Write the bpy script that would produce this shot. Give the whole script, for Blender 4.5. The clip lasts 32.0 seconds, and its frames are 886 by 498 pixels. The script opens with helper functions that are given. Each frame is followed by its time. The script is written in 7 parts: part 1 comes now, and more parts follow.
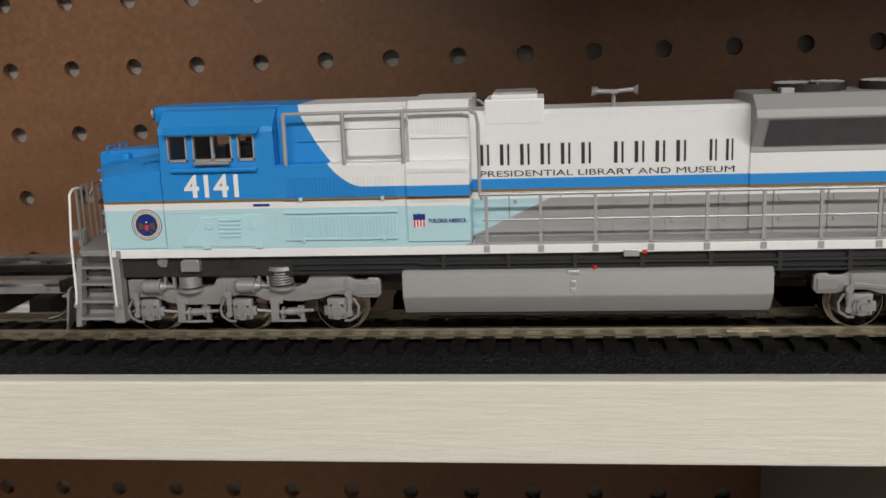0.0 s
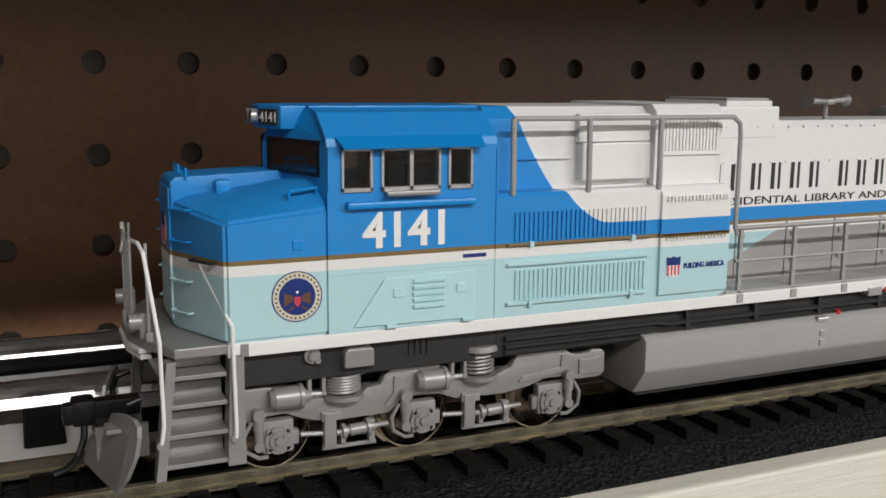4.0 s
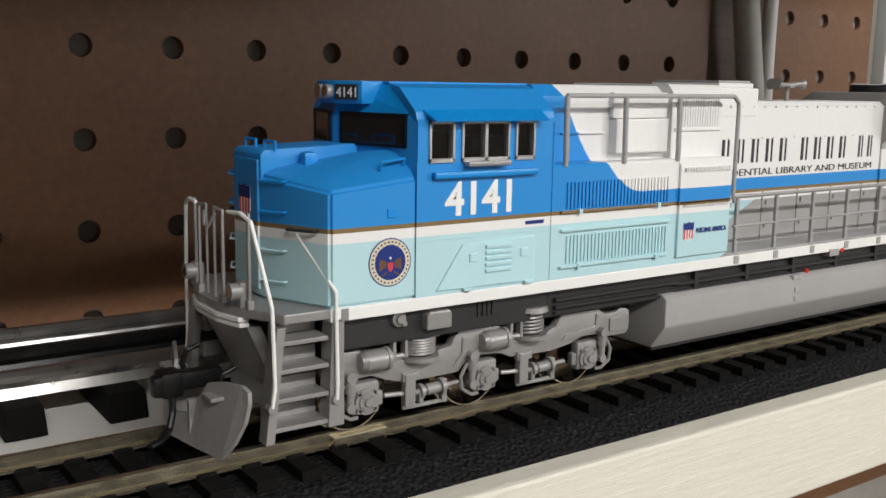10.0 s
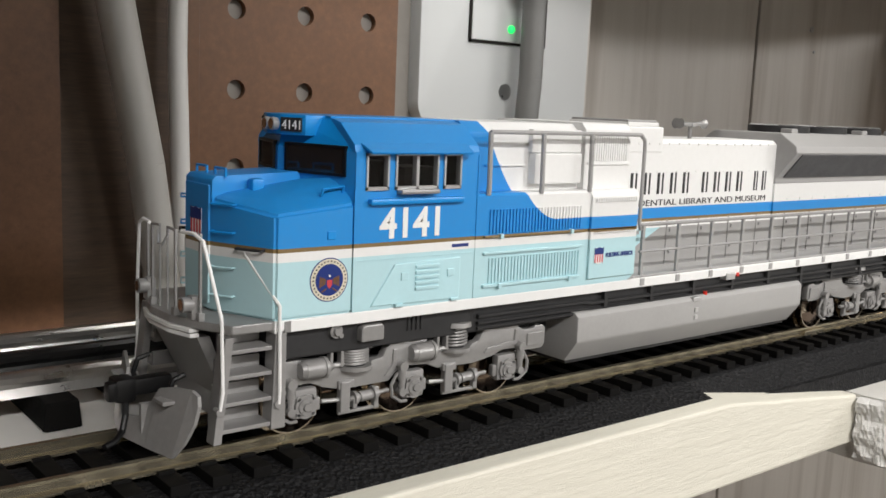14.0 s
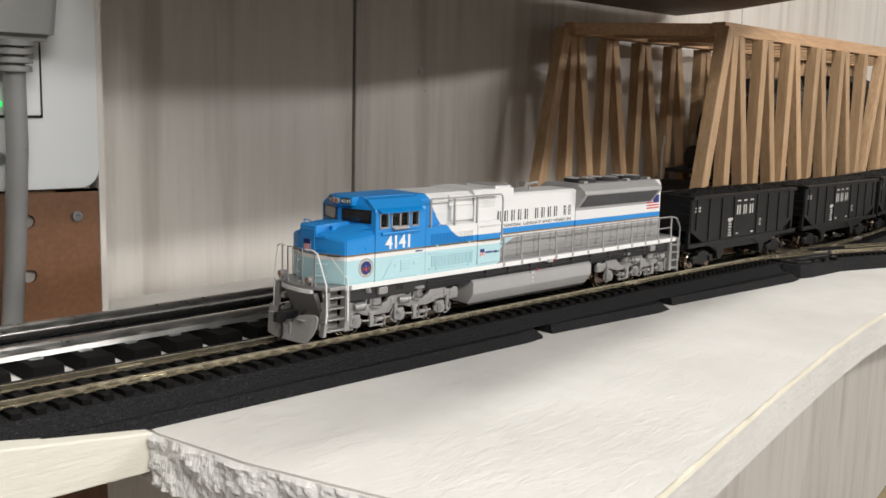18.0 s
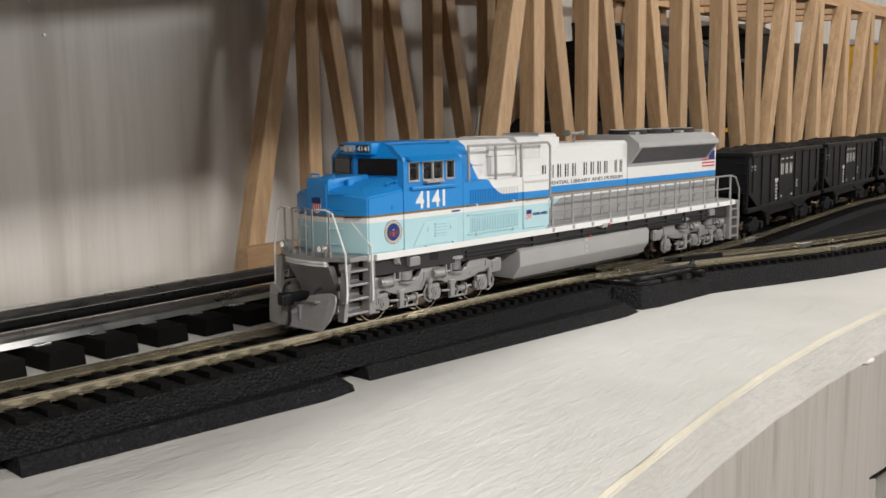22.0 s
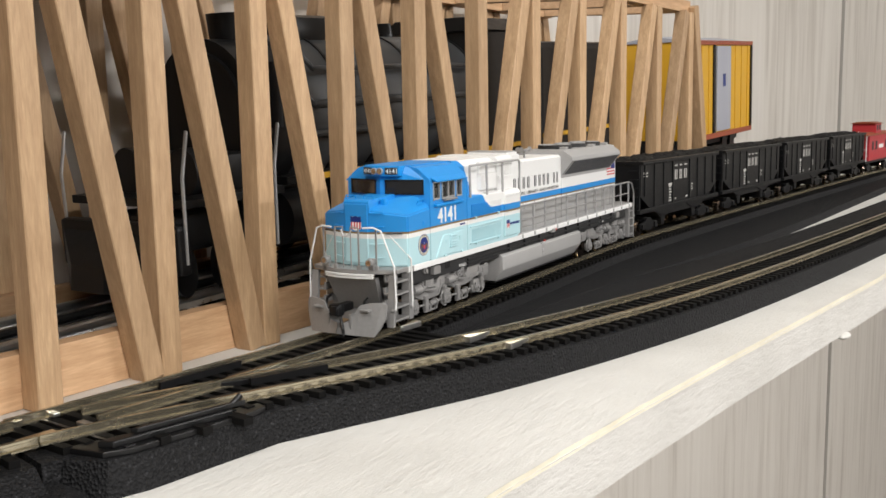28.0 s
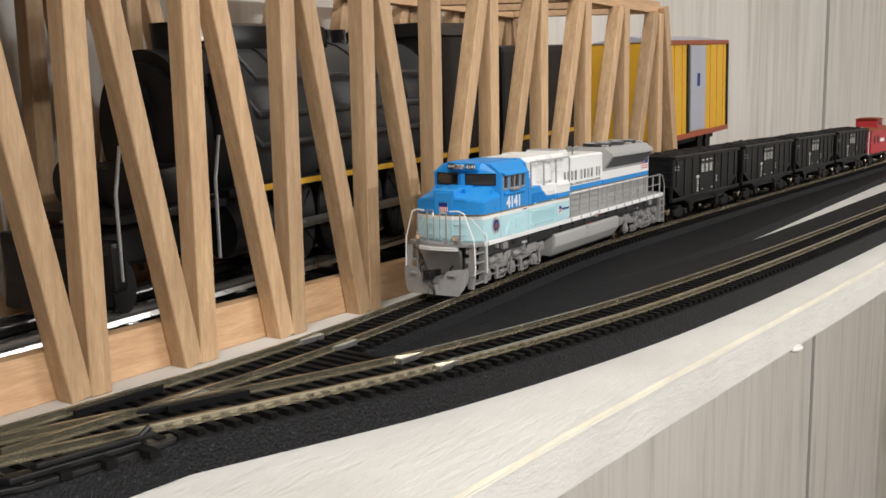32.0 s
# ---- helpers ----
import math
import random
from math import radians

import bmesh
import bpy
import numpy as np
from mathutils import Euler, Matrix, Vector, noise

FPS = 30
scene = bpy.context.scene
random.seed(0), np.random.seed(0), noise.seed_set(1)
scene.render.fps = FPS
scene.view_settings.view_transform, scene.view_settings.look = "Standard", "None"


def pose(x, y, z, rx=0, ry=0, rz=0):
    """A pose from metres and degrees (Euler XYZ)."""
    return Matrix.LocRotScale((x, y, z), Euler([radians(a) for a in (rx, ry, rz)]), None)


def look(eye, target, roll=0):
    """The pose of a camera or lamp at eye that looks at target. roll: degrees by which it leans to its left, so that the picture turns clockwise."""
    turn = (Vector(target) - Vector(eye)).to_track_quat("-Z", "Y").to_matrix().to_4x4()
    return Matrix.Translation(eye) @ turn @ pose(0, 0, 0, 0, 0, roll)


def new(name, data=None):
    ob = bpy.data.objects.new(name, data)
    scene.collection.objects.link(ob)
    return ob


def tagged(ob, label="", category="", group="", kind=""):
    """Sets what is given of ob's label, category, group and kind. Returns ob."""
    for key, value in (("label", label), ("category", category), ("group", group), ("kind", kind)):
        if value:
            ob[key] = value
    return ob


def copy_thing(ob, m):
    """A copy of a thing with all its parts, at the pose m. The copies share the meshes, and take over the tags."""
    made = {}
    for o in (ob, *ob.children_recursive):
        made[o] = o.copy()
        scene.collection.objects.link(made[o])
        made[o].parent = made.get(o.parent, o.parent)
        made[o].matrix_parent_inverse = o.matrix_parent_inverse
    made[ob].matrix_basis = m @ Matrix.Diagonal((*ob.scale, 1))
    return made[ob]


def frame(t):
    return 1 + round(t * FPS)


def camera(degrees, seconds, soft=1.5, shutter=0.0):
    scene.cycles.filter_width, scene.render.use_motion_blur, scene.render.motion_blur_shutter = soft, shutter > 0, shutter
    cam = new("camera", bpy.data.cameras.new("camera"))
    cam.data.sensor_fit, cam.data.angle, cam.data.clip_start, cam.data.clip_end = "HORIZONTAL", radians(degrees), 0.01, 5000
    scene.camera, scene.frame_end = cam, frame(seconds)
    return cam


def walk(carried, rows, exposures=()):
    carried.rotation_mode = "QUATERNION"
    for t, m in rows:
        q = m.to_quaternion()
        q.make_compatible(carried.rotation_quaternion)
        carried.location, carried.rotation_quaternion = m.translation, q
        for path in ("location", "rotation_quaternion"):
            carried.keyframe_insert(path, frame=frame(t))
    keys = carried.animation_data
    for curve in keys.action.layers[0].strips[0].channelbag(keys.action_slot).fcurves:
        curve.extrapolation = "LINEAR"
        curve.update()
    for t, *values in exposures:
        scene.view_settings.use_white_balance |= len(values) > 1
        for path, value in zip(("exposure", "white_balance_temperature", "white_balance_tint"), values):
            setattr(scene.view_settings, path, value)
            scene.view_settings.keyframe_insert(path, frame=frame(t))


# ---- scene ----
# ---- camera and its walk ----
FOV = 49.09
cam = camera(FOV, 32.0, soft=1.6, shutter=0.0)
PATH = [
    (0, pose(0.1837, -0.2396, 0.0692, 78.05, 2.04, 5.70)),
    (0.5, pose(0.1852, -0.2336, 0.0684, 78.08, 1.85, 3.20)),
    (1, pose(0.1929, -0.2267, 0.0699, 78.22, 1.46, 0.09)),
    (1.5, pose(0.2022, -0.2139, 0.0680, 78.41, 1.07, -3.52)),
    (2, pose(0.2049, -0.2034, 0.0648, 78.70, 0.43, -8.63)),
    (2.5, pose(0.2051, -0.1931, 0.0619, 79.40, -0.26, -13.37)),
    (4.5, pose(0.2821, -0.1444, 0.0601, 79.83, -0.29, -25.77)),
    (5, pose(0.3025, -0.1412, 0.0603, 79.25, -0.28, -27.04)),
    (5.5, pose(0.3217, -0.1374, 0.0570, 79.31, -0.69, -28.66)),
    (6, pose(0.3449, -0.1348, 0.0573, 79.58, -0.93, -30.28)),
    (6.5, pose(0.3671, -0.1308, 0.0583, 79.66, -1.12, -32.22)),
    (7, pose(0.3910, -0.1299, 0.0574, 79.80, -1.14, -33.59)),
    (7.5, pose(0.4201, -0.1319, 0.0580, 79.88, -1.17, -34.89)),
    (8, pose(0.4410, -0.1370, 0.0600, 79.84, -1.20, -35.56)),
    (8.5, pose(0.4726, -0.1383, 0.0588, 79.86, -1.31, -35.60)),
    (9, pose(0.4989, -0.1402, 0.0580, 79.96, -1.47, -35.37)),
    (9.5, pose(0.5279, -0.1452, 0.0592, 80.20, -1.14, -35.35)),
    (10, pose(0.5637, -0.1424, 0.0565, 80.17, -0.92, -34.62)),
    (10.5, pose(0.5933, -0.1402, 0.0543, 80.32, -0.99, -34.80)),
    (11, pose(0.6175, -0.1419, 0.0528, 80.47, -1.23, -35.28)),
    (11.5, pose(0.6477, -0.1429, 0.0549, 80.69, -1.28, -35.92)),
    (12, pose(0.6784, -0.1415, 0.0532, 80.65, -1.61, -36.50)),
    (12.5, pose(0.7146, -0.1393, 0.0537, 80.77, -1.95, -37.26)),
    (13, pose(0.7463, -0.1405, 0.0532, 81.20, -2.15, -37.43)),
    (13.5, pose(0.7723, -0.1432, 0.0564, 81.51, -2.20, -38.04)),
    (14, pose(0.7960, -0.1552, 0.0591, 81.53, -2.40, -38.70)),
    (14.5, pose(0.8093, -0.1778, 0.0667, 81.40, -2.39, -39.82)),
    (15, pose(0.8261, -0.2013, 0.0694, 81.19, -2.47, -40.55)),
    (15.5, pose(0.8419, -0.2193, 0.0712, 81.31, -2.55, -42.05)),
    (17.5, pose(0.8860, -0.3051, 0.0967, 81.10, -1.63, -43.10)),
    (18, pose(0.8976, -0.3105, 0.0970, 81.09, -1.50, -44.23)),
    (18.5, pose(0.9089, -0.3177, 0.0973, 81.19, -1.40, -44.88)),
    (19, pose(0.9172, -0.3259, 0.0992, 81.15, -1.13, -45.57)),
    (19.5, pose(0.9271, -0.3373, 0.1028, 81.01, -1.01, -46.35)),
    (20, pose(0.9630, -0.3213, 0.0991, 80.78, -1.16, -46.93)),
    (20.5, pose(1.0544, -0.2670, 0.0854, 80.47, -1.35, -46.02)),
    (21, pose(1.0967, -0.2506, 0.0789, 80.49, -1.49, -45.93)),
    (21.5, pose(1.1431, -0.2346, 0.0686, 81.13, -0.55, -46.07)),
    (22, pose(1.1667, -0.2344, 0.0651, 82.08, 0.69, -46.79)),
    (22.5, pose(1.1925, -0.2124, 0.0607, 83.72, 1.42, -51.88)),
    (23, pose(1.2028, -0.2208, 0.0613, 84.05, 1.87, -53.21)),
    (23.5, pose(1.2102, -0.2314, 0.0673, 83.94, 1.96, -53.16)),
    (24, pose(1.2465, -0.2207, 0.0699, 83.67, 1.69, -53.27)),
    (24.5, pose(1.3256, -0.1789, 0.0623, 83.09, 1.85, -52.32)),
    (25, pose(1.3333, -0.1849, 0.0646, 83.01, 1.76, -52.63)),
    (25.5, pose(1.3376, -0.1904, 0.0650, 82.74, 1.79, -52.53)),
    (26, pose(1.3443, -0.2040, 0.0699, 82.10, 1.73, -52.83)),
    (26.5, pose(1.3561, -0.2112, 0.0714, 81.62, 1.37, -54.28)),
    (28.5, pose(1.3744, -0.2309, 0.0786, 81.91, 1.20, -52.36)),
    (29, pose(1.3764, -0.2373, 0.0805, 82.02, 1.47, -51.97)),
    (29.5, pose(1.3878, -0.2395, 0.0783, 81.72, 1.56, -52.91)),
    (30, pose(1.3916, -0.2406, 0.0788, 81.28, 1.72, -53.76)),
    (30.5, pose(1.3861, -0.2408, 0.0852, 81.56, 1.98, -53.51)),
    (31, pose(1.3863, -0.2390, 0.0841, 81.75, 1.59, -53.00)),
    (31.5, pose(1.3891, -0.2397, 0.0855, 81.64, 1.36, -52.76)),
    (32, pose(1.3917, -0.2387, 0.0855, 81.09, 0.94, -53.20)),
]
walk(cam, PATH, exposures=[(0, -0.2), (1.0, 0.0), (2.0, -0.15), (4.5, -0.1), (8.0, 0.08), (11.0, 0.05), (14.5, 0.05), (17.5, 0.05), (20.0, 0.02), (22.0, -0.1), (24.0, -0.2), (25.0, 0.02), (26.5, 0.05), (28.5, 0.27), (30.0, 0.18), (32.0, 0.16)])

# ---- world and light: an indoor layout room under ceiling tubes ----
world = bpy.data.worlds.new("world")
world.use_nodes = True
world.node_tree.nodes["Background"].inputs[0].default_value = (0.9, 0.95, 1.0, 1)
world.node_tree.nodes["Background"].inputs[1].default_value = 0.02
scene.world = world


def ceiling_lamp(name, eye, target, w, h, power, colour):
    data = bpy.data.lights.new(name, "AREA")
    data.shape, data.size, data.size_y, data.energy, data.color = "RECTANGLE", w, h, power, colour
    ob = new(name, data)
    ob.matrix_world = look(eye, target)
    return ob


ceiling_lamp("ceiling_tube_light", (0.62, -2.0, 1.30), (0.62, -2.0, 0), 1.9, 0.10, 88, (1.0, 0.972, 0.945))
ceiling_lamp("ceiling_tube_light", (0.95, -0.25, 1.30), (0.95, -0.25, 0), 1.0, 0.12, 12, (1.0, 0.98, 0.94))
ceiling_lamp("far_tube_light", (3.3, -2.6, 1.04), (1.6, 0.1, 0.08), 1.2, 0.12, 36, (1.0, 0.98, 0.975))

# ---- materials ----
MM = 0.001


def nodes_of(name):
    m = bpy.data.materials.new(name)
    m.use_nodes = True
    nt = m.node_tree
    return m, nt, nt.nodes["Principled BSDF"], nt.nodes, nt.links


def math_node(nt, op, a, b=None, c=None):
    n = nt.nodes.new("ShaderNodeMath")
    n.operation = op
    for k, v in enumerate((a, b, c)):
        if v is None:
            continue
        if isinstance(v, (int, float)):
            n.inputs[k].default_value = v
        else:
            nt.links.new(v, n.inputs[k])
    return n.outputs[0]


def mix_node(nt, fac, a, b):
    n = nt.nodes.new("ShaderNodeMix")
    n.data_type = "RGBA"
    for sock, v in ((n.inputs[0], fac), (n.inputs[6], a), (n.inputs[7], b)):
        if isinstance(v, (int, float)):
            sock.default_value = v
        elif isinstance(v, tuple):
            sock.default_value = (*v, 1) if len(v) == 3 else v
        else:
            nt.links.new(v, sock)
    return n.outputs[2]


def noise_node(nt, scale, detail=4, rough=0.6, stretch=(1, 1, 1), coord="Object"):
    tc = nt.nodes.new("ShaderNodeTexCoord")
    mp = nt.nodes.new("ShaderNodeMapping")
    mp.inputs["Scale"].default_value = stretch
    nt.links.new(tc.outputs[coord], mp.inputs[0])
    n = nt.nodes.new("ShaderNodeTexNoise")
    n.inputs["Scale"].default_value, n.inputs["Detail"].default_value, n.inputs["Roughness"].default_value = scale, detail, rough
    nt.links.new(mp.outputs[0], n.inputs[0])
    return n.outputs[0]


def ramp(nt, fac, stops):
    n = nt.nodes.new("ShaderNodeValToRGB")
    n.color_ramp.elements[0].position, n.color_ramp.elements[1].position = stops[0][0], stops[-1][0]
    n.color_ramp.elements[0].color, n.color_ramp.elements[1].color = (*stops[0][1], 1), (*stops[-1][1], 1)
    for p, c in stops[1:-1]:
        e = n.color_ramp.elements.new(p)
        e.color = (*c, 1)
    nt.links.new(fac, n.inputs[0])
    return n.outputs[0]


def bump(nt, bsdf, height, strength, distance):
    n = nt.nodes.new("ShaderNodeBump")
    n.inputs["Strength"].default_value, n.inputs["Distance"].default_value = strength, distance
    nt.links.new(height, n.inputs["Height"])
    nt.links.new(n.outputs[0], bsdf.inputs["Normal"])


def plain(name, colour, rough=0.5, metal=0.0, vary=0.12, scale=260, bump_mm=0.0, coat=0.0, spec=0.5):
    """A painted or moulded surface with slight mottling and grain."""
    m, nt, b, N, K = nodes_of(name)
    f = noise_node(nt, scale, 5)
    g = noise_node(nt, scale * 0.12, 3)
    fac = math_node(nt, "ADD", math_node(nt, "MULTIPLY", f, 0.5), math_node(nt, "MULTIPLY", g, 0.5))
    dark = tuple(c * (1 - vary) for c in colour)
    light = tuple(min(1, c * (1 + vary)) for c in colour)
    K.new(ramp(nt, fac, [(0.3, dark), (0.7, light)]), b.inputs["Base Color"])
    r = math_node(nt, "MULTIPLY_ADD", f, 0.2, rough - 0.1)
    K.new(r, b.inputs["Roughness"])
    b.inputs["Metallic"].default_value = metal
    b.inputs["Coat Weight"].default_value = coat
    b.inputs["Specular IOR Level"].default_value = spec
    if bump_mm:
        bump(nt, b, f, 0.5, bump_mm * MM)
    return m


BLUE, AQUA, GOLD, WHITE = (0.004, 0.245, 0.655), (0.46, 0.69, 0.74), (0.20, 0.13, 0.045), (0.80, 0.80, 0.79)
GREY = (0.345, 0.34, 0.335)


def livery(name):
    """Body paint of the diesel: blue over gold, white and pale aqua bands, swept into white and grey along the hood."""
    m, nt, b, N, K = nodes_of(name)
    tc = N.new("ShaderNodeTexCoord")
    sep = N.new("ShaderNodeSeparateXYZ")
    K.new(tc.outputs["Object"], sep.inputs[0])
    x, z = math_node(nt, "MULTIPLY", sep.outputs[0], 1000.0), math_node(nt, "MULTIPLY", sep.outputs[2], 1000.0)
    gt = lambda a, v: math_node(nt, "GREATER_THAN", a, v)
    # lower field: aqua, with a slanted change to grey along the hood
    slant = math_node(nt, "MULTIPLY_ADD", z, 2.1, 54.0)
    low = mix_node(nt, gt(x, slant), AQUA, GREY)
    low = mix_node(nt, gt(z, 32.4), low, WHITE)
    low = mix_node(nt, gt(z, 34.0), low, GOLD)
    # upper field: blue swept down into the white of the hood
    swoop = math_node(nt, "MULTIPLY", math_node(nt, "SUBTRACT", 78.5, x), 1 / 16.5)
    swoop = math_node(nt, "MAXIMUM", swoop, 0.0)
    edge = math_node(nt, "MULTIPLY_ADD", math_node(nt, "POWER", swoop, 1.9), 19.5, 37.2)
    up = mix_node(nt, gt(z, edge), BLUE, WHITE)
    col = mix_node(nt, gt(z, 34.7), low, up)
    f = noise_node(nt, 900, 3)
    col = mix_node(nt, math_node(nt, "MULTIPLY", f, 0.10), col, (0.25, 0.24, 0.22))
    K.new(col, b.inputs["Base Color"])
    K.new(math_node(nt, "MULTIPLY_ADD", f, 0.15, 0.33), b.inputs["Roughness"])
    bump(nt, b, noise_node(nt, 2500, 2), 0.15, 0.05 * MM)
    return m


def wood(name, light, dark, along=(3, 40, 40), rough=0.6, scale=14, bump_mm=0.15, blotch=0.0):
    m, nt, b, N, K = nodes_of(name)
    f = noise_node(nt, scale, 6, 0.65, along)
    g = noise_node(nt, scale * 5, 4, 0.6, along)
    fac = math_node(nt, "ADD", math_node(nt, "MULTIPLY", f, 0.65), math_node(nt, "MULTIPLY", g, 0.35))
    col = ramp(nt, fac, [(0.32, dark), (0.55, tuple((a + c) / 2 for a, c in zip(light, dark))), (0.72, light)])
    oi = N.new("ShaderNodeObjectInfo")
    hs = N.new("ShaderNodeHueSaturation")
    K.new(math_node(nt, "MULTIPLY_ADD", oi.outputs["Random"], 0.3, 0.85), hs.inputs["Value"])
    K.new(col, hs.inputs["Color"])
    K.new(hs.outputs[0], b.inputs["Base Color"])
    b.inputs["Roughness"].default_value = rough
    bump(nt, b, fac, 0.6, bump_mm * MM)
    return m


M = {}
M["livery"] = livery("painted_body")
M["grey"] = plain("grey_plastic", GREY, 0.5, vary=0.06, scale=900)
M["truckgrey"] = plain("truck_grey", (0.30, 0.295, 0.29), 0.36, 0.3, vary=0.10, scale=900, bump_mm=0.04)
M["darkframe"] = plain("dark_frame", (0.026, 0.026, 0.027), 0.5, vary=0.2, scale=600, spec=0.35)
M["white"] = plain("white_paint", WHITE, 0.4, vary=0.04, scale=700)
M["decal_white"] = plain("decal_white", (0.82, 0.82, 0.80), 0.5, vary=0.03)
M["decal_black"] = plain("decal_black", (0.02, 0.02, 0.022), 0.5, vary=0.05)
M["blue"] = plain("blue_paint", BLUE, 0.38, vary=0.05, scale=800)
M["aqua"] = plain("aqua_paint", AQUA, 0.4, vary=0.04, scale=800)
M["silver"] = plain("silver_trim", (0.55, 0.55, 0.55), 0.35, 0.6, vary=0.08, scale=900)
M["chrome"] = plain("lens_chrome", (0.85, 0.85, 0.85), 0.08, 1.0, vary=0.02)
M["wheel"] = plain("wheel_metal", (0.16, 0.12, 0.095), 0.17, 1.0, vary=0.2, scale=500)
M["tyre"] = plain("wheel_tread", (0.46, 0.39, 0.31), 0.16, 1.0, vary=0.1)
M["rail"] = plain("nickel_rail", (0.53, 0.475, 0.355), 0.24, 0.92, vary=0.12, scale=120)
M["steelrail"] = plain("tubular_rail", (0.58, 0.57, 0.55), 0.3, 0.95, vary=0.25, scale=120)
M["tie"] = plain("black_tie", (0.0045, 0.0042, 0.004), 0.75, vary=0.3, scale=500, bump_mm=0.1, spec=0.12)
M["darkrail"] = plain("black_rail", (0.018, 0.018, 0.018), 0.3, 0.4, vary=0.3, scale=300)
M["black"] = plain("black_plastic", (0.0055, 0.0055, 0.006), 0.38, vary=0.2, scale=700, spec=0.35)
M["darkglass"] = plain("tinted_glass", (0.012, 0.012, 0.013), 0.1, vary=0.1, coat=0.6)
M["gloss_black"] = plain("hopper_black", (0.0062, 0.0064, 0.0072), 0.42, vary=0.25, scale=500, spec=0.3)
M["coal"] = plain("coal_load", (0.0032, 0.0032, 0.0032), 0.75, vary=0.4, scale=700, bump_mm=0.8, spec=0.3)
M["red"] = plain("caboose_red", (0.44, 0.03, 0.04), 0.42, vary=0.12)
M["redlens"] = plain("red_cap", (0.6, 0.03, 0.02), 0.35, vary=0.05)
M["flag_red"] = plain("flag_red", (0.55, 0.05, 0.06), 0.5, vary=0.05)
M["orange"] = plain("orange_plastic", (0.72, 0.235, 0.018), 0.42, vary=0.05, scale=400, bump_mm=0.05)
M["seal_blue"] = plain("seal_blue", (0.005, 0.024, 0.17), 0.45, vary=0.1)
M["mesh"] = plain("radiator_mesh", (0.075, 0.075, 0.078), 0.6, vary=0.35, scale=2600, bump_mm=0.2)
M["eagle"] = plain("emblem_brown", (0.16, 0.075, 0.03), 0.5, vary=0.3, scale=1500)
M["boiler"] = plain("boiler_grey", (0.05, 0.052, 0.054), 0.45, 0.2, vary=0.2, scale=120)
M["steamblack"] = plain("steam_black", (0.006, 0.006, 0.0065), 0.42, 0.0, vary=0.25, scale=200, spec=0.35)
M["yellow"] = plain("car_yellow", (0.62, 0.34, 0.02), 0.45, vary=0.08, scale=120)
M["cargrey"] = plain("car_door_grey", (0.36, 0.37, 0.42), 0.4, vary=0.06)
M["rust"] = plain("car_rust_red", (0.30, 0.07, 0.03), 0.5, vary=0.15)
M["conduit"] = plain("grey_conduit", (0.50, 0.49, 0.46), 0.5, vary=0.08, scale=60)
M["plug"] = plain("plug_grey", (0.20, 0.20, 0.195), 0.5, vary=0.1, scale=60)
M["deckwhite"] = plain("white_deck", (0.80, 0.785, 0.75), 0.6, vary=0.08, scale=60, bump_mm=0.2)
M["plate"] = plain("wall_plate", (0.66, 0.68, 0.68), 0.35, vary=0.03, scale=40)
M["cablewhite"] = plain("white_cable", (0.75, 0.74, 0.72), 0.45, vary=0.04, scale=60)
M["screw"] = plain("screw_steel", (0.45, 0.46, 0.47), 0.3, 0.9, vary=0.1)
M["oak"] = wood("bridge_oak", (0.65, 0.445, 0.262), (0.36, 0.222, 0.115), (30, 30, 3), 0.55, 12, 0.1)
M["oak_h"] = wood("bridge_oak_rail", (0.65, 0.43, 0.255), (0.40, 0.235, 0.12), (3, 30, 30), 0.55, 12, 0.1)
M["cream"] = wood("cream_board", (0.74, 0.715, 0.625), (0.63, 0.605, 0.52), (4, 60, 60), 0.5, 16, 0.5)
M["overhead"] = wood("dark_shelf", (0.16, 0.10, 0.06), (0.07, 0.045, 0.03), (4, 40, 40), 0.6, 12, 0.2)


def foam_white():
    m, nt, b, N, K = nodes_of("white_foam_board")
    f = noise_node(nt, 330, 6, 0.72, (0.3, 1, 1))
    g = noise_node(nt, 18, 4)
    col = ramp(nt, g, [(0.3, (0.60, 0.585, 0.55)), (0.7, (0.70, 0.685, 0.65))])
    K.new(mix_node(nt, ramp(nt, f, [(0.62, (0, 0, 0)), (0.8, (1, 1, 1))]), col, (0.46, 0.44, 0.40)), b.inputs["Base Color"])
    b.inputs["Roughness"].default_value = 0.75
    bump(nt, b, math_node(nt, "ADD", f, math_node(nt, "MULTIPLY", noise_node(nt, 80, 4, 0.6, (0.4, 1, 1)), 0.9)), 0.7, 1.0 * MM)
    return m


def foam_cut():
    m, nt, b, N, K = nodes_of("torn_foam_edge")
    f = noise_node(nt, 420, 6, 0.75)
    K.new(ramp(nt, f, [(0.25, (0.58, 0.57, 0.55)), (0.7, (0.74, 0.73, 0.71))]), b.inputs["Base Color"])
    b.inputs["Roughness"].default_value = 0.9
    bump(nt, b, f, 0.6, 0.6 * MM)
    return m


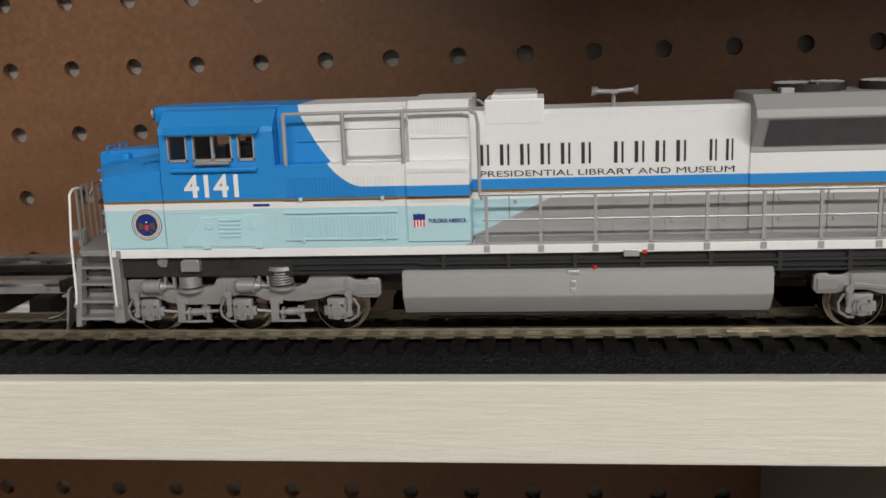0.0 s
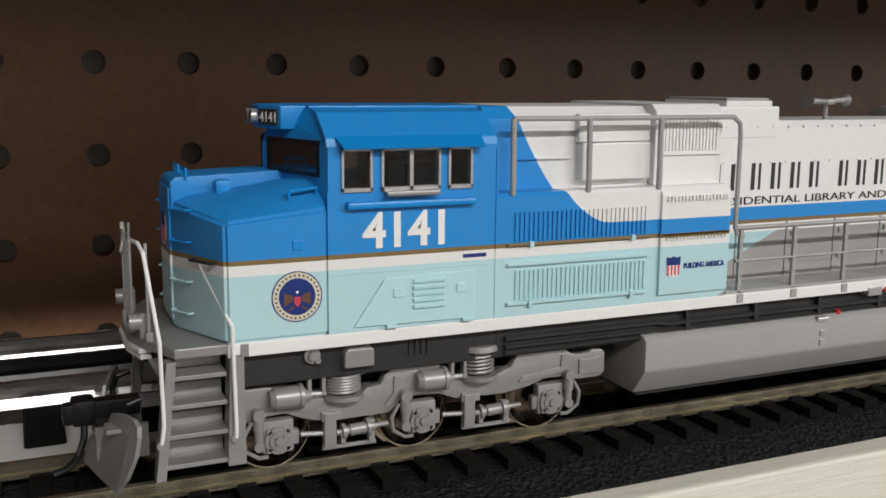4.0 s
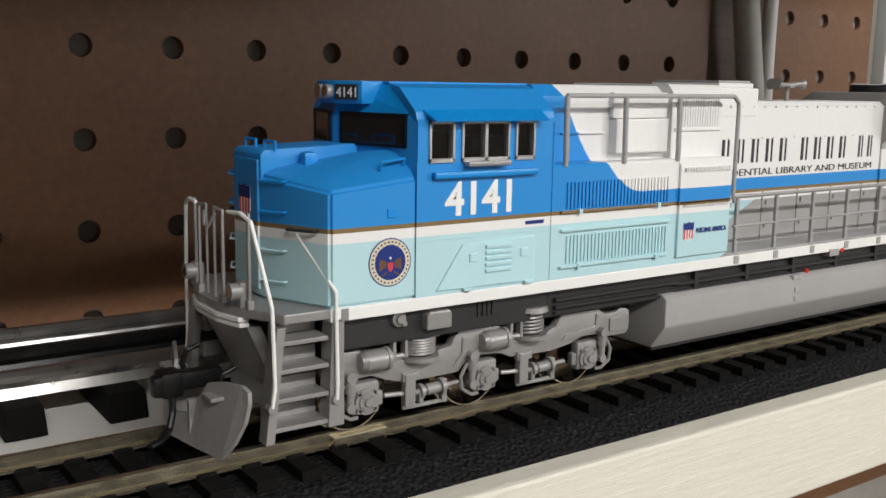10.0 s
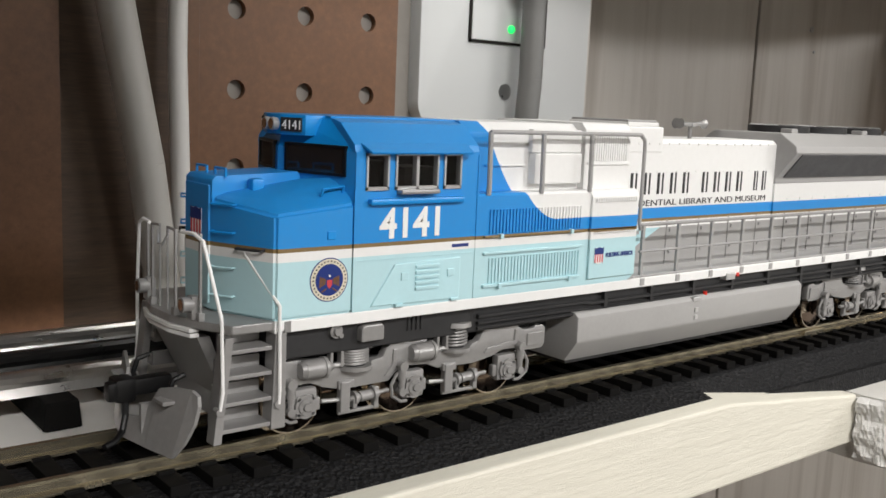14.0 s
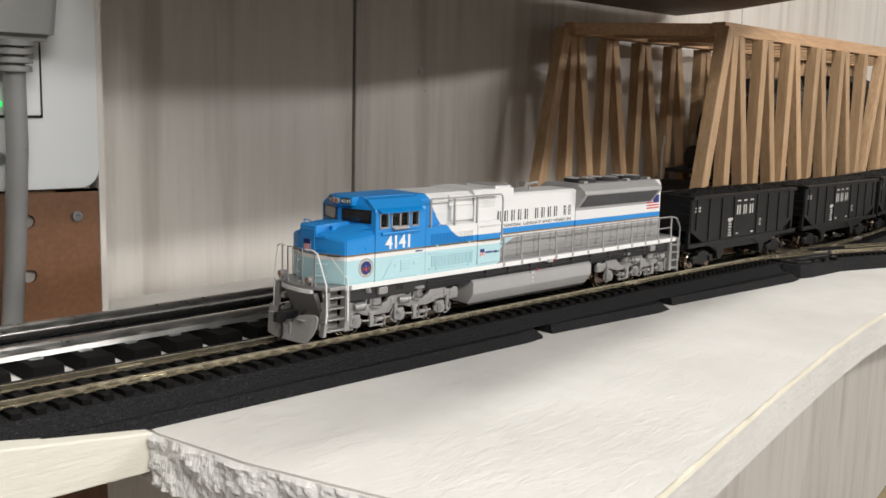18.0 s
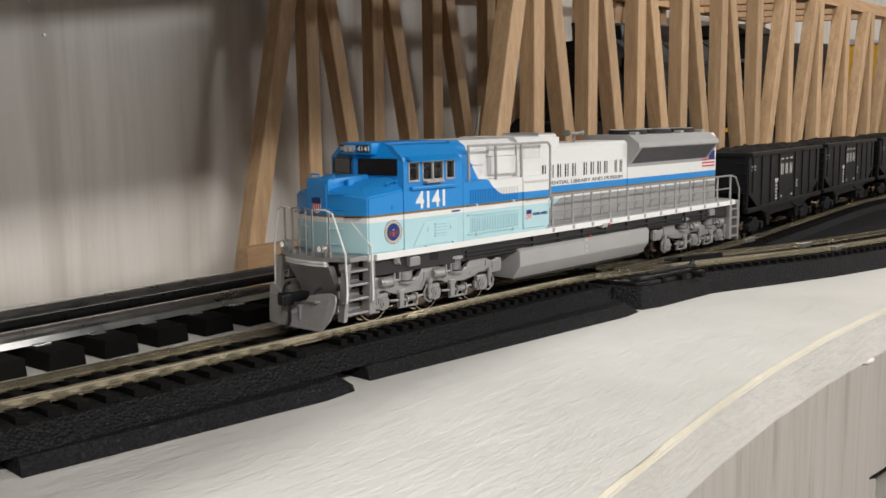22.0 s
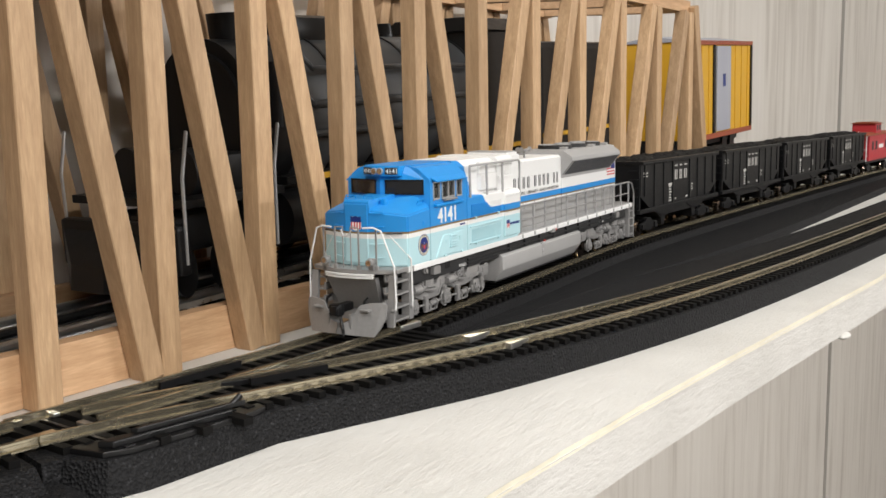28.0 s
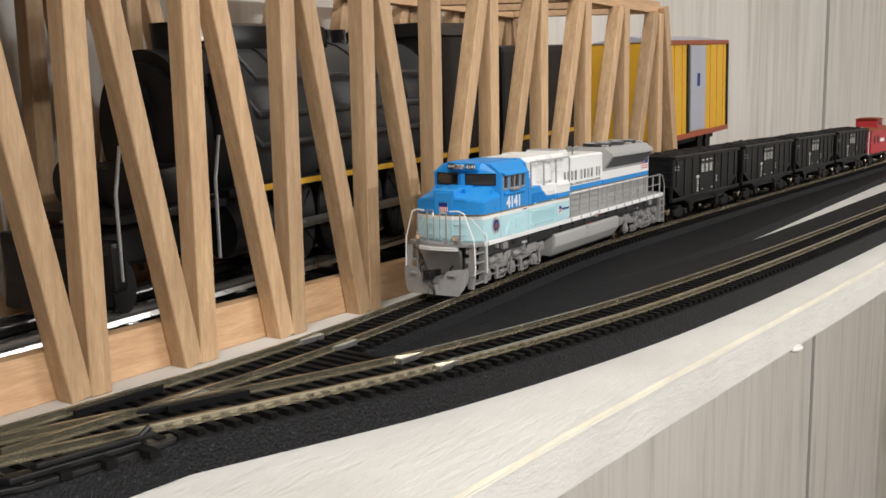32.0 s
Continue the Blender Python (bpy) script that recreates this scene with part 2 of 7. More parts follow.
def roadbed():
    m, nt, b, N, K = nodes_of("dark_foam_roadbed")
    f = noise_node(nt, 900, 3, 0.7)
    v = N.new("ShaderNodeTexVoronoi")
    v.inputs["Scale"].default_value = 1100
    tc = N.new("ShaderNodeTexCoord")
    K.new(tc.outputs["Object"], v.inputs[0])
    K.new(ramp(nt, f, [(0.3, (0.0045, 0.0045, 0.005)), (0.6, (0.011, 0.011, 0.012)), (0.8, (0.07, 0.07, 0.075))]), b.inputs["Base Color"])
    K.new(math_node(nt, "MULTIPLY_ADD", f, 0.5, 0.45), b.inputs["Roughness"])
    b.inputs["Specular IOR Level"].default_value = 0.22
    bump(nt, b, v.outputs["Distance"], 0.9, 0.7 * MM)
    return m


def pegboard_mat():
    m, nt, b, N, K = nodes_of("brown_hardboard")
    f, g = noise_node(nt, 420, 6, 0.7), noise_node(nt, 9, 5)
    fac = math_node(nt, "ADD", math_node(nt, "MULTIPLY", f, 0.55), math_node(nt, "MULTIPLY", g, 0.45))
    K.new(ramp(nt, fac, [(0.3, (0.105, 0.047, 0.020)), (0.55, (0.170, 0.079, 0.036)), (0.75, (0.245, 0.120, 0.057))]), b.inputs["Base Color"])
    K.new(math_node(nt, "MULTIPLY_ADD", f, 0.3, 0.35), b.inputs["Roughness"])
    bump(nt, b, f, 0.3, 0.12 * MM)
    return m


def panelling():
    """Pale wood-grain wall sheet with fine vertical streaks."""
    m, nt, b, N, K = nodes_of("pale_panelling")
    f = noise_node(nt, 55, 6, 0.75, (1, 1, 0.05))
    g = noise_node(nt, 12, 4, 0.6, (1, 1, 0.12))
    fac = math_node(nt, "ADD", math_node(nt, "MULTIPLY", f, 0.6), math_node(nt, "MULTIPLY", g, 0.4))
    base = ramp(nt, fac, [(0.30, (0.42, 0.38, 0.33)), (0.5, (0.62, 0.585, 0.535)), (0.7, (0.70, 0.67, 0.62))])
    streak = ramp(nt, noise_node(nt, 34, 3, 0.55, (1, 1, 0.07)), [(0.56, (0, 0, 0)), (0.70, (0.55, 0.55, 0.55))])
    K.new(mix_node(nt, streak, base, (0.34, 0.30, 0.255)), b.inputs["Base Color"])
    b.inputs["Roughness"].default_value = 0.38
    bump(nt, b, f, 0.25, 0.2 * MM)
    return m


def glass():
    m, nt, b, N, K = nodes_of("window_glass")
    b.inputs["Base Color"].default_value = (0.92, 0.95, 0.95, 1)
    b.inputs["Roughness"].default_value = 0.03
    b.inputs["Transmission Weight"].default_value = 1.0
    b.inputs["IOR"].default_value = 1.4
    return m


def green_led():
    m, nt, b, N, K = nodes_of("green_led")
    b.inputs["Base Color"].default_value = (0.02, 0.6, 0.1, 1)
    b.inputs["Emission Color"].default_value = (0.02, 1.0, 0.16, 1)
    b.inputs["Emission Strength"].default_value = 1.3
    return m


M["foam"], M["foamcut"], M["bed"], M["peg"], M["panel"], M["glass"], M["led"] = foam_white(), foam_cut(), roadbed(), pegboard_mat(), panelling(), glass(), green_led()
M["glue"] = plain("yellowed_glue", (0.65, 0.605, 0.48), 0.5, vary=0.15, scale=120)
M["room"] = plain("room_paint", (0.27, 0.26, 0.24), 0.7, vary=0.04, scale=3)
M["floor"] = plain("room_floor", (0.10, 0.085, 0.07), 0.5, vary=0.2, scale=6)
M["ceil"] = plain("room_ceiling", (0.42, 0.42, 0.40), 0.8, vary=0.03, scale=5)
M["earth"] = plain("olive_earth", (0.20, 0.165, 0.085), 0.9, vary=0.5, scale=14, bump_mm=2)
M["green"] = plain("car_green", (0.06, 0.22, 0.07), 0.5, vary=0.1)
M["scenery"] = plain("green_scenery", (0.05, 0.06, 0.03), 0.9, vary=0.5, scale=60, bump_mm=2)
M["cavity"] = plain("wall_behind_board", (0.30, 0.28, 0.255), 0.8, vary=0.2, scale=80)
M["hole"] = plain("dark_cavity", (0.01, 0.008, 0.006), 0.9, vary=0.1)

# ---- mesh helpers (millimetres) ----


def box(bm, x0, x1, y0, y1, z0, z1, bev=0.0):
    vs = [bm.verts.new((x * MM, y * MM, z * MM)) for x in (x0, x1) for y in (y0, y1) for z in (z0, z1)]
    fs = [bm.faces.new([vs[i] for i in f]) for f in ((0, 1, 3, 2), (4, 6, 7, 5), (0, 4, 5, 1), (2, 3, 7, 6), (0, 2, 6, 4), (1, 5, 7, 3))]
    if bev:
        es = list({e for f in fs for e in f.edges})
        bmesh.ops.bevel(bm, geom=es, offset=bev * MM, segments=2, affect="EDGES", profile=0.6)
    return vs


def prism(bm, poly, axis, lo, hi, bev=0.0):
    """A prism over a polygon. axis 'x': polygon in (y, z); 'y': in (x, z); 'z': in (x, y)."""
    def at(p, v):
        a, c = p
        return {"x": (v, a, c), "y": (a, v, c), "z": (a, c, v)}[axis]
    lo_v = [bm.verts.new(Vector(at(p, lo)) * MM) for p in poly]
    hi_v = [bm.verts.new(Vector(at(p, hi)) * MM) for p in poly]
    n = len(poly)
    fs = [bm.faces.new(lo_v), bm.faces.new(hi_v[::-1])]
    fs += [bm.faces.new((lo_v[k], hi_v[k], hi_v[(k + 1) % n], lo_v[(k + 1) % n])) for k in range(n)]
    bmesh.ops.recalc_face_normals(bm, faces=fs)
    if bev:
        es = list({e for f in fs for e in f.edges})
        bmesh.ops.bevel(bm, geom=es, offset=bev * MM, segments=2, affect="EDGES", profile=0.6)
    return fs


def loft(bm, a, c):
    """A closed body between two rings of equal length, given in millimetres."""
    va, vc = [bm.verts.new(Vector(p) * MM) for p in a], [bm.verts.new(Vector(p) * MM) for p in c]
    n = len(a)
    fs = [bm.faces.new(va), bm.faces.new(vc[::-1])] + [bm.faces.new((va[k], vc[k], vc[(k + 1) % n], va[(k + 1) % n])) for k in range(n)]
    bmesh.ops.recalc_face_normals(bm, faces=fs)
    return fs


def rod(bm, p, q, r, seg=10, r2=None):
    p, q = Vector(p) * MM, Vector(q) * MM
    d = q - p
    m = Matrix.Translation((p + q) / 2) @ d.to_track_quat("Z", "Y").to_matrix().to_4x4()
    bmesh.ops.create_cone(bm, cap_ends=True, segments=seg, radius1=r * MM, radius2=(r if r2 is None else r2) * MM, depth=d.length, matrix=m)


def tube(bm, pts, r, seg=8):
    for a, c in zip(pts, pts[1:]):
        rod(bm, a, c, r, seg)
    for a in pts[1:-1]:
        bmesh.ops.create_icosphere(bm, subdivisions=1, radius=r * MM * 1.02, matrix=Matrix.Translation(Vector(a) * MM))


def part(name, bm, material, parent=None, label="", smooth=False):
    me = bpy.data.meshes.new(name)
    bm.normal_update()
    bm.to_mesh(me)
    bm.free()
    me.materials.append(material)
    if smooth:
        for p in me.polygons:
            p.use_smooth = True
        me.set_sharp_from_angle(angle=radians(35))
    ob = new(name, me)
    if parent is not None:
        ob.parent = parent
    if label:
        tagged(ob, label=label)
    return ob


def made(fill, *args, **kw):
    """A bmesh filled by one helper."""
    bm = bmesh.new()
    fill(bm, *args, **kw)
    return bm


def thing(name, label, category, group="", kind=""):
    return tagged(new(name), label, category, group, kind)


def words(name, body, size, m, material, parent, label="", heavy=0.0):
    """Lettering in the built-in font, as a thin mesh part. size is the letter body in millimetres."""
    cu = bpy.data.curves.new(name, "FONT")
    cu.body, cu.size, cu.extrude, cu.offset = body, size * MM, 0.05 * MM, heavy * MM
    tmp = bpy.data.objects.new("tmp", cu)
    me = bpy.data.meshes.new_from_object(tmp)
    bpy.data.objects.remove(tmp)
    me.transform(m)
    me.name = name
    me.materials.append(material)
    ob = new(name, me)
    ob.parent = parent
    if label:
        tagged(ob, label=label)
    return ob


# ---- plan of the tracks (metres) ----
FRONT_TRUCK, TRUCK_SPAN = 0.046, 0.171


def smooth_line(pts):
    """A smooth line y(x) through a few plan points given in millimetres; straight beyond its ends."""
    xs, ys = [a * 0.001 for a, _ in pts], [b * 0.001 for _, b in pts]
    n = len(xs)
    sl = [(ys[min(n - 1, i + 1)] - ys[max(0, i - 1)]) / (xs[min(n - 1, i + 1)] - xs[max(0, i - 1)]) for i in range(n)]

    def y(x):
        if x <= xs[0]:
            return ys[0]
        if x >= xs[-1]:
            return ys[-1] + (x - xs[-1]) * sl[-1]
        k = max(i for i in range(n - 1) if xs[i] <= x)
        d = xs[k + 1] - xs[k]
        u = (x - xs[k]) / d
        return (2 * u ** 3 - 3 * u * u + 1) * ys[k] + (u ** 3 - 2 * u * u + u) * d * sl[k] + (3 * u * u - 2 * u ** 3) * ys[k + 1] + (u ** 3 - u * u) * d * sl[k + 1]
    return y


# the siding leaves by the turnout towards the bridge, the main line swings towards the shelf edge
siding_y = smooth_line([(1480, 0), (1540, -1), (1600, -1), (1650, 3), (1700, 9.5), (1750, 16), (1800, 23), (1850, 29), (1900, 33), (1960, 35.5), (2050, 38), (2300, 43), (2500, 46)])
main_y = smooth_line([(1400, 0), (1480, -1), (1510, -6), (1564, -22), (1598, -33), (1632, -43), (1692, -55), (1762, -64), (1875, -71), (2026, -75), (2500, -82)])
o_line_y = smooth_line([(900, 76), (1100, 80), (1240, 86), (1340, 94), (1440, 102), (1520, 106), (1620, 111), (2400, 150)])
T0X, T1X = 1495.0, 1640.0  # ends of the turnout
BACK = 1.72  # degrees by which the panelled wall turns away along the far half of the layout
RISE = 0.04  # grade of the large-gauge track through the bridge


def o_line_z(x):
    return max(0.0, min((x - 1.50) * RISE, (2.345 - 1.50) * RISE - (x - 2.345) * 0.13))


def on_track(x, first, span):
    """Pose of a vehicle whose front end stands at x, with its two trucks on the siding."""
    xf = x + first
    yf = siding_y(xf)
    xr = xf + span
    for _ in range(4):
        yr = siding_y(xr)
        xr = xf + math.sqrt(span ** 2 - (yr - yf) ** 2)
    h = math.atan2(yr - yf, xr - xf)
    return pose(xf - first * math.cos(h), yf - first * math.sin(h), 0, 0, 0, math.degrees(h))


# ---- setting: room, walls, pegboard, shelves ----
PEG_Y, WALL_Y = 132.0, 204.0


def peg_sheet(bm, cols, rows, x0, z0, y, thick=4.0, r=3.2, n=16):
    """Hardboard with real round holes on a one-inch grid."""
    P = 25.4
    h = P / 2
    for i in range(cols):
        for j in range(rows):
            cx, cz = x0 + i * P, z0 + j * P
            outer, front, back = [], [], []
            for k in range(n):
                a = 2 * math.pi * (k + 0.5) / n
                c, s = math.cos(a), math.sin(a)
                q = h / max(abs(c), abs(s))
                outer.append((cx + c * q, y, cz + s * q))
                front.append((cx + c * r, y, cz + s * r))
                back.append((cx + c * r, y + thick, cz + s * r))
            for k, (sx, sz) in enumerate(((1, 1), (-1, 1), (-1, -1), (1, -1))):
                outer[k * 4 + 1] = (cx + sx * h, y, cz + sz * h) if k % 2 == 0 else outer[k * 4 + 1]
                outer[k * 4 + 2] = (cx + sx * h, y, cz + sz * h) if k % 2 == 1 else outer[k * 4 + 2]
            o, f, b = [[bm.verts.new(Vector(p) * MM) for p in ring] for ring in (outer, front, back)]
            for k in range(n):
                m = (k + 1) % n
                bm.faces.new((o[k], o[m], f[m], f[k]))
                bm.faces.new((f[k], f[m], b[m], b[k]))


def setting():
    g = lambda ob, label, cat: tagged(ob, label, cat, kind="structure")
    # pegboard: a long dark sheet and a short one beyond the conduit
    bm = bmesh.new()
    peg_sheet(bm, 39, 15, 558.4 - 26 * 25.4, 64.5 - 9 * 25.4, PEG_Y)
    xe = 558.4 + 12.5 * 25.4
    box(bm, xe + 0.02, 886, PEG_Y, PEG_Y + 4, 64.5 - 9.5 * 25.4, 64.5 + 5.5 * 25.4)
    box(bm, 558.4 - 26.5 * 25.4, xe, PEG_Y + 0.6, PEG_Y + 4, 64.5 + 5.5 * 25.4, 330)
    bmesh.ops.remove_doubles(bm, verts=bm.verts, dist=0.02 * MM)
    g(part("wall_pegboard", bm, M["peg"]), "dark brown perforated hardboard with rows of round holes", "pegboard")
    bm = bmesh.new()
    gx, gz = 942.5, 86.5
    peg_sheet(bm, 3, 12, gx, gz - 9 * 25.4, PEG_Y + 3)
    box(bm, 926, gx - 12.72, PEG_Y + 3, PEG_Y + 7, gz - 9.5 * 25.4, 151)
    peg_sheet(bm, 3, 8, gx + 3 * 25.4, gz - 9 * 25.4, PEG_Y + 3)
    box(bm, gx + 5.5 * 25.4 + 0.02, 1103, PEG_Y + 3, PEG_Y + 7, gz - 9.5 * 25.4, 49.6)
    box(bm, gx + 2.5 * 25.4 + 0.02, 1103, PEG_Y + 3, PEG_Y + 7, gz - 1.5 * 25.4 + 0.02, 49.6)
    bmesh.ops.remove_doubles(bm, verts=bm.verts, dist=0.02 * MM)
    g(part("wall_pegboard", bm, M["peg"]), "short sheet of brown perforated hardboard beside a conduit", "pegboard")
    g(part("wall_cavity", made(box, -2500, 1100, PEG_Y + 5.5, PEG_Y + 8, -1000, 1330), M["cavity"]), "dark wall surface behind the perforated hardboard", "wall")
    # pale panelled wall in sheets, thin dark joints between them
    wall = g(new("wall_north"), "pale wood-grain wall panelling with dark vertical joints", "wall")
    wall.matrix_world = pose(1.106, 0.1745, 0, 0, 0, BACK)
    seams = [0, 190, 700, 1985, 2640]
    gap = {1985: 11.0}  # the far joint stands open
    for a, b in zip(seams, seams[1:]):
        part("panel", made(box, a + gap.get(a, 1.2), b - gap.get(b, 1.2), 0, 6, -1000, 1330, 0.8), M["panel"], wall)
    part("backing", made(box, -8, 2640, 7, 20, -1000, 1330), M["hole"], wall)
    part("return_strip", made(box, -4, -1, -40, 6, -1000, 1330), M["panel"], wall)
    # shelves
    shelf = g(new("shelf_board"), "cream-painted wooden shelf board with a rough brushed front edge", "shelf")
    part("board", made(prism, [(-700, -26.5), (1043, -26.5), (1043, -13.2), (985, -6.4), (-700, -6.4)], "y", -30.0, 20.5, 0.7), M["cream"], shelf)
    part("deck", made(box, -700, 1046, 20.8, PEG_Y - 0.5, -26.4, -13.5, 0.5), M["deckwhite"], shelf, "lower white deck behind the front board")
    part("bracket", made(box, 268, 280, -8, PEG_Y - 1, -240, -26.6, 0.6), M["truckgrey"], shelf, "grey steel shelf bracket")
    FRONT = [(1083, -177), (1128, -168), (1200, -152.5), (1270, -138), (1340, -124.5), (1400, -114.5), (1450, -108.5), (1500, -104.5), (1560, -102.5), (1630, -102), (1700, -103), (1850, -107), (2050, -111), (3700, -111)]
    bm = bmesh.new()
    prism(bm, [(1043.5, -31), (1051, -71), (1072, -136), *FRONT, (3700, 248), (1108, 171), (1108, PEG_Y - 1), (1046.5, PEG_Y - 1)], "z", -31.5, -13.5)
    es = [e for e in bm.edges if all(v.co.z > -0.0136 for v in e.verts)]
    bmesh.ops.bevel(bm, geom=es, offset=0.9 * MM, segments=2, affect="EDGES")
    slab = g(new("foam_shelf"), "thick white foam slab carrying the tracks, with a yellowed front edge", "shelf")
    part("slab", bm, M["foam"], slab)
    bm = bmesh.new()
    prev = None
    for a, b in zip(FRONT, FRONT[1:]):
        n = max(8, int((b[0] - a[0]) / 8))
        for k in range(n):
            p = [a[0] + (b[0] - a[0]) * (k + t) / n for t in (0, 1)]
            q = [a[1] + (b[1] - a[1]) * (k + t) / n for t in (0, 1)]
            w = [0.3 + 0.6 * noise.noise((x * 0.05, 3, 0)) for x in p]
            vs = [bm.verts.new(Vector(v) * MM) for v in ((p[0], q[0] - 0.2, -15.2), (p[1], q[1] - 0.2, -15.2), (p[1], q[1] + w[1] + 0.25, -13.3), (p[0], q[0] + w[0] + 0.25, -13.3))]
            bm.faces.new(vs)
    part("glue_line", bm, M["glue"], slab, "yellowed bead of glue along the front edge")
    # torn left end of the foam
    bm = bmesh.new()
    rng = random.Random(5)
    pts = [(1043, -31), (1050.5, -71), (1083, -177)]
    cols = []
    for k in range(181):
        u = k / 180 * 2
        i = min(1, int(u))
        px, py = [pts[i][a] + (pts[i + 1][a] - pts[i][a]) * (u - i) for a in (0, 1)]
        row = []
        for j in range(16):
            z = -13.45 - j * 1.19
            deep = 2.2 * noise.noise((py * 0.09, z * 0.12, 1)) + 1.2 * noise.noise((py * 0.35, z * 0.4, 4)) + rng.uniform(-0.25, 0.25)
            row.append(bm.verts.new(Vector((px - 0.6 - (0 if j in (0, 15) else max(0.0, 1.2 + deep)), py, z)) * MM))
        cols.append(row)
    for a, b in zip(cols, cols[1:]):
        for j in range(15):
            bm.faces.new((a[j], a[j + 1], b[j + 1], b[j]))
    part("torn_end", bm, M["foamcut"], slab, "crumbly torn grey end of the foam")
    for x, y, w in ((1548, -101, 6), (1838, -106.5, 6)):
        bm = bmesh.new()
        bmesh.ops.create_icosphere(bm, subdivisions=2, radius=1, matrix=Matrix.Translation((x * MM, y * MM, -32.2 * MM)) @ Matrix.Diagonal((w * MM, 3 * MM, 1.6 * MM, 1)))
        part("paint_drip", bm, M["foam"], slab, "dried white drip under the edge", True)
    # room shell, an added shading board and the overhead shelf
    g(part("floor", made(box, -2500, 4500, -3000, 900, -1000, -980), M["floor"]), "dark room floor below the layout", "floor")
    g(part("ceiling", made(box, -2500, 4500, -3000, 900, 1330, 1350), M["ceil"]), "white room ceiling", "ceiling")
    g(part("wall_south", made(box, -2500, 4500, -3020, -3000, -1000, 1350), M["room"]), "plain painted wall behind the viewer", "wall")
    g(part("wall_east", made(box, 3705, 3725, -3000, 900, -1000, 1350), M["panel"]), "pale panelled end wall", "wall")
    g(part("wall_west", made(box, -2520, -2500, -3000, 900, -1000, 1350), M["room"]), "plain painted end wall", "wall")
    # out of view: added to keep the main tube's light off the pegboard
    over = g(new("overhead_shelf"), "dark-stained wooden shelf above the perforated hardboard", "shelf")
    part("board", made(box, 150, 945, -165, 128, 174, 192, 1), M["overhead"], over)
    over = g(new("overhead_shelf"), "dark-stained wooden shelf above the tracks, ending over the bridge", "shelf")
    part("board", made(prism, [(1075, -108), (1440, -54), (1590, 30), (1640, 110), (1668, 184), (1115, 168), (1108, 128), (1075, 128)], "z", 174, 192, 1), M["overhead"], over)


setting()

# ---- tracks ----


def rail_strip(bm, line, off, x0, x1, step, prof, lift=None):
    """A rail of the given profile (y, z) swept along a centre line at a sideways offset (all in millimetres)."""
    rings = []
    n = max(1, int(round((x1 - x0) / step)))
    for k in range(n + 1):
        x = x0 + (x1 - x0) * k / n
        d = (line((x + 1) * MM) - line((x - 1) * MM)) / (2 * MM)
        c = 1 / math.sqrt(1 + d * d)
        nx, ny = -d * c, c
        y, h = line(x * MM) / MM, lift(x * MM) / MM if lift else 0.0
        rings.append([bm.verts.new(Vector((x + nx * (off + p), y + ny * (off + p), z + h)) * MM) for p, z in prof])
    m = len(prof)
    for a, b in zip(rings, rings[1:]):
        for k in range(m):
            bm.faces.new((a[k], b[k], b[(k + 1) % m], a[(k + 1) % m]))
    bm.faces.new(rings[0][::-1])
    bm.faces.new(rings[-1])


HO_RAIL = [(-1.1, -2.6), (1.1, -2.6), (1.1, -2.2), (0.35, -1.8), (0.35, -0.9), (0.6, -0.7), (0.6, -0.1), (0.45, 0), (-0.45, 0), (-0.6, -0.1), (-0.6, -0.7), (-0.35, -0.9), (-0.35, -1.8), (-1.1, -2.2)]
main_line = main_y


def tie_mesh(w, l, h, name):
    bm = bmesh.new()
    box(bm, -w / 2, w / 2, -l / 2, l / 2, -h, 0, 0.15)
    for s in (-1, 1):
        for t in (-1, 1):
            box(bm, -w * 0.42, w * 0.42, s * 8.25 + t * 1.5 - 0.45, s * 8.25 + t * 1.5 + 0.45, 0, 0.5)
    me = bpy.data.meshes.new(name)
    bm.to_mesh(me)
    bm.free()
    me.materials.append(M["tie"])
    return me


def ties(parent, me, line, x0, x1, step, z, limit=300, seed=1, lift=None):
    """Single ties as parts up to the limit; the rest joined."""
    rng = random.Random(seed)
    n = int((x1 - x0) / step)
    rest = bmesh.new()
    for k in range(n):
        x = x0 + k * step + rng.uniform(-0.12, 0.12)
        h = lift(x * MM) / MM if lift else 0.0
        d = (line((x + 1) * MM) - line((x - 1) * MM)) / (2 * MM)
        m = Matrix.Translation(Vector((x, line(x * MM) / MM, z + h + rng.uniform(-0.05, 0.05))) * MM) @ Matrix.Rotation(math.atan(d) + rng.uniform(-0.01, 0.01), 4, "Z")
        if k < limit:
            ob = new("tie", me)
            ob.parent = parent
            ob.matrix_basis = m
        else:
            c = me.copy()
            c.transform(m)
            rest.from_mesh(c)
            bpy.data.meshes.remove(c)
    if len(rest.verts):
        tagged(part("ties", rest, M["tie"], parent), kind="stuff")
    else:
        rest.free()


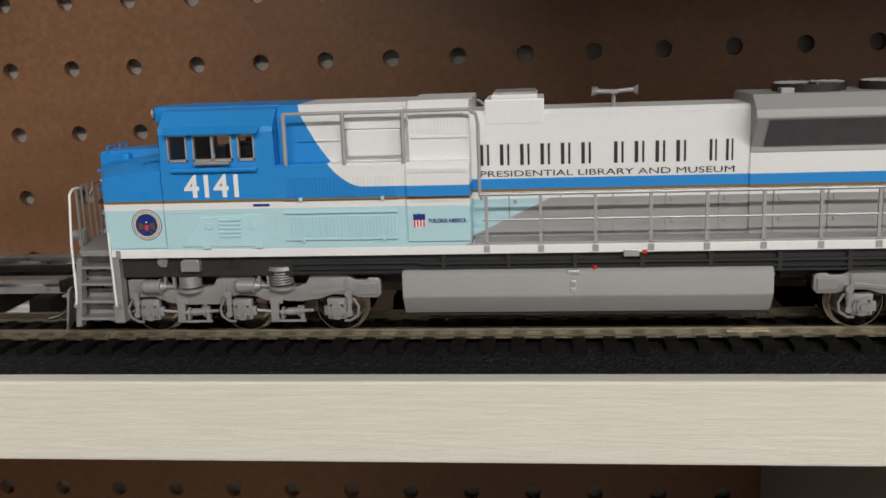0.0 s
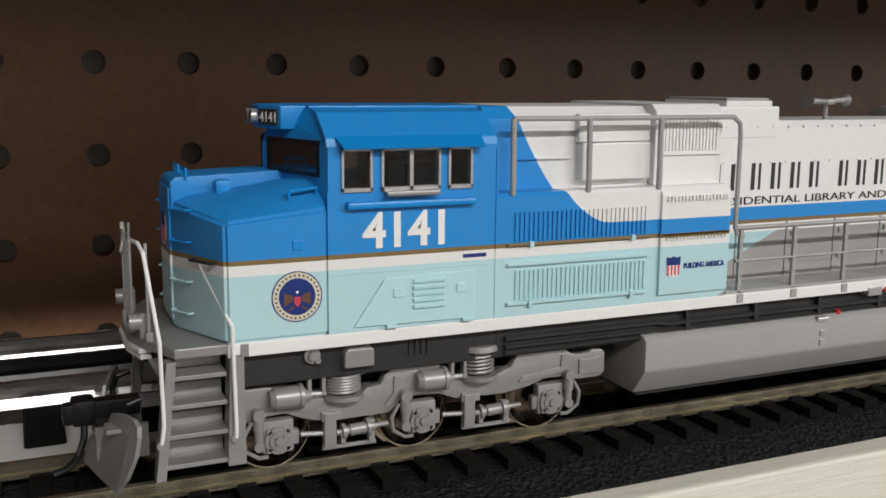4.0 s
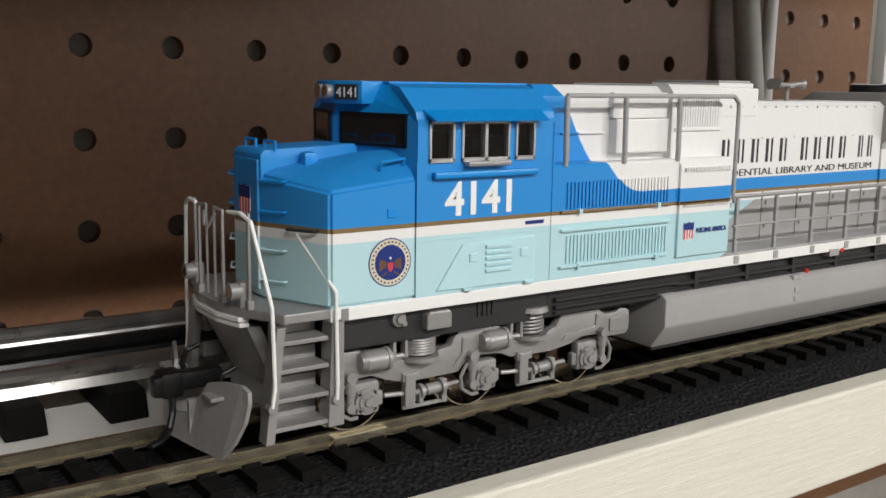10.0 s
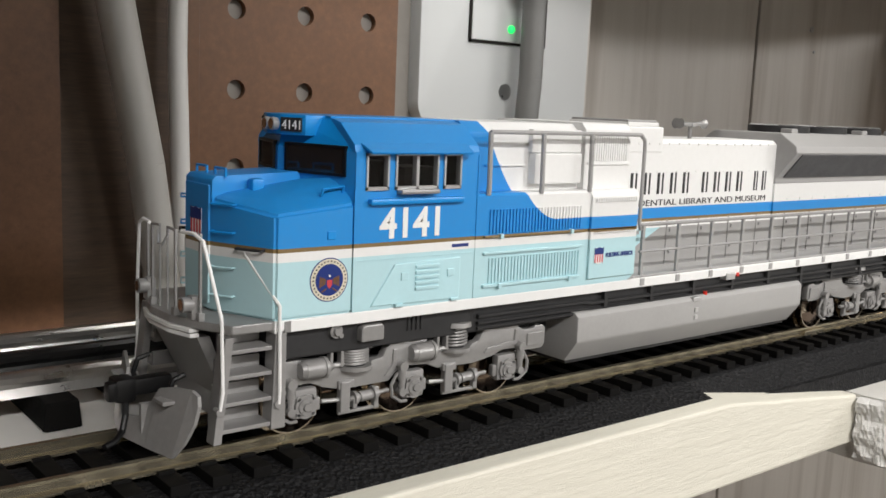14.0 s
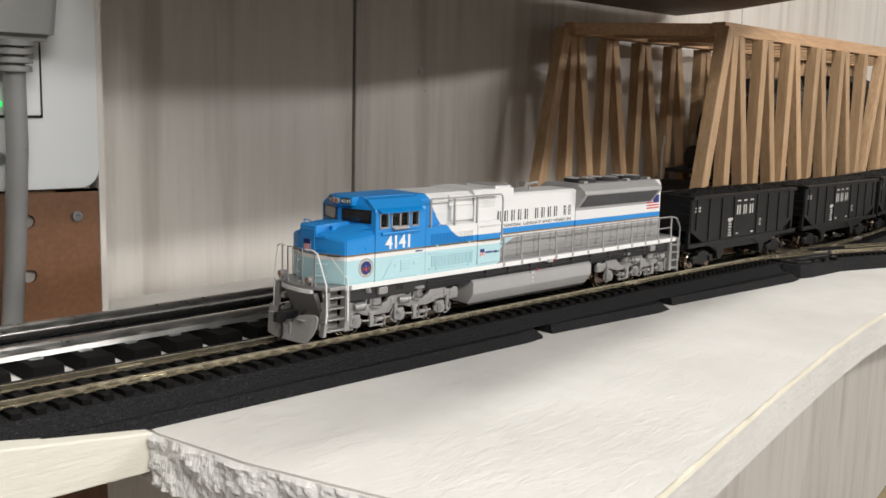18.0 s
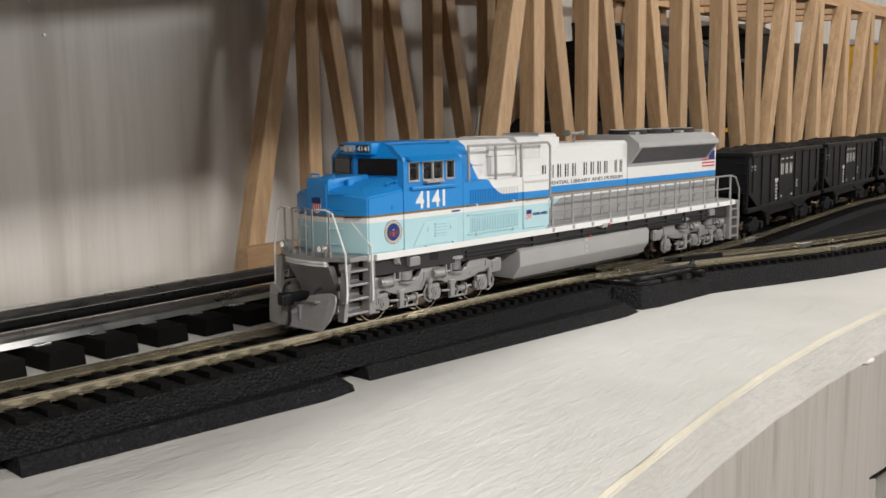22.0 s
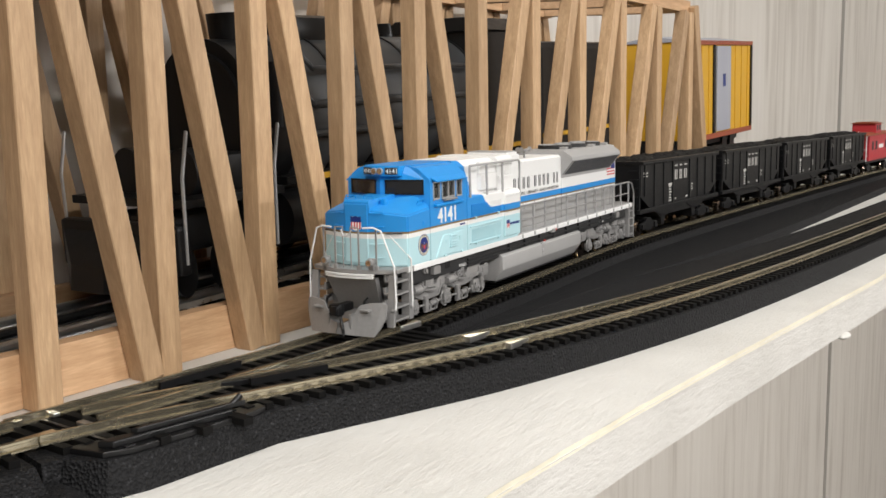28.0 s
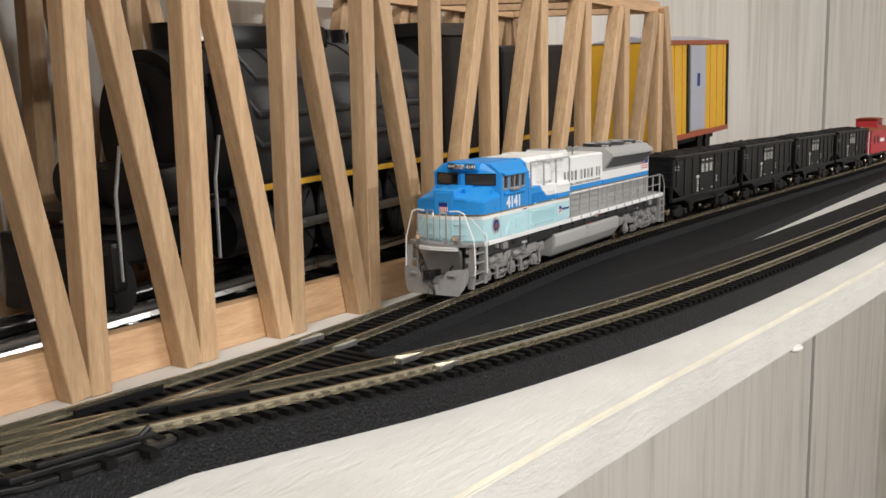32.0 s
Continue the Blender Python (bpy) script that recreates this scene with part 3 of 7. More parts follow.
def ho_tracks():
    t = thing("model_track", "small-gauge model track with nickel rails on black plastic ties", "model track")
    for s, nm in ((-8.25, "rail"), (8.25, "rail")):
        bm = bmesh.new()
        rail_strip(bm, main_line, s, -700, T0X - 0.5, 24, HO_RAIL)
        part("rail", bm, M["rail"], t)
    ties(t, tie_mesh(3.4, 31, 1.9, "tie"), main_line, -60, 1352, 7.4, -2.6, 200, 1)
    close = tie_mesh(2.6, 28.5, 1.9, "close_tie")
    ties(t, close, main_line, 1356, T0X - 2, 5.2, -2.6, 60, 2)
    for x in (-140, 232, 640, 1054, 1392, 1494.5):
        for s in (-8.25, 8.25):
            part("rail_joiner", made(box, x - 5, x + 5, s - 1.5, s + 1.5, -2.7, -0.8, 0.2), M["rail"], t)
    # turnout and the two lines beyond it
    t2 = thing("track_turnout", "model railway turnout leading to a siding beside the bridge", "turnout")
    for line, s, x0, x1 in ((main_line, -8.25, T0X, T1X), (siding_y, 8.25, T0X, T1X), (main_line, 8.25, T0X + 16, T1X), (siding_y, -8.25, T0X + 16, T1X)):
        bm = bmesh.new()
        rail_strip(bm, line, s, x0, x1, 8, HO_RAIL)
        part("rail", bm, M["rail"], t2)
    for k in range(28):
        x = T0X + 2 + k * 5.2
        part("tie", made(box, x - 1.3, x + 1.3, main_y(x * MM) / MM - 14.3, siding_y(x * MM) / MM + 14.3, -4.5, -2.6, 0.12), M["tie"], t2)
    # frog and guard rails
    for line, off, x0, x1 in ((main_line, -5.6, 1540, 1570), (siding_y, 5.6, 1540, 1570), (main_line, 5.6, 1556, 1580), (siding_y, -5.6, 1556, 1580)):
        part("guard_rail", made(rail_strip, line, off, x0, x1, 6, [(-0.6, -2.6), (0.6, -2.6), (0.6, -0.5), (-0.6, -0.5)]), M["black"], t2)
    part("frog", made(prism, [(1549, -9.0), (1556, -12.5), (1575, -17.5), (1575, -9.6), (1556, -9.3)], "z", -2.6, -0.9, 0.2), M["black"], t2, "black plastic frog")
    bm = bmesh.new()
    prism(bm, [(1497, -16), (1500, -27), (1506, -30), (1538, -33), (1547, -32), (1548, -28), (1530, -24)], "z", -4.6, -3.0, 0.3)
    prism(bm, [(1501, -23.5), (1503, -27), (1536, -31.5), (1538, -28)], "z", -3.0, -1.2, 0.4)
    prism(bm, [(1509, -25.4), (1510, -27), (1541, -31.0), (1541, -29.4)], "z", -1.2, 0.2, 0.3)
    box(bm, 1505, 1508, -29, 9, -3.4, -2.7, 0.2)
    rod(bm, (1536, -29.6, -1.2), (1540, -30.2, 1.6), 0.8)
    part("switch_stand", bm, M["black"], t2, "black plastic throw bar and switch stand")
    for k, x in enumerate((1515, 1525.6, 1536.2)):
        w = main_y(x * MM) / MM
        part("long_tie", made(box, x - 1.6, x + 1.6, w - 24, w - 14, -4.5, -2.4, 0.2), M["tie"], t2)
    for s in (-8.25, 8.25):
        part("throw_rod", made(box, 1507, 1509, s - 3, s + 3, -2.2, -1.2, 0.2), M["steelrail"], t2, "bright metal point tie")
    for line, name, lab, seed in ((main_line, "model_track", "small-gauge model main line past the turnout", 3), (siding_y, "model_track", "small-gauge model siding beside the wooden bridge", 4)):
        t3 = thing(name, lab, "model track")
        for s in (-8.25, 8.25):
            bm = bmesh.new()
            rail_strip(bm, line, s, T1X + 0.5, 3450, 20, HO_RAIL)
            part("rail", bm, M["rail"], t3)
        for s in (-8.25, 8.25):
            y = line(T1X * MM) / MM + s
            part("rail_joiner", made(box, T1X - 6, T1X + 6, y - 1.6, y + 1.6, -2.8, -0.7, 0.2), M["steelrail"], t3, "bright metal rail joiner")
        ties(t3, close, line, T1X + 4, 3440, 5.2, -2.6, 180, seed)


def bed_strip(bm, line, x0, x1, y0, y1, z0, z1, slope, step=40):
    rail_strip(bm, line, 0, x0, x1, step, [(y0 - slope, z0), (y1 + slope, z0), (y1, z1), (y0, z1)])


def roadbeds():
    t = thing("roadbed", "dark grey granular foam roadbed under the small-gauge track", "roadbed")
    part("upper_strip", made(bed_strip, main_line, -700, 985, -17.5, 14, -6.4, -4.5, 7.5, 900), M["bed"], t)
    part("upper_strip", made(bed_strip, main_line, 985.4, 1490, -17, 15, -9.2, -4.5, 6.0, 20), M["bed"], t)
    part("edge_strip", made(box, 900, 1150, 14.5, 28, -13.4, -5.0, 0.8), M["bed"], t, "strip of roadbed filling the gap towards the large track")
    for a, b, w in ((1000, 1234, 28), (1252, 1338, 30), (1356, 1486, 32)):
        bm = bmesh.new()
        low = [(a, -25.5, -13.45), (b - 3, -w - 1.5, -13.45), (b + 8, -w, -13.45), (b + 12, -24.5, -13.45), (b + 12, 22, -13.45), (a, 22, -13.45)]
        top = [(a, -24, -9.25), (b - 9, -w + 1.6, -9.25), (b + 2, -w + 2.6, -9.25), (b + 6, -24, -9.25), (b + 6, 20, -9.25), (a, 20, -9.25)]
        loft(bm, low, top)
        part("riser", bm, M["bed"], t, "lower foam riser strip with a bevelled end")
    t = thing("roadbed", "dark grey granular foam roadbed under the turnout and siding", "roadbed")
    part("strip", made(bed_strip, main_line, 1492, 3450, -15.8, 14.5, -13.45, -4.5, 1.2, 12), M["bed"], t)
    part("switch_pad", made(loft, [(1493, -20, -13.43), (1498, -31, -13.43), (1508, -33.5, -13.43), (1548, -35, -13.43), (1548, -16, -13.43)], [(1494, -20, -4.62), (1500, -29, -4.62), (1510, -31.5, -4.62), (1548, -33, -4.62), (1548, -16, -4.62)]), M["bed"], t, "wider foam pad under the switch stand")
    part("strip", made(bed_strip, siding_y, 1492, 3450, -14.5, 16, -13.44, -4.55, 2.0, 12), M["bed"], t)
    # dark sheet between the two lines, parted further on by a thin strip of bare foam
    for inner, edge, sign in ((siding_y, smooth_line([(1560, -16), (1700, -14), (1815, -13.5), (1985, -17), (2300, -2), (2550, 8), (3450, 14)]), -1), (main_y, smooth_line([(1560, -15.7), (1700, -13.7), (1815, -13.8), (1970, -27), (2380, -26), (3450, -30)]), 1)):
        bm = bmesh.new()
        rings = []
        for k in range(96):
            x = (1545 + 20 * k) * MM
            a, b = inner(x) + sign * 10 * MM, edge(x)
            if (b - a) * sign < 0.001:
                b = a + sign * 0.001
            rings.append([bm.verts.new((x, y, z * MM)) for y, z in ((a, -13.42), (a, -8.4), (b - sign * 0.0005, -8.4), (b + sign * 0.0012, -13.42))])
        for a, b in zip(rings, rings[1:]):
            for k in range(4):
                bm.faces.new((a[k], a[(k + 1) % 4], b[(k + 1) % 4], b[k]))
        bm.faces.new(rings[0])
        bm.faces.new(rings[-1][::-1])
        bmesh.ops.recalc_face_normals(bm, faces=bm.faces)
        part("infill", bm, M["bed"], t, "sheet of dark foam filling the fork")


def o_track():
    t = thing("large_gauge_track", "three-rail large-gauge track with tubular steel rails on chunky black ties", "model track")
    prof = [(-1.6, -7), (1.6, -7), (0.8, -5), (1.9, -3.6), (1.9, -2.4), (1.0, -1.6), (-1.0, -1.6), (-1.9, -2.4), (-1.9, -3.6), (-0.8, -5)]
    for s, mat, lab in ((-17.5, "steelrail", ""), (0, "darkrail", "blackened centre rail"), (17.5, "steelrail", "")):
        bm = bmesh.new()
        rail_strip(bm, o_line_y, s, -700, 3400, 20, prof, o_line_z)
        part("rail", bm, M[mat], t, lab, True)
    for half, w, x0, x1, n in ((26, 3.5, -300, 960, 70), (33, 5.9, 960, 3380, 200)):
        bm = bmesh.new()
        prism(bm, [(-w - 0.6, -6.3), (w + 0.6, -6.3), (w, 0), (-w, 0)], "y", -half, half, 0.5)
        me = bpy.data.meshes.new("o_tie")
        bm.to_mesh(me)
        bm.free()
        me.materials.append(M["tie"])
        ties(t, me, o_line_y, x0, x1, 20.0, -7.05, n, 7, o_line_z)
    # bright clips that hold the rail feet on the chunky ties
    bm = bmesh.new()
    for k in range(40):
        x = 960 + 20 * k
        y, h = o_line_y(x * MM) / MM, o_line_z(x * MM) / MM
        for a in (-17.5, 17.5):
            for b in (-5.2, 2.2):
                box(bm, x - 2.6, x + 2.6, y + a + b, y + a + b + 3.0, -7.05 + h, -6.5 + h, 0.2)
    tagged(part("rail_clip", bm, M["screw"], t, "small bright steel rail clips"), kind="stuff")


def o_ramp():
    t = thing("track_ramp", "black foam ramp under the large-gauge track in the bridge", "track ramp")
    bm = bmesh.new()
    rings = []
    for k in range(60):
        x = 1505 + k * 32
        y, h = o_line_y(x * MM) / MM, o_line_z(x * MM) / MM
        rings.append([bm.verts.new(Vector(v) * MM) for v in ((x, y - 30, -13.45), (x, y + 30, -13.45), (x, y + 26, -13.4 + h), (x, y - 26, -13.4 + h))])
    for a, b in zip(rings, rings[1:]):
        for k in range(4):
            bm.faces.new((a[k], b[k], b[(k + 1) % 4], a[(k + 1) % 4]))
    bm.faces.new(rings[0][::-1])
    bm.faces.new(rings[-1])
    part("ramp", bm, M["bed"], t)


ho_tracks()
roadbeds()
o_ramp()
o_track()

# ---- the locomotive (its own space: x runs back from the front end, y towards the wall, z up from the railhead) ----


def side(fn):
    """Build the same part on both flanks."""
    for s in (-1, 1):
        fn(s)


def wheelset(parent, x, z=6.25, r=6.2, half=9.9, name="wheelset"):
    """Axle with two wheels in one mesh; origin on the axle, so that it can roll."""
    bm = bmesh.new()
    for s in (-1, 1):
        rod(bm, (0, s * (half - 2.5), 0), (0, s * half, 0), r, 40)
        rod(bm, (0, s * (half - 3.0), 0), (0, s * (half - 2.5), 0), r + 0.7, 40)
    bright = len(bm.faces)
    rod(bm, (0, -9, 0), (0, 9, 0), 1.3, 12)
    for s in (-1, 1):
        rod(bm, (0, s * (half - 0.02), 0), (0, s * (half + 0.7), 0), r - 0.2, 40, r * 0.78)
        rod(bm, (0, s * (half + 0.1), 0), (0, s * (half + 0.35), 0), r * 0.7, 32)
        rod(bm, (0, s * (half + 0.3), 0), (0, s * (half + 1.2), 0), r * 0.38, 20)
        for k in range(3):
            a = k * 2.094
            rod(bm, (r * 0.6 * math.cos(a), s * (half + 0.2), r * 0.6 * math.sin(a)), (r * 0.6 * math.cos(a), s * (half + 0.55), r * 0.6 * math.sin(a)), 0.7, 10)
    bm.faces.ensure_lookup_table()
    for f in bm.faces[bright:]:
        f.material_index = 1
    ob = part(name, bm, M["tyre"], parent, "metal wheelset with brownish faces and worn treads", True)
    ob.data.materials.append(M["wheel"])
    ob.location = (x * MM, 0, z * MM)
    return ob


def coil(bm, cx, cy, z0, z1, rx, ry, turns, r=0.3):
    """Coil spring wound round an upright axis."""
    per, sec = 16, 6
    rings = []
    for k in range(turns * per + 1):
        a = k * math.tau / per
        c = Vector((cx + rx * math.cos(a), cy + ry * math.sin(a), z0 + (z1 - z0) * k / (turns * per)))
        out = Vector((math.cos(a), math.sin(a), 0))
        rings.append([bm.verts.new((c + out * (r * math.cos(q * math.tau / sec)) + Vector((0, 0, r * math.sin(q * math.tau / sec)))) * MM) for q in range(sec)])
    for r0, r1 in zip(rings, rings[1:]):
        for q in range(sec):
            bm.faces.new((r0[q], r1[q], r1[(q + 1) % sec], r0[(q + 1) % sec]))


def truck(parent, x0, flip):
    """Three-axle truck with cast side frames, centred at x0."""
    f = -1 if flip else 1
    X = lambda v: v * f
    t = part("truck", made(box, *sorted((X(-25), X(32))), -11, 11, 8.5, 12.5, 0.5), M["darkframe"], parent, "grey three-axle truck with cast side frames")
    t.location = (x0 * MM, 0, 0)

    def piece(name, lo_x, hi_x, y0, y1, z0, z1, s, bev=0.25, label=""):
        bm = made(box, *sorted((X(lo_x), X(hi_x))), *sorted((s * y0, s * y1)), z0, z1, bev)
        return part(name, bm, M["truckgrey"], t, label)

    def prof(s):
        pts = [(-29.0, 9.4), (-29.0, 14.2), (-28.4, 14.7), (-25.2, 14.6), (-19.6, 14.0), (-17.0, 12.4), (-15.8, 11.8), (-10.2, 11.8), (-9.2, 12.6), (-7.0, 12.8), (-6.2, 14.4), (-5.0, 15.2), (3.0, 15.0), (5.6, 13.6), (7.0, 12.2), (13.8, 12.2), (15.4, 12.9), (16.2, 13.0), (17.4, 15.0), (18.6, 15.6), (26.4, 15.4), (27.6, 14.4), (28.6, 13.9), (31.2, 13.9), (32.0, 14.5), (34.2, 14.3), (34.8, 13.6), (34.8, 10.2), (33.8, 9.4), (29.4, 9.4), (27.0, 10.2), (22.8, 10.3), (19.8, 9.3), (15.0, 8.6), (11.0, 8.7), (9.2, 9.4), (6.2, 8.8), (3.4, 10.0), (-1.2, 10.3), (-3.8, 9.6), (-5.4, 8.0), (-13.8, 7.9), (-15.4, 8.9), (-17.0, 8.2), (-19.6, 8.9), (-22.4, 10.1), (-26.2, 9.9), (-27.8, 9.2)]
        bm = bmesh.new()
        prism(bm, [(X(a), c) for a, c in pts], "y", *sorted((s * 12.3, s * 14.2)), 0.4)
        part("side_frame", bm, M["truckgrey"], t, "grey cast side frame with a stepped top edge", True)
        # raised lip along the swept shoulders
        for q in ([(-6.6, 9.2), (-5.4, 9.2), (-4.0, 10.9), (-4.0, 14.0), (-4.8, 14.0), (-4.9, 11.3)], [(17.6, 10.4), (18.4, 10.2), (26.6, 11.2), (26.8, 14.3), (25.9, 14.3), (25.7, 12.1), (18.4, 11.3)], [(29.4, 10.4), (34.0, 10.2), (34.0, 13.2), (29.4, 13.0)]):
            part("frame_lip", made(prism, [(X(a), c) for a, c in q], "y", *sorted((s * 14.1, s * 14.55)), 0.14), M["truckgrey"], t)
        for a0 in (-16.5, 7.3):
            piece("hanger_bracket", a0, a0 + 2.0, 13.6, 15.1, 3.9, 9.6, s, 0.25)
            piece("hanger_bracket", a0 - 0.3, a0 + 3.0, 13.6, 14.8, 8.2, 9.7, s, 0.2)
            piece("hanger_foot", a0 - 0.2, a0 + 8.6, 14.0, 14.7, 3.5, 4.1, s, 0.15)
            # brake unit: stepped drum, flange and push rod
            bm = bmesh.new()
            y = s * 14.6
            for p, q, r in ((2.0, 2.9, 0.5), (2.9, 3.5, 1.25), (3.5, 4.2, 0.7), (4.2, 6.9, 0.95), (6.9, 7.4, 1.45), (7.4, 8.3, 0.8), (8.3, 10.6, 0.4)):
                rod(bm, (X(a0 + p), y, 6.0 + p * 0.05), (X(a0 + q), y, 6.0 + q * 0.05), r, 14)
            rod(bm, (X(a0 - 3.6), y - s * 0.4, 6.5), (X(a0), y - s * 0.4, 6.2), 0.4, 8)
            part("brake_unit", bm, M["truckgrey"], t, "", True)
            piece("brake_lever", a0 + 7.3, a0 + 8.3, 13.8, 15.0, 3.8, 7.6, s, 0.2)
            piece("brake_lever", a0 + 2.6, a0 + 3.4, 13.6, 15.3, 4.4, 6.2, s, 0.15)
        # journal boxes: casting with ears, bolted ring, hub
        for ax, dx in ((-23.6, -3.1), (0.0, -3.1), (23.8, 3.2)):
            bm = bmesh.new()
            box(bm, X(ax) - 2.5, X(ax) + 2.5, *sorted((s * 12.6, s * 14.6)), 4.1, 9.4, 0.6)
            box(bm, X(ax) - 3.4, X(ax) + 3.4, *sorted((s * 12.8, s * 14.2)), 5.0, 7.4, 0.4)
            rod(bm, (X(ax), s * 14.4, 6.3), (X(ax), s * 15.1, 6.3), 2.15, 22)
            rod(bm, (X(ax), s * 15.0, 6.3), (X(ax), s * 15.4, 6.3), 1.65, 20, 1.5)
            rod(bm, (X(ax), s * 15.3, 6.3), (X(ax), s * 15.8, 6.3), 0.85, 14, 0.7)
            for k in range(4):
                a = 0.78 + k * 1.571
                rod(bm, (X(ax) + 2.1 * math.cos(a), s * 14.5, 6.3 + 2.1 * math.sin(a)), (X(ax) + 2.1 * math.cos(a), s * 15.1, 6.3 + 2.1 * math.sin(a)), 0.42, 6)
                rod(bm, (X(ax) + 1.1 * math.cos(a), s * 15.3, 6.3 + 1.1 * math.sin(a)), (X(ax) + 1.1 * math.cos(a), s * 15.55, 6.3 + 1.1 * math.sin(a)), 0.25, 6)
            part("journal_box", bm, M["truckgrey"], t, "round journal box with a bolted cover", True)
            bm = bmesh.new()
            rod(bm, (X(ax + dx), s * 15.0, 6.0), (X(ax + dx), s * 15.0, 10.4), 0.62, 10)
            rod(bm, (X(ax + dx), s * 15.0, 8.2), (X(ax + dx), s * 15.0, 10.4), 0.85, 12)
            rod(bm, (X(ax + dx), s * 14.0, 10.8), (X(ax + dx), s * 15.8, 10.8), 0.95, 12)
            rod(bm, (X(ax + dx), s * 14.2, 5.8), (X(ax + dx), s * 15.6, 5.8), 0.8, 12)
            part("damper", bm, M["truckgrey"], t, "slim damper link beside the journal", True)
            g = 1 if dx > 0 else -1
            bm = made(tube, [(X(ax + dx + g * 1.0), s * 14.9, 9.6), (X(ax + dx + g * 2.3), s * 14.9, 7.4), (X(ax + dx + g * 2.0), s * 14.9, 5.2), (X(ax + dx), s * 14.9, 3.9), (X(ax + dx - g * 1.4), s * 14.8, 3.9)], 0.32, 6)
            part("hose", bm, M["truckgrey"], t, "", True)
        # brake cylinders lying before the frame
        for cx in (-25.0, -1.2):
            bm = bmesh.new()
            y, z = s * 14.9, 12.9
            rod(bm, (X(cx), y, z), (X(cx + 0.8), y, z), 1.3, 20, 1.7)
            rod(bm, (X(cx + 0.8), y, z), (X(cx + 4.6), y, z), 1.75, 22)
            rod(bm, (X(cx + 4.5), y, z), (X(cx + 5.1), y, z), 1.95, 22)
            rod(bm, (X(cx + 5.0), y, z), (X(cx + 6.4), y, z), 1.3, 18, 0.8)
            rod(bm, (X(cx + 6.2), y, z), (X(cx + 8.8), y, z), 0.45, 8)
            part("brake_cylinder", bm, M["truckgrey"], t, "small grey brake cylinder", True)
            for a0, a1, z0, z1 in ((5.9, 6.5, 13.4, 16.0), (8.1, 8.7, 12.6, 16.0), (5.9, 8.7, 15.5, 16.1)):
                piece("cylinder_bracket", cx + a0, cx + a1, 14.0, 15.4, z0, z1, s, 0.12)
        for cx, z0, z1 in ((-13.0, 12.0, 15.2), (10.3, 12.4, 16.6)):
            part("spring_seat", made(rod, (X(cx), s * 13.4, z0 - 0.5), (X(cx), s * 13.4, z0 + 0.2), 3.4, 24), M["truckgrey"], t, "", True)
            part("spring", made(coil, X(cx), s * 13.4, z0 + 0.4, z1, 2.7, 2.4, 6, 0.24), M["truckgrey"], t, "grey coil spring", True)
            part("spring_core", made(rod, (X(cx), s * 13.4, z0), (X(cx), s * 13.4, z1 + 0.4), 2.25, 18), M["darkframe"], t, "", True)
        bm = bmesh.new()
        prism(bm, [(X(-13.8), 17.0), (X(-13.8), 19.4), (X(-13.2), 20.0), (X(-9.4), 20.0), (X(-9.0), 19.4), (X(-9.0), 17.0)], "y", *sorted((s * 11.0, s * 17.2)), 0.3)
        box(bm, *sorted((X(-12.2), X(-9.6))), *sorted((s * 11.6, s * 14.8)), 15.0, 17.1, 0.3)
        part("spring_cap", bm, M["truckgrey"], t, "chamfered grey block over the spring")
        bm = bmesh.new()
        rod(bm, (X(10.3), s * 13.4, 16.8), (X(10.3), s * 13.4, 17.7), 3.5, 26, 3.3)
        box(bm, *sorted((X(9.9), X(11.0))), *sorted((s * 13.0, s * 14.2)), 17.6, 18.8, 0.15)
        part("bearing_disc", bm, M["truckgrey"], t, "flat grey bearing disc", True)
    side(prof)
    return t, [wheelset(t, X(a)) for a in (-23.6, 0.0, 23.8)]


def grab(bm, p, q, out, r=0.22):
    """A small grab iron from p to q, standing off by the vector out."""
    o = Vector(out)
    tube(bm, [p, tuple(Vector(p) + o), tuple(Vector(q) + o), q], r, 6)


def bars(parent, letters, mat, name, label):
    """Unlettered marks: upright bars given as (x, z, width, height) on a flank at depth y."""
    bm = bmesh.new()
    for x, y, z, w, h in letters:
        box(bm, x, x + w, y - 0.06, y + 0.02, z, z + h)
    return part(name, bm, mat, parent, label)


def shield_marks(parent, at, ax, up, w, h):
    """Plain shield: blue head over red and white stripes. at: corner, ax and up: unit directions."""
    at, ax, up = Vector(at), Vector(ax), Vector(up)
    n = ax.cross(up) * 0.08
    def poly(pts, lift, mat, nm):
        bm = bmesh.new()
        f = [bm.verts.new((at + ax * (a * w) + up * (c * h) + n * lift) * MM) for a, c in pts]
        face = bm.faces.new(f)
        ext = bmesh.ops.extrude_face_region(bm, geom=[face])
        bmesh.ops.translate(bm, verts=[v for v in ext["geom"] if isinstance(v, bmesh.types.BMVert)], vec=-n * MM * 0.9)
        return part(nm, bm, mat, parent)
    poly([(0.0, 0.2), (0.25, 0.05), (0.5, 0), (0.75, 0.05), (1, 0.2), (1, 0.95), (0, 0.95)], 1, M["decal_white"], "shield_field")
    poly([(0, 0.58), (1, 0.58), (1, 0.98), (0.75, 0.93), (0.5, 1.0), (0.25, 0.93), (0, 0.98)], 1.6, M["seal_blue"], "shield_head")
    for k in range(4):
        a = 0.04 + k * 0.26
        poly([(a, 0.14), (a + 0.13, 0.08), (a + 0.13, 0.58), (a, 0.58)], 1.6, M["flag_red"], "shield_stripe")


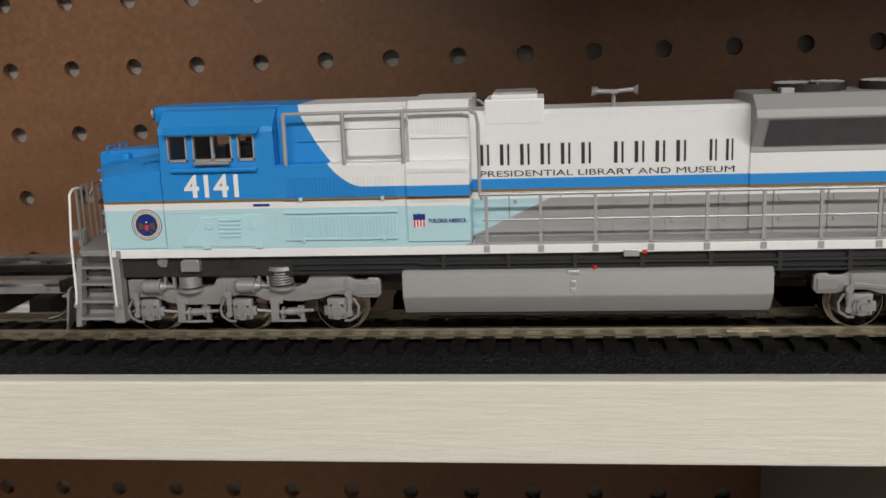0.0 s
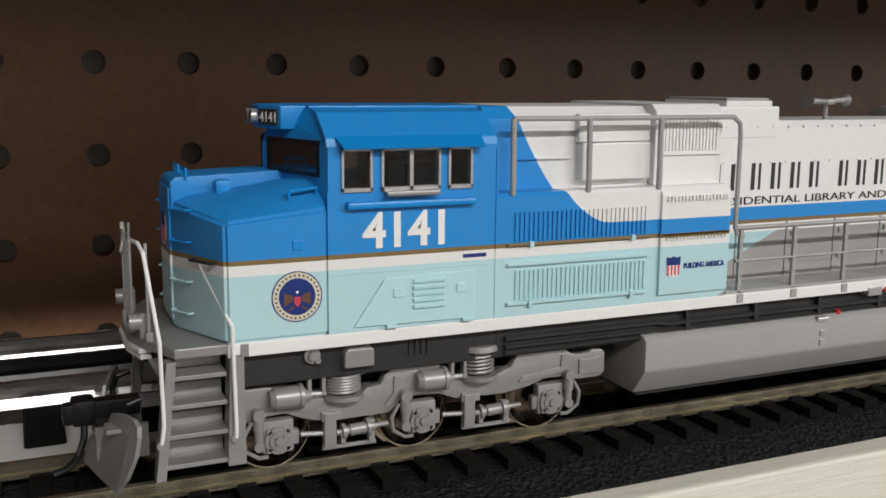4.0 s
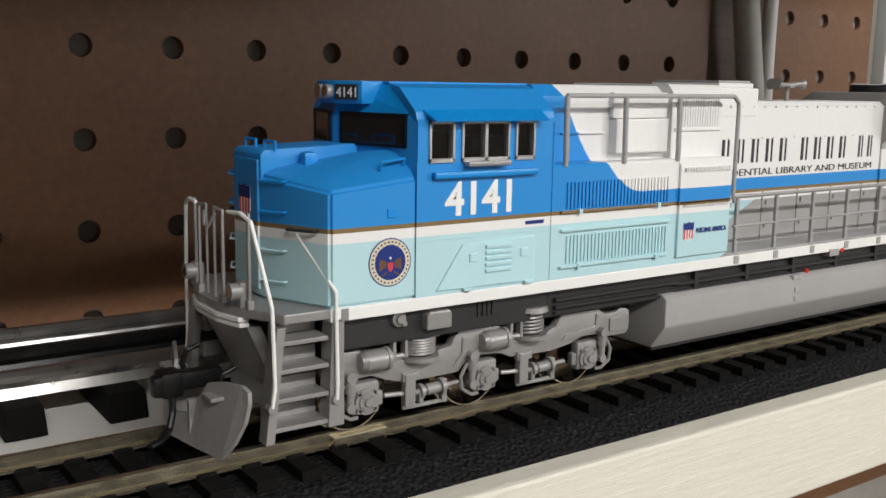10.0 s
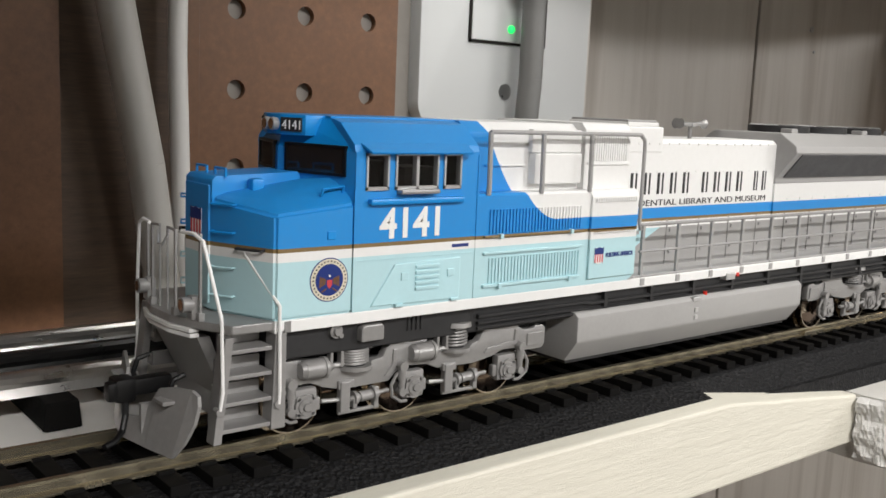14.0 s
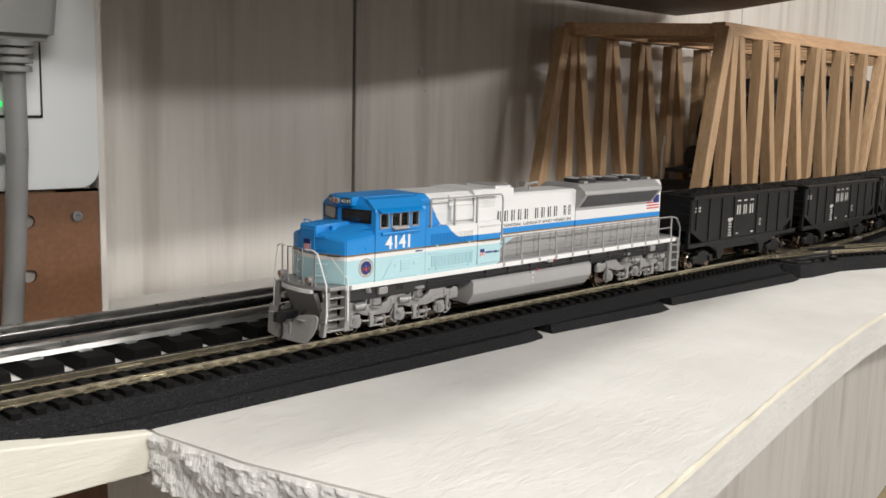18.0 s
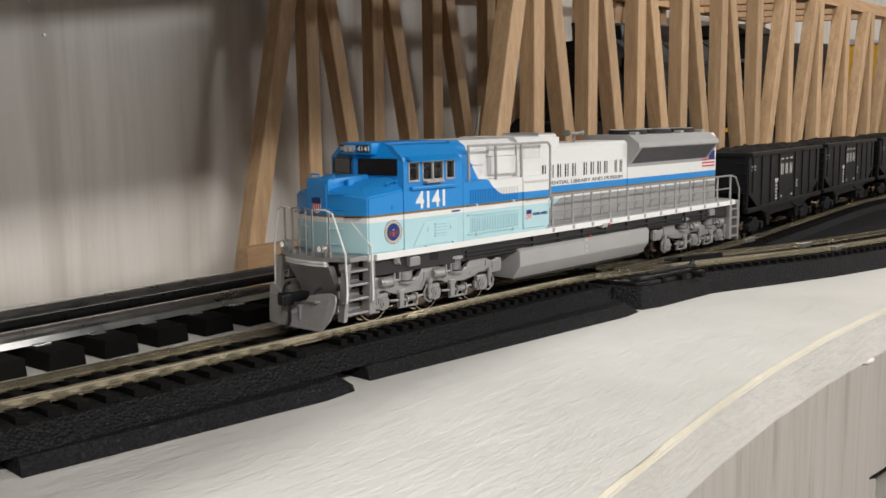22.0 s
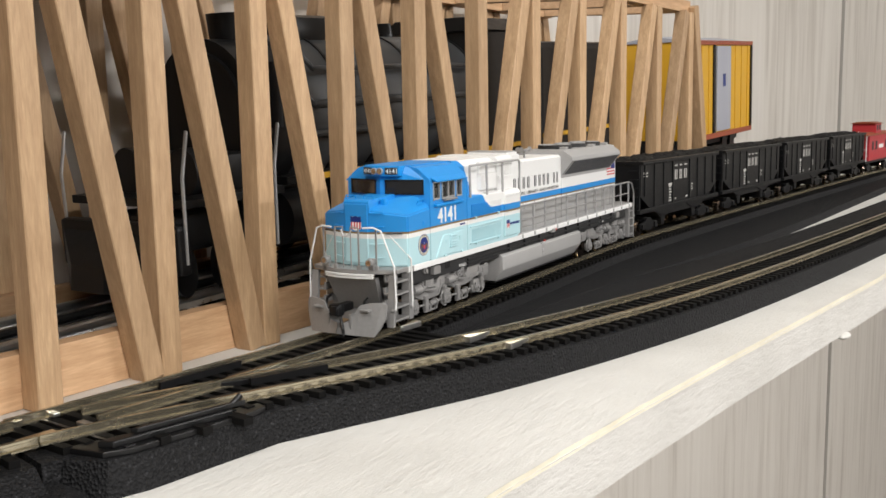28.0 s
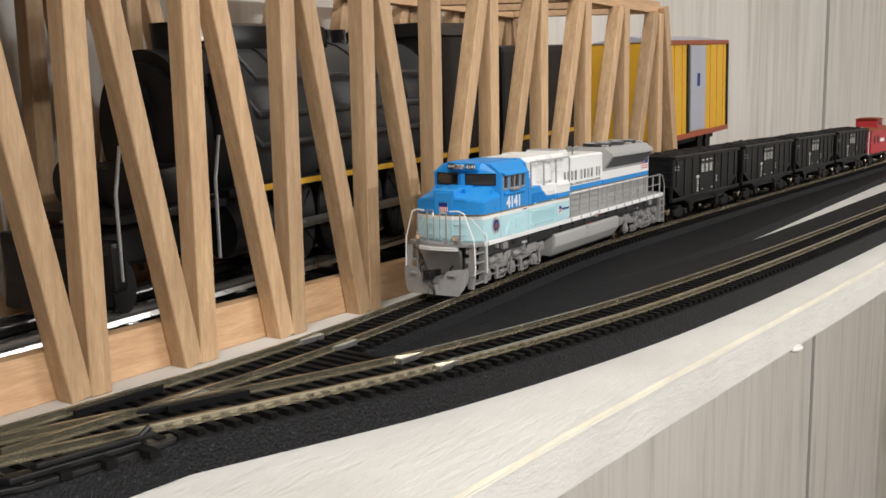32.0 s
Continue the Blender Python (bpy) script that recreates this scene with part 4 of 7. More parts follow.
def locomotive():
    L = thing("diesel_locomotive", "blue, white and pale aqua six-axle model diesel locomotive with grey trucks", "model locomotive")
    body = M["livery"]
    # --- frame, walkways, tank ---
    bm = bmesh.new()
    box(bm, 15, 246, -15.6, 15.6, 15.4, 20.6, 0.3)
    box(bm, 20, 86, -9, 9, 12, 16)
    box(bm, 176, 240, -9, 9, 12, 16)
    part("underframe", bm, M["darkframe"], L, "dark grey underframe")
    bm = bmesh.new()
    for s in (-1, 1):
        for z, r in ((18.6, 0.5), (17.2, 0.4), (16.2, 0.35)):
            tube(bm, [(60, s * 16.0, z), (90, s * 16.1, z), (92, s * 16.1, z - 0.4), (236, s * 16.1, z - 0.4)], r, 6)
        for k in range(9):
            box(bm, 96 + k * 15.5, 97 + k * 15.5, *sorted((s * 15.5, s * 16.6)), 15.6, 20.4)
    part("frame_piping", bm, M["darkframe"], L, "thin dark pipes along the frame", True)
    bm = bmesh.new()
    box(bm, 14.6, 250, -17.5, 17.5, 20.6, 22.7, 0.25)
    part("sill", bm, M["white"], L, "white side sill")
    bm = bmesh.new()
    box(bm, 104, 249, -17.2, 17.2, 22.7, 23.2, 0.1)
    part("walkway", bm, M["grey"], L, "grey walkway along the hood")
    tank = [(-18, 15.8), (-16.8, 16.7), (16.8, 16.7), (18, 15.8), (18, 10.4), (14.5, 5.6), (-14.5, 5.6), (-18, 10.4)]
    bm = bmesh.new()
    prism(bm, tank, "x", 86.6, 172.6, 0.5)
    part("fuel_tank", bm, M["grey"], L, "plain grey bevelled fuel tank", True)
    part("tank_skid", made(box, 88, 172, -13.6, 13.6, 4.6, 5.7, 0.3), M["darkframe"], L, "dark underside of the tank")
    for s in (-1, 1):
        part("filler_cap", made(rod, (132, s * 16.6, 16.5), (132, s * 16.6, 17.3), 0.55, 12), M["redlens"], L, "small red filler cap", True)
    for s in (-1, 1):
        part("red_valve", made(box, 142.8, 144.0, *sorted((s * 15.8, s * 17.65)), 20.2, 21.2, 0.2), M["redlens"], L, "tiny red valve on the sill")
        part("sill_box", made(box, 138.6, 142.2, *sorted((s * 15.8, s * 17.72)), 19.6, 21.4, 0.2), M["silver"], L, "small pale box on the sill")
        for z in (11.2, 13.0):
            part("tank_lug", made(box, 126.4, 127.6, *sorted((s * 17.8, s * 18.25)), z, z + 1.1, 0.1), M["silver"], L)
        part("tank_lug", made(box, 125.6, 128.4, *sorted((s * 16.8, s * 18.2)), 15.6, 16.6, 0.2), M["silver"], L)
    # boxes and coupling pipes above the leading truck
    for s in (-1, 1):
        bm = bmesh.new()
        rod(bm, (27.4, s * 15.2, 19.4), (27.4, s * 16.4, 19.4), 1.25, 18)
        rod(bm, (27.4, s * 16.3, 19.4), (27.4, s * 17.0, 19.4), 0.7, 12)
        rod(bm, (28.2, s * 16.3, 18.6), (28.2, s * 16.8, 18.6), 0.45, 8)
        part("air_fitting", bm, M["truckgrey"], L, "", True)
        for x in (43.2, 44.2, 45.2, 46.2):
            part("cooling_fin", made(box, x, x + 0.5, *sorted((s * 14.6, s * 15.9)), 17.6, 20.4, 0.1), M["darkframe"], L)
        part("frame_rib", made(box, 58.6, 59.6, *sorted((s * 14.6, s * 15.7)), 16.5, 21.4, 0.15), M["darkframe"], L)
    # --- nose ---
    a = [(9.2, -5.2), (9.2, 5.2), (14.6, 17.4), (29.8, 17.4), (29.8, -17.4), (14.6, -17.4)]
    bm = bmesh.new()
    low = [bm.verts.new(Vector((x, y, 22.7)) * MM) for x, y in a]
    mid = [bm.verts.new(Vector((x, y, z)) * MM) for (x, y), z in zip(a, (41.8, 41.8, 40.2, 41.6, 41.6, 40.2))]
    top = [bm.verts.new(Vector(p) * MM) for p in ((10.4, -4.9, 42.8), (10.4, 4.9, 42.8), (16.4, 12.6, 42.5), (30.2, 12.6, 46.1), (30.2, -12.6, 46.1), (16.4, -12.6, 42.5))]
    bm.faces.new(low)
    bm.faces.new(top[::-1])
    for p, q in ((low, mid), (mid, top)):
        for k in range(6):
            bm.faces.new((p[k], q[k], q[(k + 1) % 6], p[(k + 1) % 6]))
    bmesh.ops.recalc_face_normals(bm, faces=bm.faces)
    bmesh.ops.bevel(bm, geom=[e for e in bm.edges], offset=0.45 * MM, segments=2, affect="EDGES")
    part("nose", bm, body, L, "short chamfered nose in blue over gold, white and aqua bands", True)
    part("nose_crown", made(prism, [(9.2, 41), (9.2, 45.0), (9.9, 45.7), (29.9, 46.5), (29.9, 41)], "y", -5.2, 5.2, 0.25), body, L, "raised blue middle of the nose", True)
    bm = bmesh.new()
    box(bm, 8.85, 9.5, -4.6, 4.6, 24, 44.2, 0.25)
    part("nose_door", bm, body, L, "front nose door in the body bands")
    for s in (-1, 1):
        bm = made(box, 15.4, 17.8, *sorted((s * 5.6, s * 7.8)), 42.4, 45.4, 0.7)
        part("nose_light_pod", bm, M["blue"], L, "small blue pod on the nose top", True)
    bm = bmesh.new()
    for s in (-1, 1):
        grab(bm, (24.5, s * 15.1, 43.0), (28.6, s * 15.1, 43.4), (0, s * 0.4, 1.2))
        grab(bm, (11.5, s * 1.6, 45.5), (11.5, s * 5.6, 45.5), (0, 0, 1.4))
    part("nose_grab_iron", bm, M["blue"], L, "thin blue grab irons on the nose", True)
    bm, bw = bmesh.new(), bmesh.new()
    for s in (-1, 1):
        for z in (36.5, 41.2):
            p, q = (9.6, s * 5.4, z), (11.5, s * 9.6, z + 0.1)
            grab(bm, p, q, (-1.0, s * 0.4, 0), 0.17)
        for z in (25.8, 30.6):
            p, q = (9.6, s * 5.4, z), (11.5, s * 9.6, z + 0.1)
            grab(bw, p, q, (-1.0, s * 0.4, 0), 0.17)
    part("ladder_rung", bm, M["blue"], L, "blue rungs on the nose front", True)
    part("ladder_rung", bw, M["aqua"], L, "pale aqua rungs on the nose front", True)
    for s in (-1, 1):
        part("nose_grab", made(grab, (11.6, s * 10.4, 34.2), (13.7, s * 15.3, 34.3), (-0.9, s * 0.6, 0), 0.25), M["darkframe"], L, "", True)
    # --- cab ---
    cab = [(-17.4, 22.7), (-17.4, 49.6), (-16.6, 50.8), (-9.6, 56.0), (9.6, 56.0), (16.6, 50.8), (17.4, 49.6), (17.4, 22.7)]
    glass_side = [(31.8, 36.6, "quarter"), (38.0, 47.6, "sliding"), (48.9, 53.0, "rear")]
    W0, W1 = 44.0, 50.3
    # walls in strips round the window openings
    for s in (-1, 1):
        lo, hi = sorted((s * 16.2, s * 17.4))
        part("cab_side_wall", made(box, 29.8, 57.4, lo, hi, 22.7, W0), body, L, "cab side in the body bands")
        xs = [29.8] + [v for g in glass_side for v in g[:2]] + [57.4]
        for p, q in zip(xs[::2], xs[1::2]):
            part("window_post", made(box, p, q, lo, hi, W0 - 0.01, W1 + 0.01), body, L)
        part("window_header", made(box, 29.8, 57.4, lo, hi, W1, 50.6), body, L)
    part("cab_roof_shell", made(prism, [(-17.4, 50.4), (-17.0, 51.8), (-12.4, 55.4), (-9.6, 56.0), (9.6, 56.0), (12.4, 55.4), (17.0, 51.8), (17.4, 50.4)], "x", 29.6, 57.4, 0.15), body, L, "blue bevelled cab roof shell")
    part("cab_back_wall", made(box, 56.4, 57.4, -17.3, 17.3, 22.7, 50.6), body, L)
    part("cab_front_wall", made(prism, [(29.85, -17.3), (24.4, 0), (29.85, 17.3), (30.8, 17.3), (30.8, -17.3)], "z", 40, 50.6), body, L, "blue cab front, swept back on both sides")
    part("cab_brow", made(loft, [(29.9, -17.2, 50.62), (24.5, 0, 50.62), (29.9, 17.2, 50.62)], [(29.9, -9.8, 55.9), (26.2, 0, 55.9), (29.9, 9.8, 55.9)]), M["blue"], L, "blue brow over the windscreens")
    part("cab_roof", made(box, 29.4, 57.6, -9.5, 9.5, 55.9, 56.3, 0.15), M["blue"], L, "blue cab roof")
    part("cab_ceiling", made(box, 31, 56.2, -16.1, 16.1, 49.9, 50.3), M["black"], L, "dark cab lining")
    part("cab_rear_wall", made(box, 55.4, 56.3, -16.1, 16.1, 42, 50), M["black"], L, "dark cab lining")
    part("cab_floor", made(box, 31, 56, -16, 16, 30, 42.2), M["darkframe"], L, "dark cab interior")
    bm = bmesh.new()
    box(bm, 44, 52, -12, -4, 42.2, 47.5, 0.6)
    box(bm, 44, 52, 4, 12, 42.2, 47.5, 0.6)
    part("cab_seat", bm, M["black"], L, "black seats inside the cab")
    for s in (-1, 1):
        for p, q, nm in glass_side:
            y = s * 17.0
            w = part("side_window", made(box, p + 0.3, q - 0.3, y - 0.1, y + 0.1, W0 + 0.3, W1 - 0.3), M["glass"], L, "clear %s cab window" % nm)
            bm = bmesh.new()
            lo, hi = sorted((s * 16.4, s * 17.75))
            box(bm, p, q, lo, hi, W0 - 0.1, W0 + 0.5)
            box(bm, p, q, lo, hi, W1 - 0.4, W1)
            for v in ((p, p + 0.38), (q - 0.38, q)) + ((((p + q) / 2 - 0.3, (p + q) / 2 + 0.3),) if nm == "sliding" else ()):
                box(bm, *v, lo, hi, W0, W1)
            part("window_frame", bm, M["silver"], w, "silver window frame")
        part("arm_rest", made(box, 38.4, 47.0, *sorted((s * 17.4, s * 19.2)), 43.2, 44.0, 0.3), M["truckgrey"], L, "grey arm rest below the window")
        part("drip_ledge", made(box, 32.4, 53.4, *sorted((s * 17.3, s * 18.6)), 41.4, 42.5, 0.4), M["blue"], L, "blue ledge below the windows")
        bm = bmesh.new()
        loft(bm, [(31.0, s * 16.9, 52.1), (54.6, s * 16.9, 52.1), (54.6, s * 16.9, 51.6), (31.0, s * 16.9, 51.6)], [(31.6, s * 19.6, 50.6), (54.2, s * 19.6, 50.6), (54.2, s * 19.45, 50.3), (31.6, s * 19.45, 50.3)])
        part("sun_awning", bm, M["blue"], L, "blue awning over the side windows")
        # windscreens
        run = Vector((5.45, s * 17.3, 0)).normalized()
        out = Vector((-abs(run.y), s * run.x, 0))

        def pane(u0, u1, d0, d1, z0, z1):
            bm = bmesh.new()
            at = lambda u, d, z: Vector((24.4, 0, z)) + run * u + out * d
            loft(bm, [at(u0, d0, z0), at(u1, d0, z0), at(u1, d0, z1), at(u0, d0, z1)], [at(u0, d1, z0), at(u1, d1, z0), at(u1, d1, z1), at(u0, d1, z1)])
            return bm
        w = part("windscreen", pane(2.4, 15.6, -0.3, 0.2, 46.5, 51.0), M["darkglass"], L, "dark tinted windscreen")
        for nm, u0, u1, z0, z1 in (("sill", 2.0, 16.0, 46.1, 46.6), ("head", 2.0, 16.0, 50.9, 51.4), ("side", 2.0, 2.5, 46.4, 51.2), ("side", 15.5, 16.0, 46.4, 51.2)):
            part("gasket_" + nm, pane(u0, u1, -0.3, 0.4, z0, z1), M["black"], w, "black rubber gasket")
    # cab-side door panel details on the aqua field
    for s in (-1, 1):
        y0, y1 = sorted((s * 17.3, s * 17.75))
        bm = bmesh.new()
        prism(bm, [(33.5, 23.4), (38.5, 30.6), (53.6, 31.0), (53.6, 23.2)], "y", y0, y1, 0.15)
        part("side_hatch", bm, M["aqua"], L, "pale aqua hatch with a slanted front edge")
        bm = bmesh.new()
        for k in range(5):
            box(bm, 43.0, 48.4, *sorted((s * 17.7, s * 18.15)), 25.6 + k * 1.0, 26.2 + k * 1.0, 0.12)
        part("louvre", bm, M["aqua"], L, "pale louvre slats")
        bm = bmesh.new()
        for x in (39.8, 50.4):
            box(bm, x, x + 1.6, *sorted((s * 17.7, s * 18.0)), 27.6, 29.0, 0.1)
        for x in (38.6, 51.4):
            box(bm, x, x + 1.8, *sorted((s * 17.7, s * 18.2)), 22.9, 23.4, 0.1)
        part("latch", bm, M["aqua"], L)
        bm = bmesh.new()
        box(bm, 29.65, 29.85, *sorted((s * 17.3, s * 17.5)), 22.8, 44)
        box(bm, 57.2, 57.6, *sorted((s * 17.2, s * 17.56)), 22.8, 50)
        box(bm, 30, 57, *sorted((s * 17.3, s * 17.5)), 31.6, 31.75)
        part("panel_joint", bm, body, L)
        bm = bmesh.new()
        box(bm, 24.4, 26.0, *sorted((s * 17.3, s * 17.6)), 35.8, 37.2, 0.1)
        part("step_latch", bm, M["blue"], L)
        bm = bmesh.new()
        box(bm, 16.4, 17.6, *sorted((s * 17.45, s * 17.7)), 20.7, 22.6, 0.1)
        part("end_plate", bm, M["truckgrey"], L, "small grey end plate on the sill")
    # headlights and number boards
    bm = bmesh.new()
    prism(bm, [(23.4, -2.4), (23.4, 2.4), (25.5, 7.6), (29.8, 7.6), (29.8, -7.6), (25.5, -7.6)], "z", 52.7, 56.3, 0.3)
    part("number_board_housing", bm, M["blue"], L, "blue housing over the windscreens", True)
    for s in (-1, 1):
        d = Vector((2.1, s * 5.2, 0)).normalized()
        n = Vector((-s * d.y, s * d.x, 0)) if s < 0 else Vector((-d.y, d.x, 0))
        n = Vector((-abs(n.x), s * abs(n.y), 0))
        c = Vector((24.35, s * 4.9, 54.55))
        bm = bmesh.new()
        e1, e2 = d * 2.25, Vector((0, 0, 1.2))
        loft(bm, [c + n * 0.3 + e1 * a + e2 * b for a, b in ((-1, -1), (1, -1), (1, 1), (-1, 1))], [c - n * 0.3 + e1 * a + e2 * b for a, b in ((-1, -1), (1, -1), (1, 1), (-1, 1))])
        board = part("number_board", bm, M["decal_black"], L, "black number board with white figures")
        right = Vector((0, 0, 1)).cross(n)
        m = Matrix((right.to_4d(), (0, 0, 1, 0), n.to_4d(), (0, 0, 0, 1))).transposed()
        m.col[0][3] = m.col[1][3] = m.col[2][3] = 0
        o = (c + n * 0.34 - right * 1.95 - Vector((0, 0, 0.82))) * MM
        words("figures", "4141", 2.25, Matrix.Translation(o) @ m.to_3x3().to_4x4(), M["decal_white"], board)
        bm = bmesh.new()
        rod(bm, (22.3, s * 1.2, 54.55), (23.6, s * 1.2, 54.55), 1.15, 20, 1.1)
        h = part("headlight", bm, M["silver"], L, "silver headlight barrel", True)
        bm = bmesh.new()
        rod(bm, (22.2, s * 1.2, 54.55), (22.35, s * 1.2, 54.55), 0.9, 20)
        part("lens", bm, M["chrome"], h, "bright lens")
        # ditch light on the front deck
        bm = bmesh.new()
        rod(bm, (2.0, s * 9.2, 25.2), (3.8, s * 9.2, 25.2), 1.3, 20)
        box(bm, 3.4, 5.0, s * 9.2 - 1.1, s * 9.2 + 1.1, 22.7, 26.6, 0.3)
        h = part("ditch_light", bm, M["truckgrey"], L, "small grey ditch light on the front deck", True)
        part("lens", made(rod, (1.9, s * 9.2, 25.2), (2.05, s * 9.2, 25.2), 0.95, 18), M["chrome"], h, "clear lens")
    # road number on both flanks
    for s in (-1, 1):
        base = Matrix(((1, 0, 0), (0, 0, -1), (0, 1, 0))).to_4x4() if s < 0 else Matrix(((-1, 0, 0), (0, 0, 1), (0, 1, 0))).to_4x4()
        org = Vector((35.0, -17.46, 35.3)) if s < 0 else Vector((48.6, 17.46, 35.3))
        o = words("road_number", "4141", 6.6, Matrix.Identity(4), M["decal_white"], L, "white road number figures", 0.17)
        xs, ys = [v.co.x for v in o.data.vertices], [v.co.y for v in o.data.vertices]
        fit = Matrix.Diagonal((13.4 * MM / (max(xs) - min(xs)), 5.5 * MM / (max(ys) - min(ys)), 1, 1)) @ Matrix.Translation((-min(xs), -min(ys), 0))
        o.data.transform(Matrix.Translation(org * MM) @ base @ fit)
        bm = bmesh.new()
        box(bm, 51.6, 55.6, *sorted((s * 17.4, s * 17.47)), 32.9, 33.5)
        part("model_mark", bm, M["seal_blue"], L)
        # seal: ring of gold, dark blue field, plain red and gold centre
        seal = None
        for r, mat, lift in ((3.8, "seal_blue", 0.06), (3.62, "gold", 0.09), (3.5, "gold", 0.12), (2.75, "seal_blue", 0.16)):
            bm = made(rod, (24.9, s * 17.38, 28.9), (24.9, s * (17.4 + lift), 28.9), r, 40)
            ob = part("seal" if seal is None else "seal_ring", bm, M["seal_blue"] if mat == "seal_blue" else M["glue"], seal if seal else L, "round dark blue and gold emblem" if seal is None else "")
            seal = seal or ob
        bm = bmesh.new()
        for k in range(30):
            a = k * math.tau / 30
            c = Vector((24.9 + 3.2 * math.cos(a), s * 17.55, 28.9 + 3.2 * math.sin(a)))
            rod(bm, c, c + Vector((0, s * 0.05, 0)), 0.17, 6)
        part("seal_lettering", bm, M["decal_black"], seal, "unreadable gold ring marks")
        part("seal_shield", made(prism, [(24.4, 28.9), (25.4, 28.9), (25.4, 28.0), (24.9, 27.4), (24.4, 28.0)], "y", *sorted((s * 17.5, s * 17.64))), M["flag_red"], seal)
        part("seal_head", made(rod, (24.9, s * 17.5, 29.6), (24.9, s * 17.63, 29.6), 0.2, 12), M["decal_white"], seal)
        bm = bmesh.new()
        for q in (-1, 1):
            for k in range(4):
                u = 0.32 * k
                prism(bm, [(24.9 + q * (0.7 + u), 29.0 + 0.35 * u), (24.9 + q * (0.98 + u), 29.3 + 0.35 * u), (24.9 + q * (1.05 + u), 28.2 - 0.2 * k), (24.9 + q * (0.8 + u), 28.0 - 0.1 * k)][::q], "y", *sorted((s * 17.5, s * 17.6)))
            rod(bm, (24.9 + q * 0.6, s * 17.55, 27.4), (24.9 + q * 1.5, s * 17.55, 26.9), 0.14, 6)
        part("seal_wings", bm, M["eagle"], seal)
    # --- front end: pilot, plough, steps, rails ---
    bm = bmesh.new()
    prism(bm, [(3.6, -9.5), (2.2, -4), (2.2, 4), (3.6, 9.5), (7.2, 17.2), (15.6, 17.2), (15.6, -17.2), (7.2, -17.2)], "z", 21.2, 22.7, 0.25)
    part("front_deck", bm, M["truckgrey"], L, "grey front deck")
    bm = bmesh.new()
    for z0, z1, d in ((19.6, 20.3, 0.2), (20.5, 21.2, 0.0)):
        prism(bm, [(3.2 + d, -9.7), (1.8 + d, -4), (1.8 + d, 4), (3.2 + d, 9.7), (5, 9.7), (5, -9.7)], "z", z0, z1, 0.12)
    part("anticlimber", bm, M["white"], L, "ribbed pale anticlimber lip")
    bm = bmesh.new()
    loft(bm, [(4.4, -10.2, 19.7), (4.4, 10.2, 19.7), (6.6, 10.2, 19.7), (6.6, -10.2, 19.7)], [(10.0, -8.6, 8.0), (10.0, 8.6, 8.0), (11.6, 8.6, 8.0), (11.6, -8.6, 8.0)])
    box(bm, 10.6, 12.2, -12.0, 12.0, 3.2, 19.6, 0.2)
    part("pilot_plate", bm, M["truckgrey"], L, "grey pilot plate")
    # plough: two thin plates in a blunt V, notched round the coupler, their outer edges raked back
    outline = [(0.2, 1.7), (6.5, 1.2), (12.8, 0.9), (14.6, 3.6), (15.9, 7.0), (16.3, 10.0), (16.0, 11.6), (14.6, 12.3), (10.5, 12.0), (7.2, 11.2), (5.6, 8.6), (4.4, 6.2), (2.2, 5.4), (0.2, 5.2)]
    for s in (-1, 1):
        bm = bmesh.new()
        rows = [[bm.verts.new(Vector((-5.0 + 0.30 * u + 0.32 * (z - 1) - 0.012 * (z - 1) ** 2 + d, s * u, z)) * MM) for u, z in outline] for d in (0.0, 0.6)]
        n = len(outline)
        bm.faces.new(rows[0])
        bm.faces.new(rows[1][::-1])
        for q in range(n):
            bm.faces.new((rows[0][q], rows[1][q], rows[1][(q + 1) % n], rows[0][(q + 1) % n]))
        bmesh.ops.triangulate(bm, faces=[f for f in bm.faces if len(f.verts) > 4])
        bmesh.ops.recalc_face_normals(bm, faces=bm.faces)
        part("plough_blade", bm, M["truckgrey"], L, "thin grey snow plough plate with a pointed foot")
        part("plough_step", made(box, -2.0, 1.6, *sorted((s * 7.8, s * 11.4)), 9.4, 10.0, 0.1), M["truckgrey"], L, "small grey foot board on the blade")
    bm = bmesh.new()
    for s in (-1, 1):
        box(bm, -3.0, 4.6, *sorted((s * 4.0, s * 5.0)), 3, 8.2)
    part("plough_brace", bm, M["truckgrey"], L)
    # coupler and air hoses
    bm = bmesh.new()
    box(bm, -2.8, 4, -1.4, 1.4, 8.6, 11.4, 0.4)
    box(bm, -6.2, -2.6, -2.4, 1.9, 7.8, 12.0, 0.9)
    box(bm, -7.5, -5.6, -2.4, 0.2, 8.2, 11.6, 0.8)
    tube(bm, [(-4.4, -1.6, 8), (-4.6, -2.2, 5.8), (-5.6, -3.4, 3.6), (-7.4, -4.8, 2.5), (-9.4, -5.8, 2.3)], 0.55, 8)
    part("coupler", bm, M["black"], L, "black knuckle coupler with a curved trip pin", True)
    for s in (-1, 1):
        bm = made(tube, [(3.4, s * 7.6, 13.0), (1.4, s * 7.7, 12.4), (0.6, s * 7.7, 10.2), (0.9, s * 7.2, 8.6)], 0.45, 8)
        part("air_hose", bm, M["black"], L, "short black air hose", True)
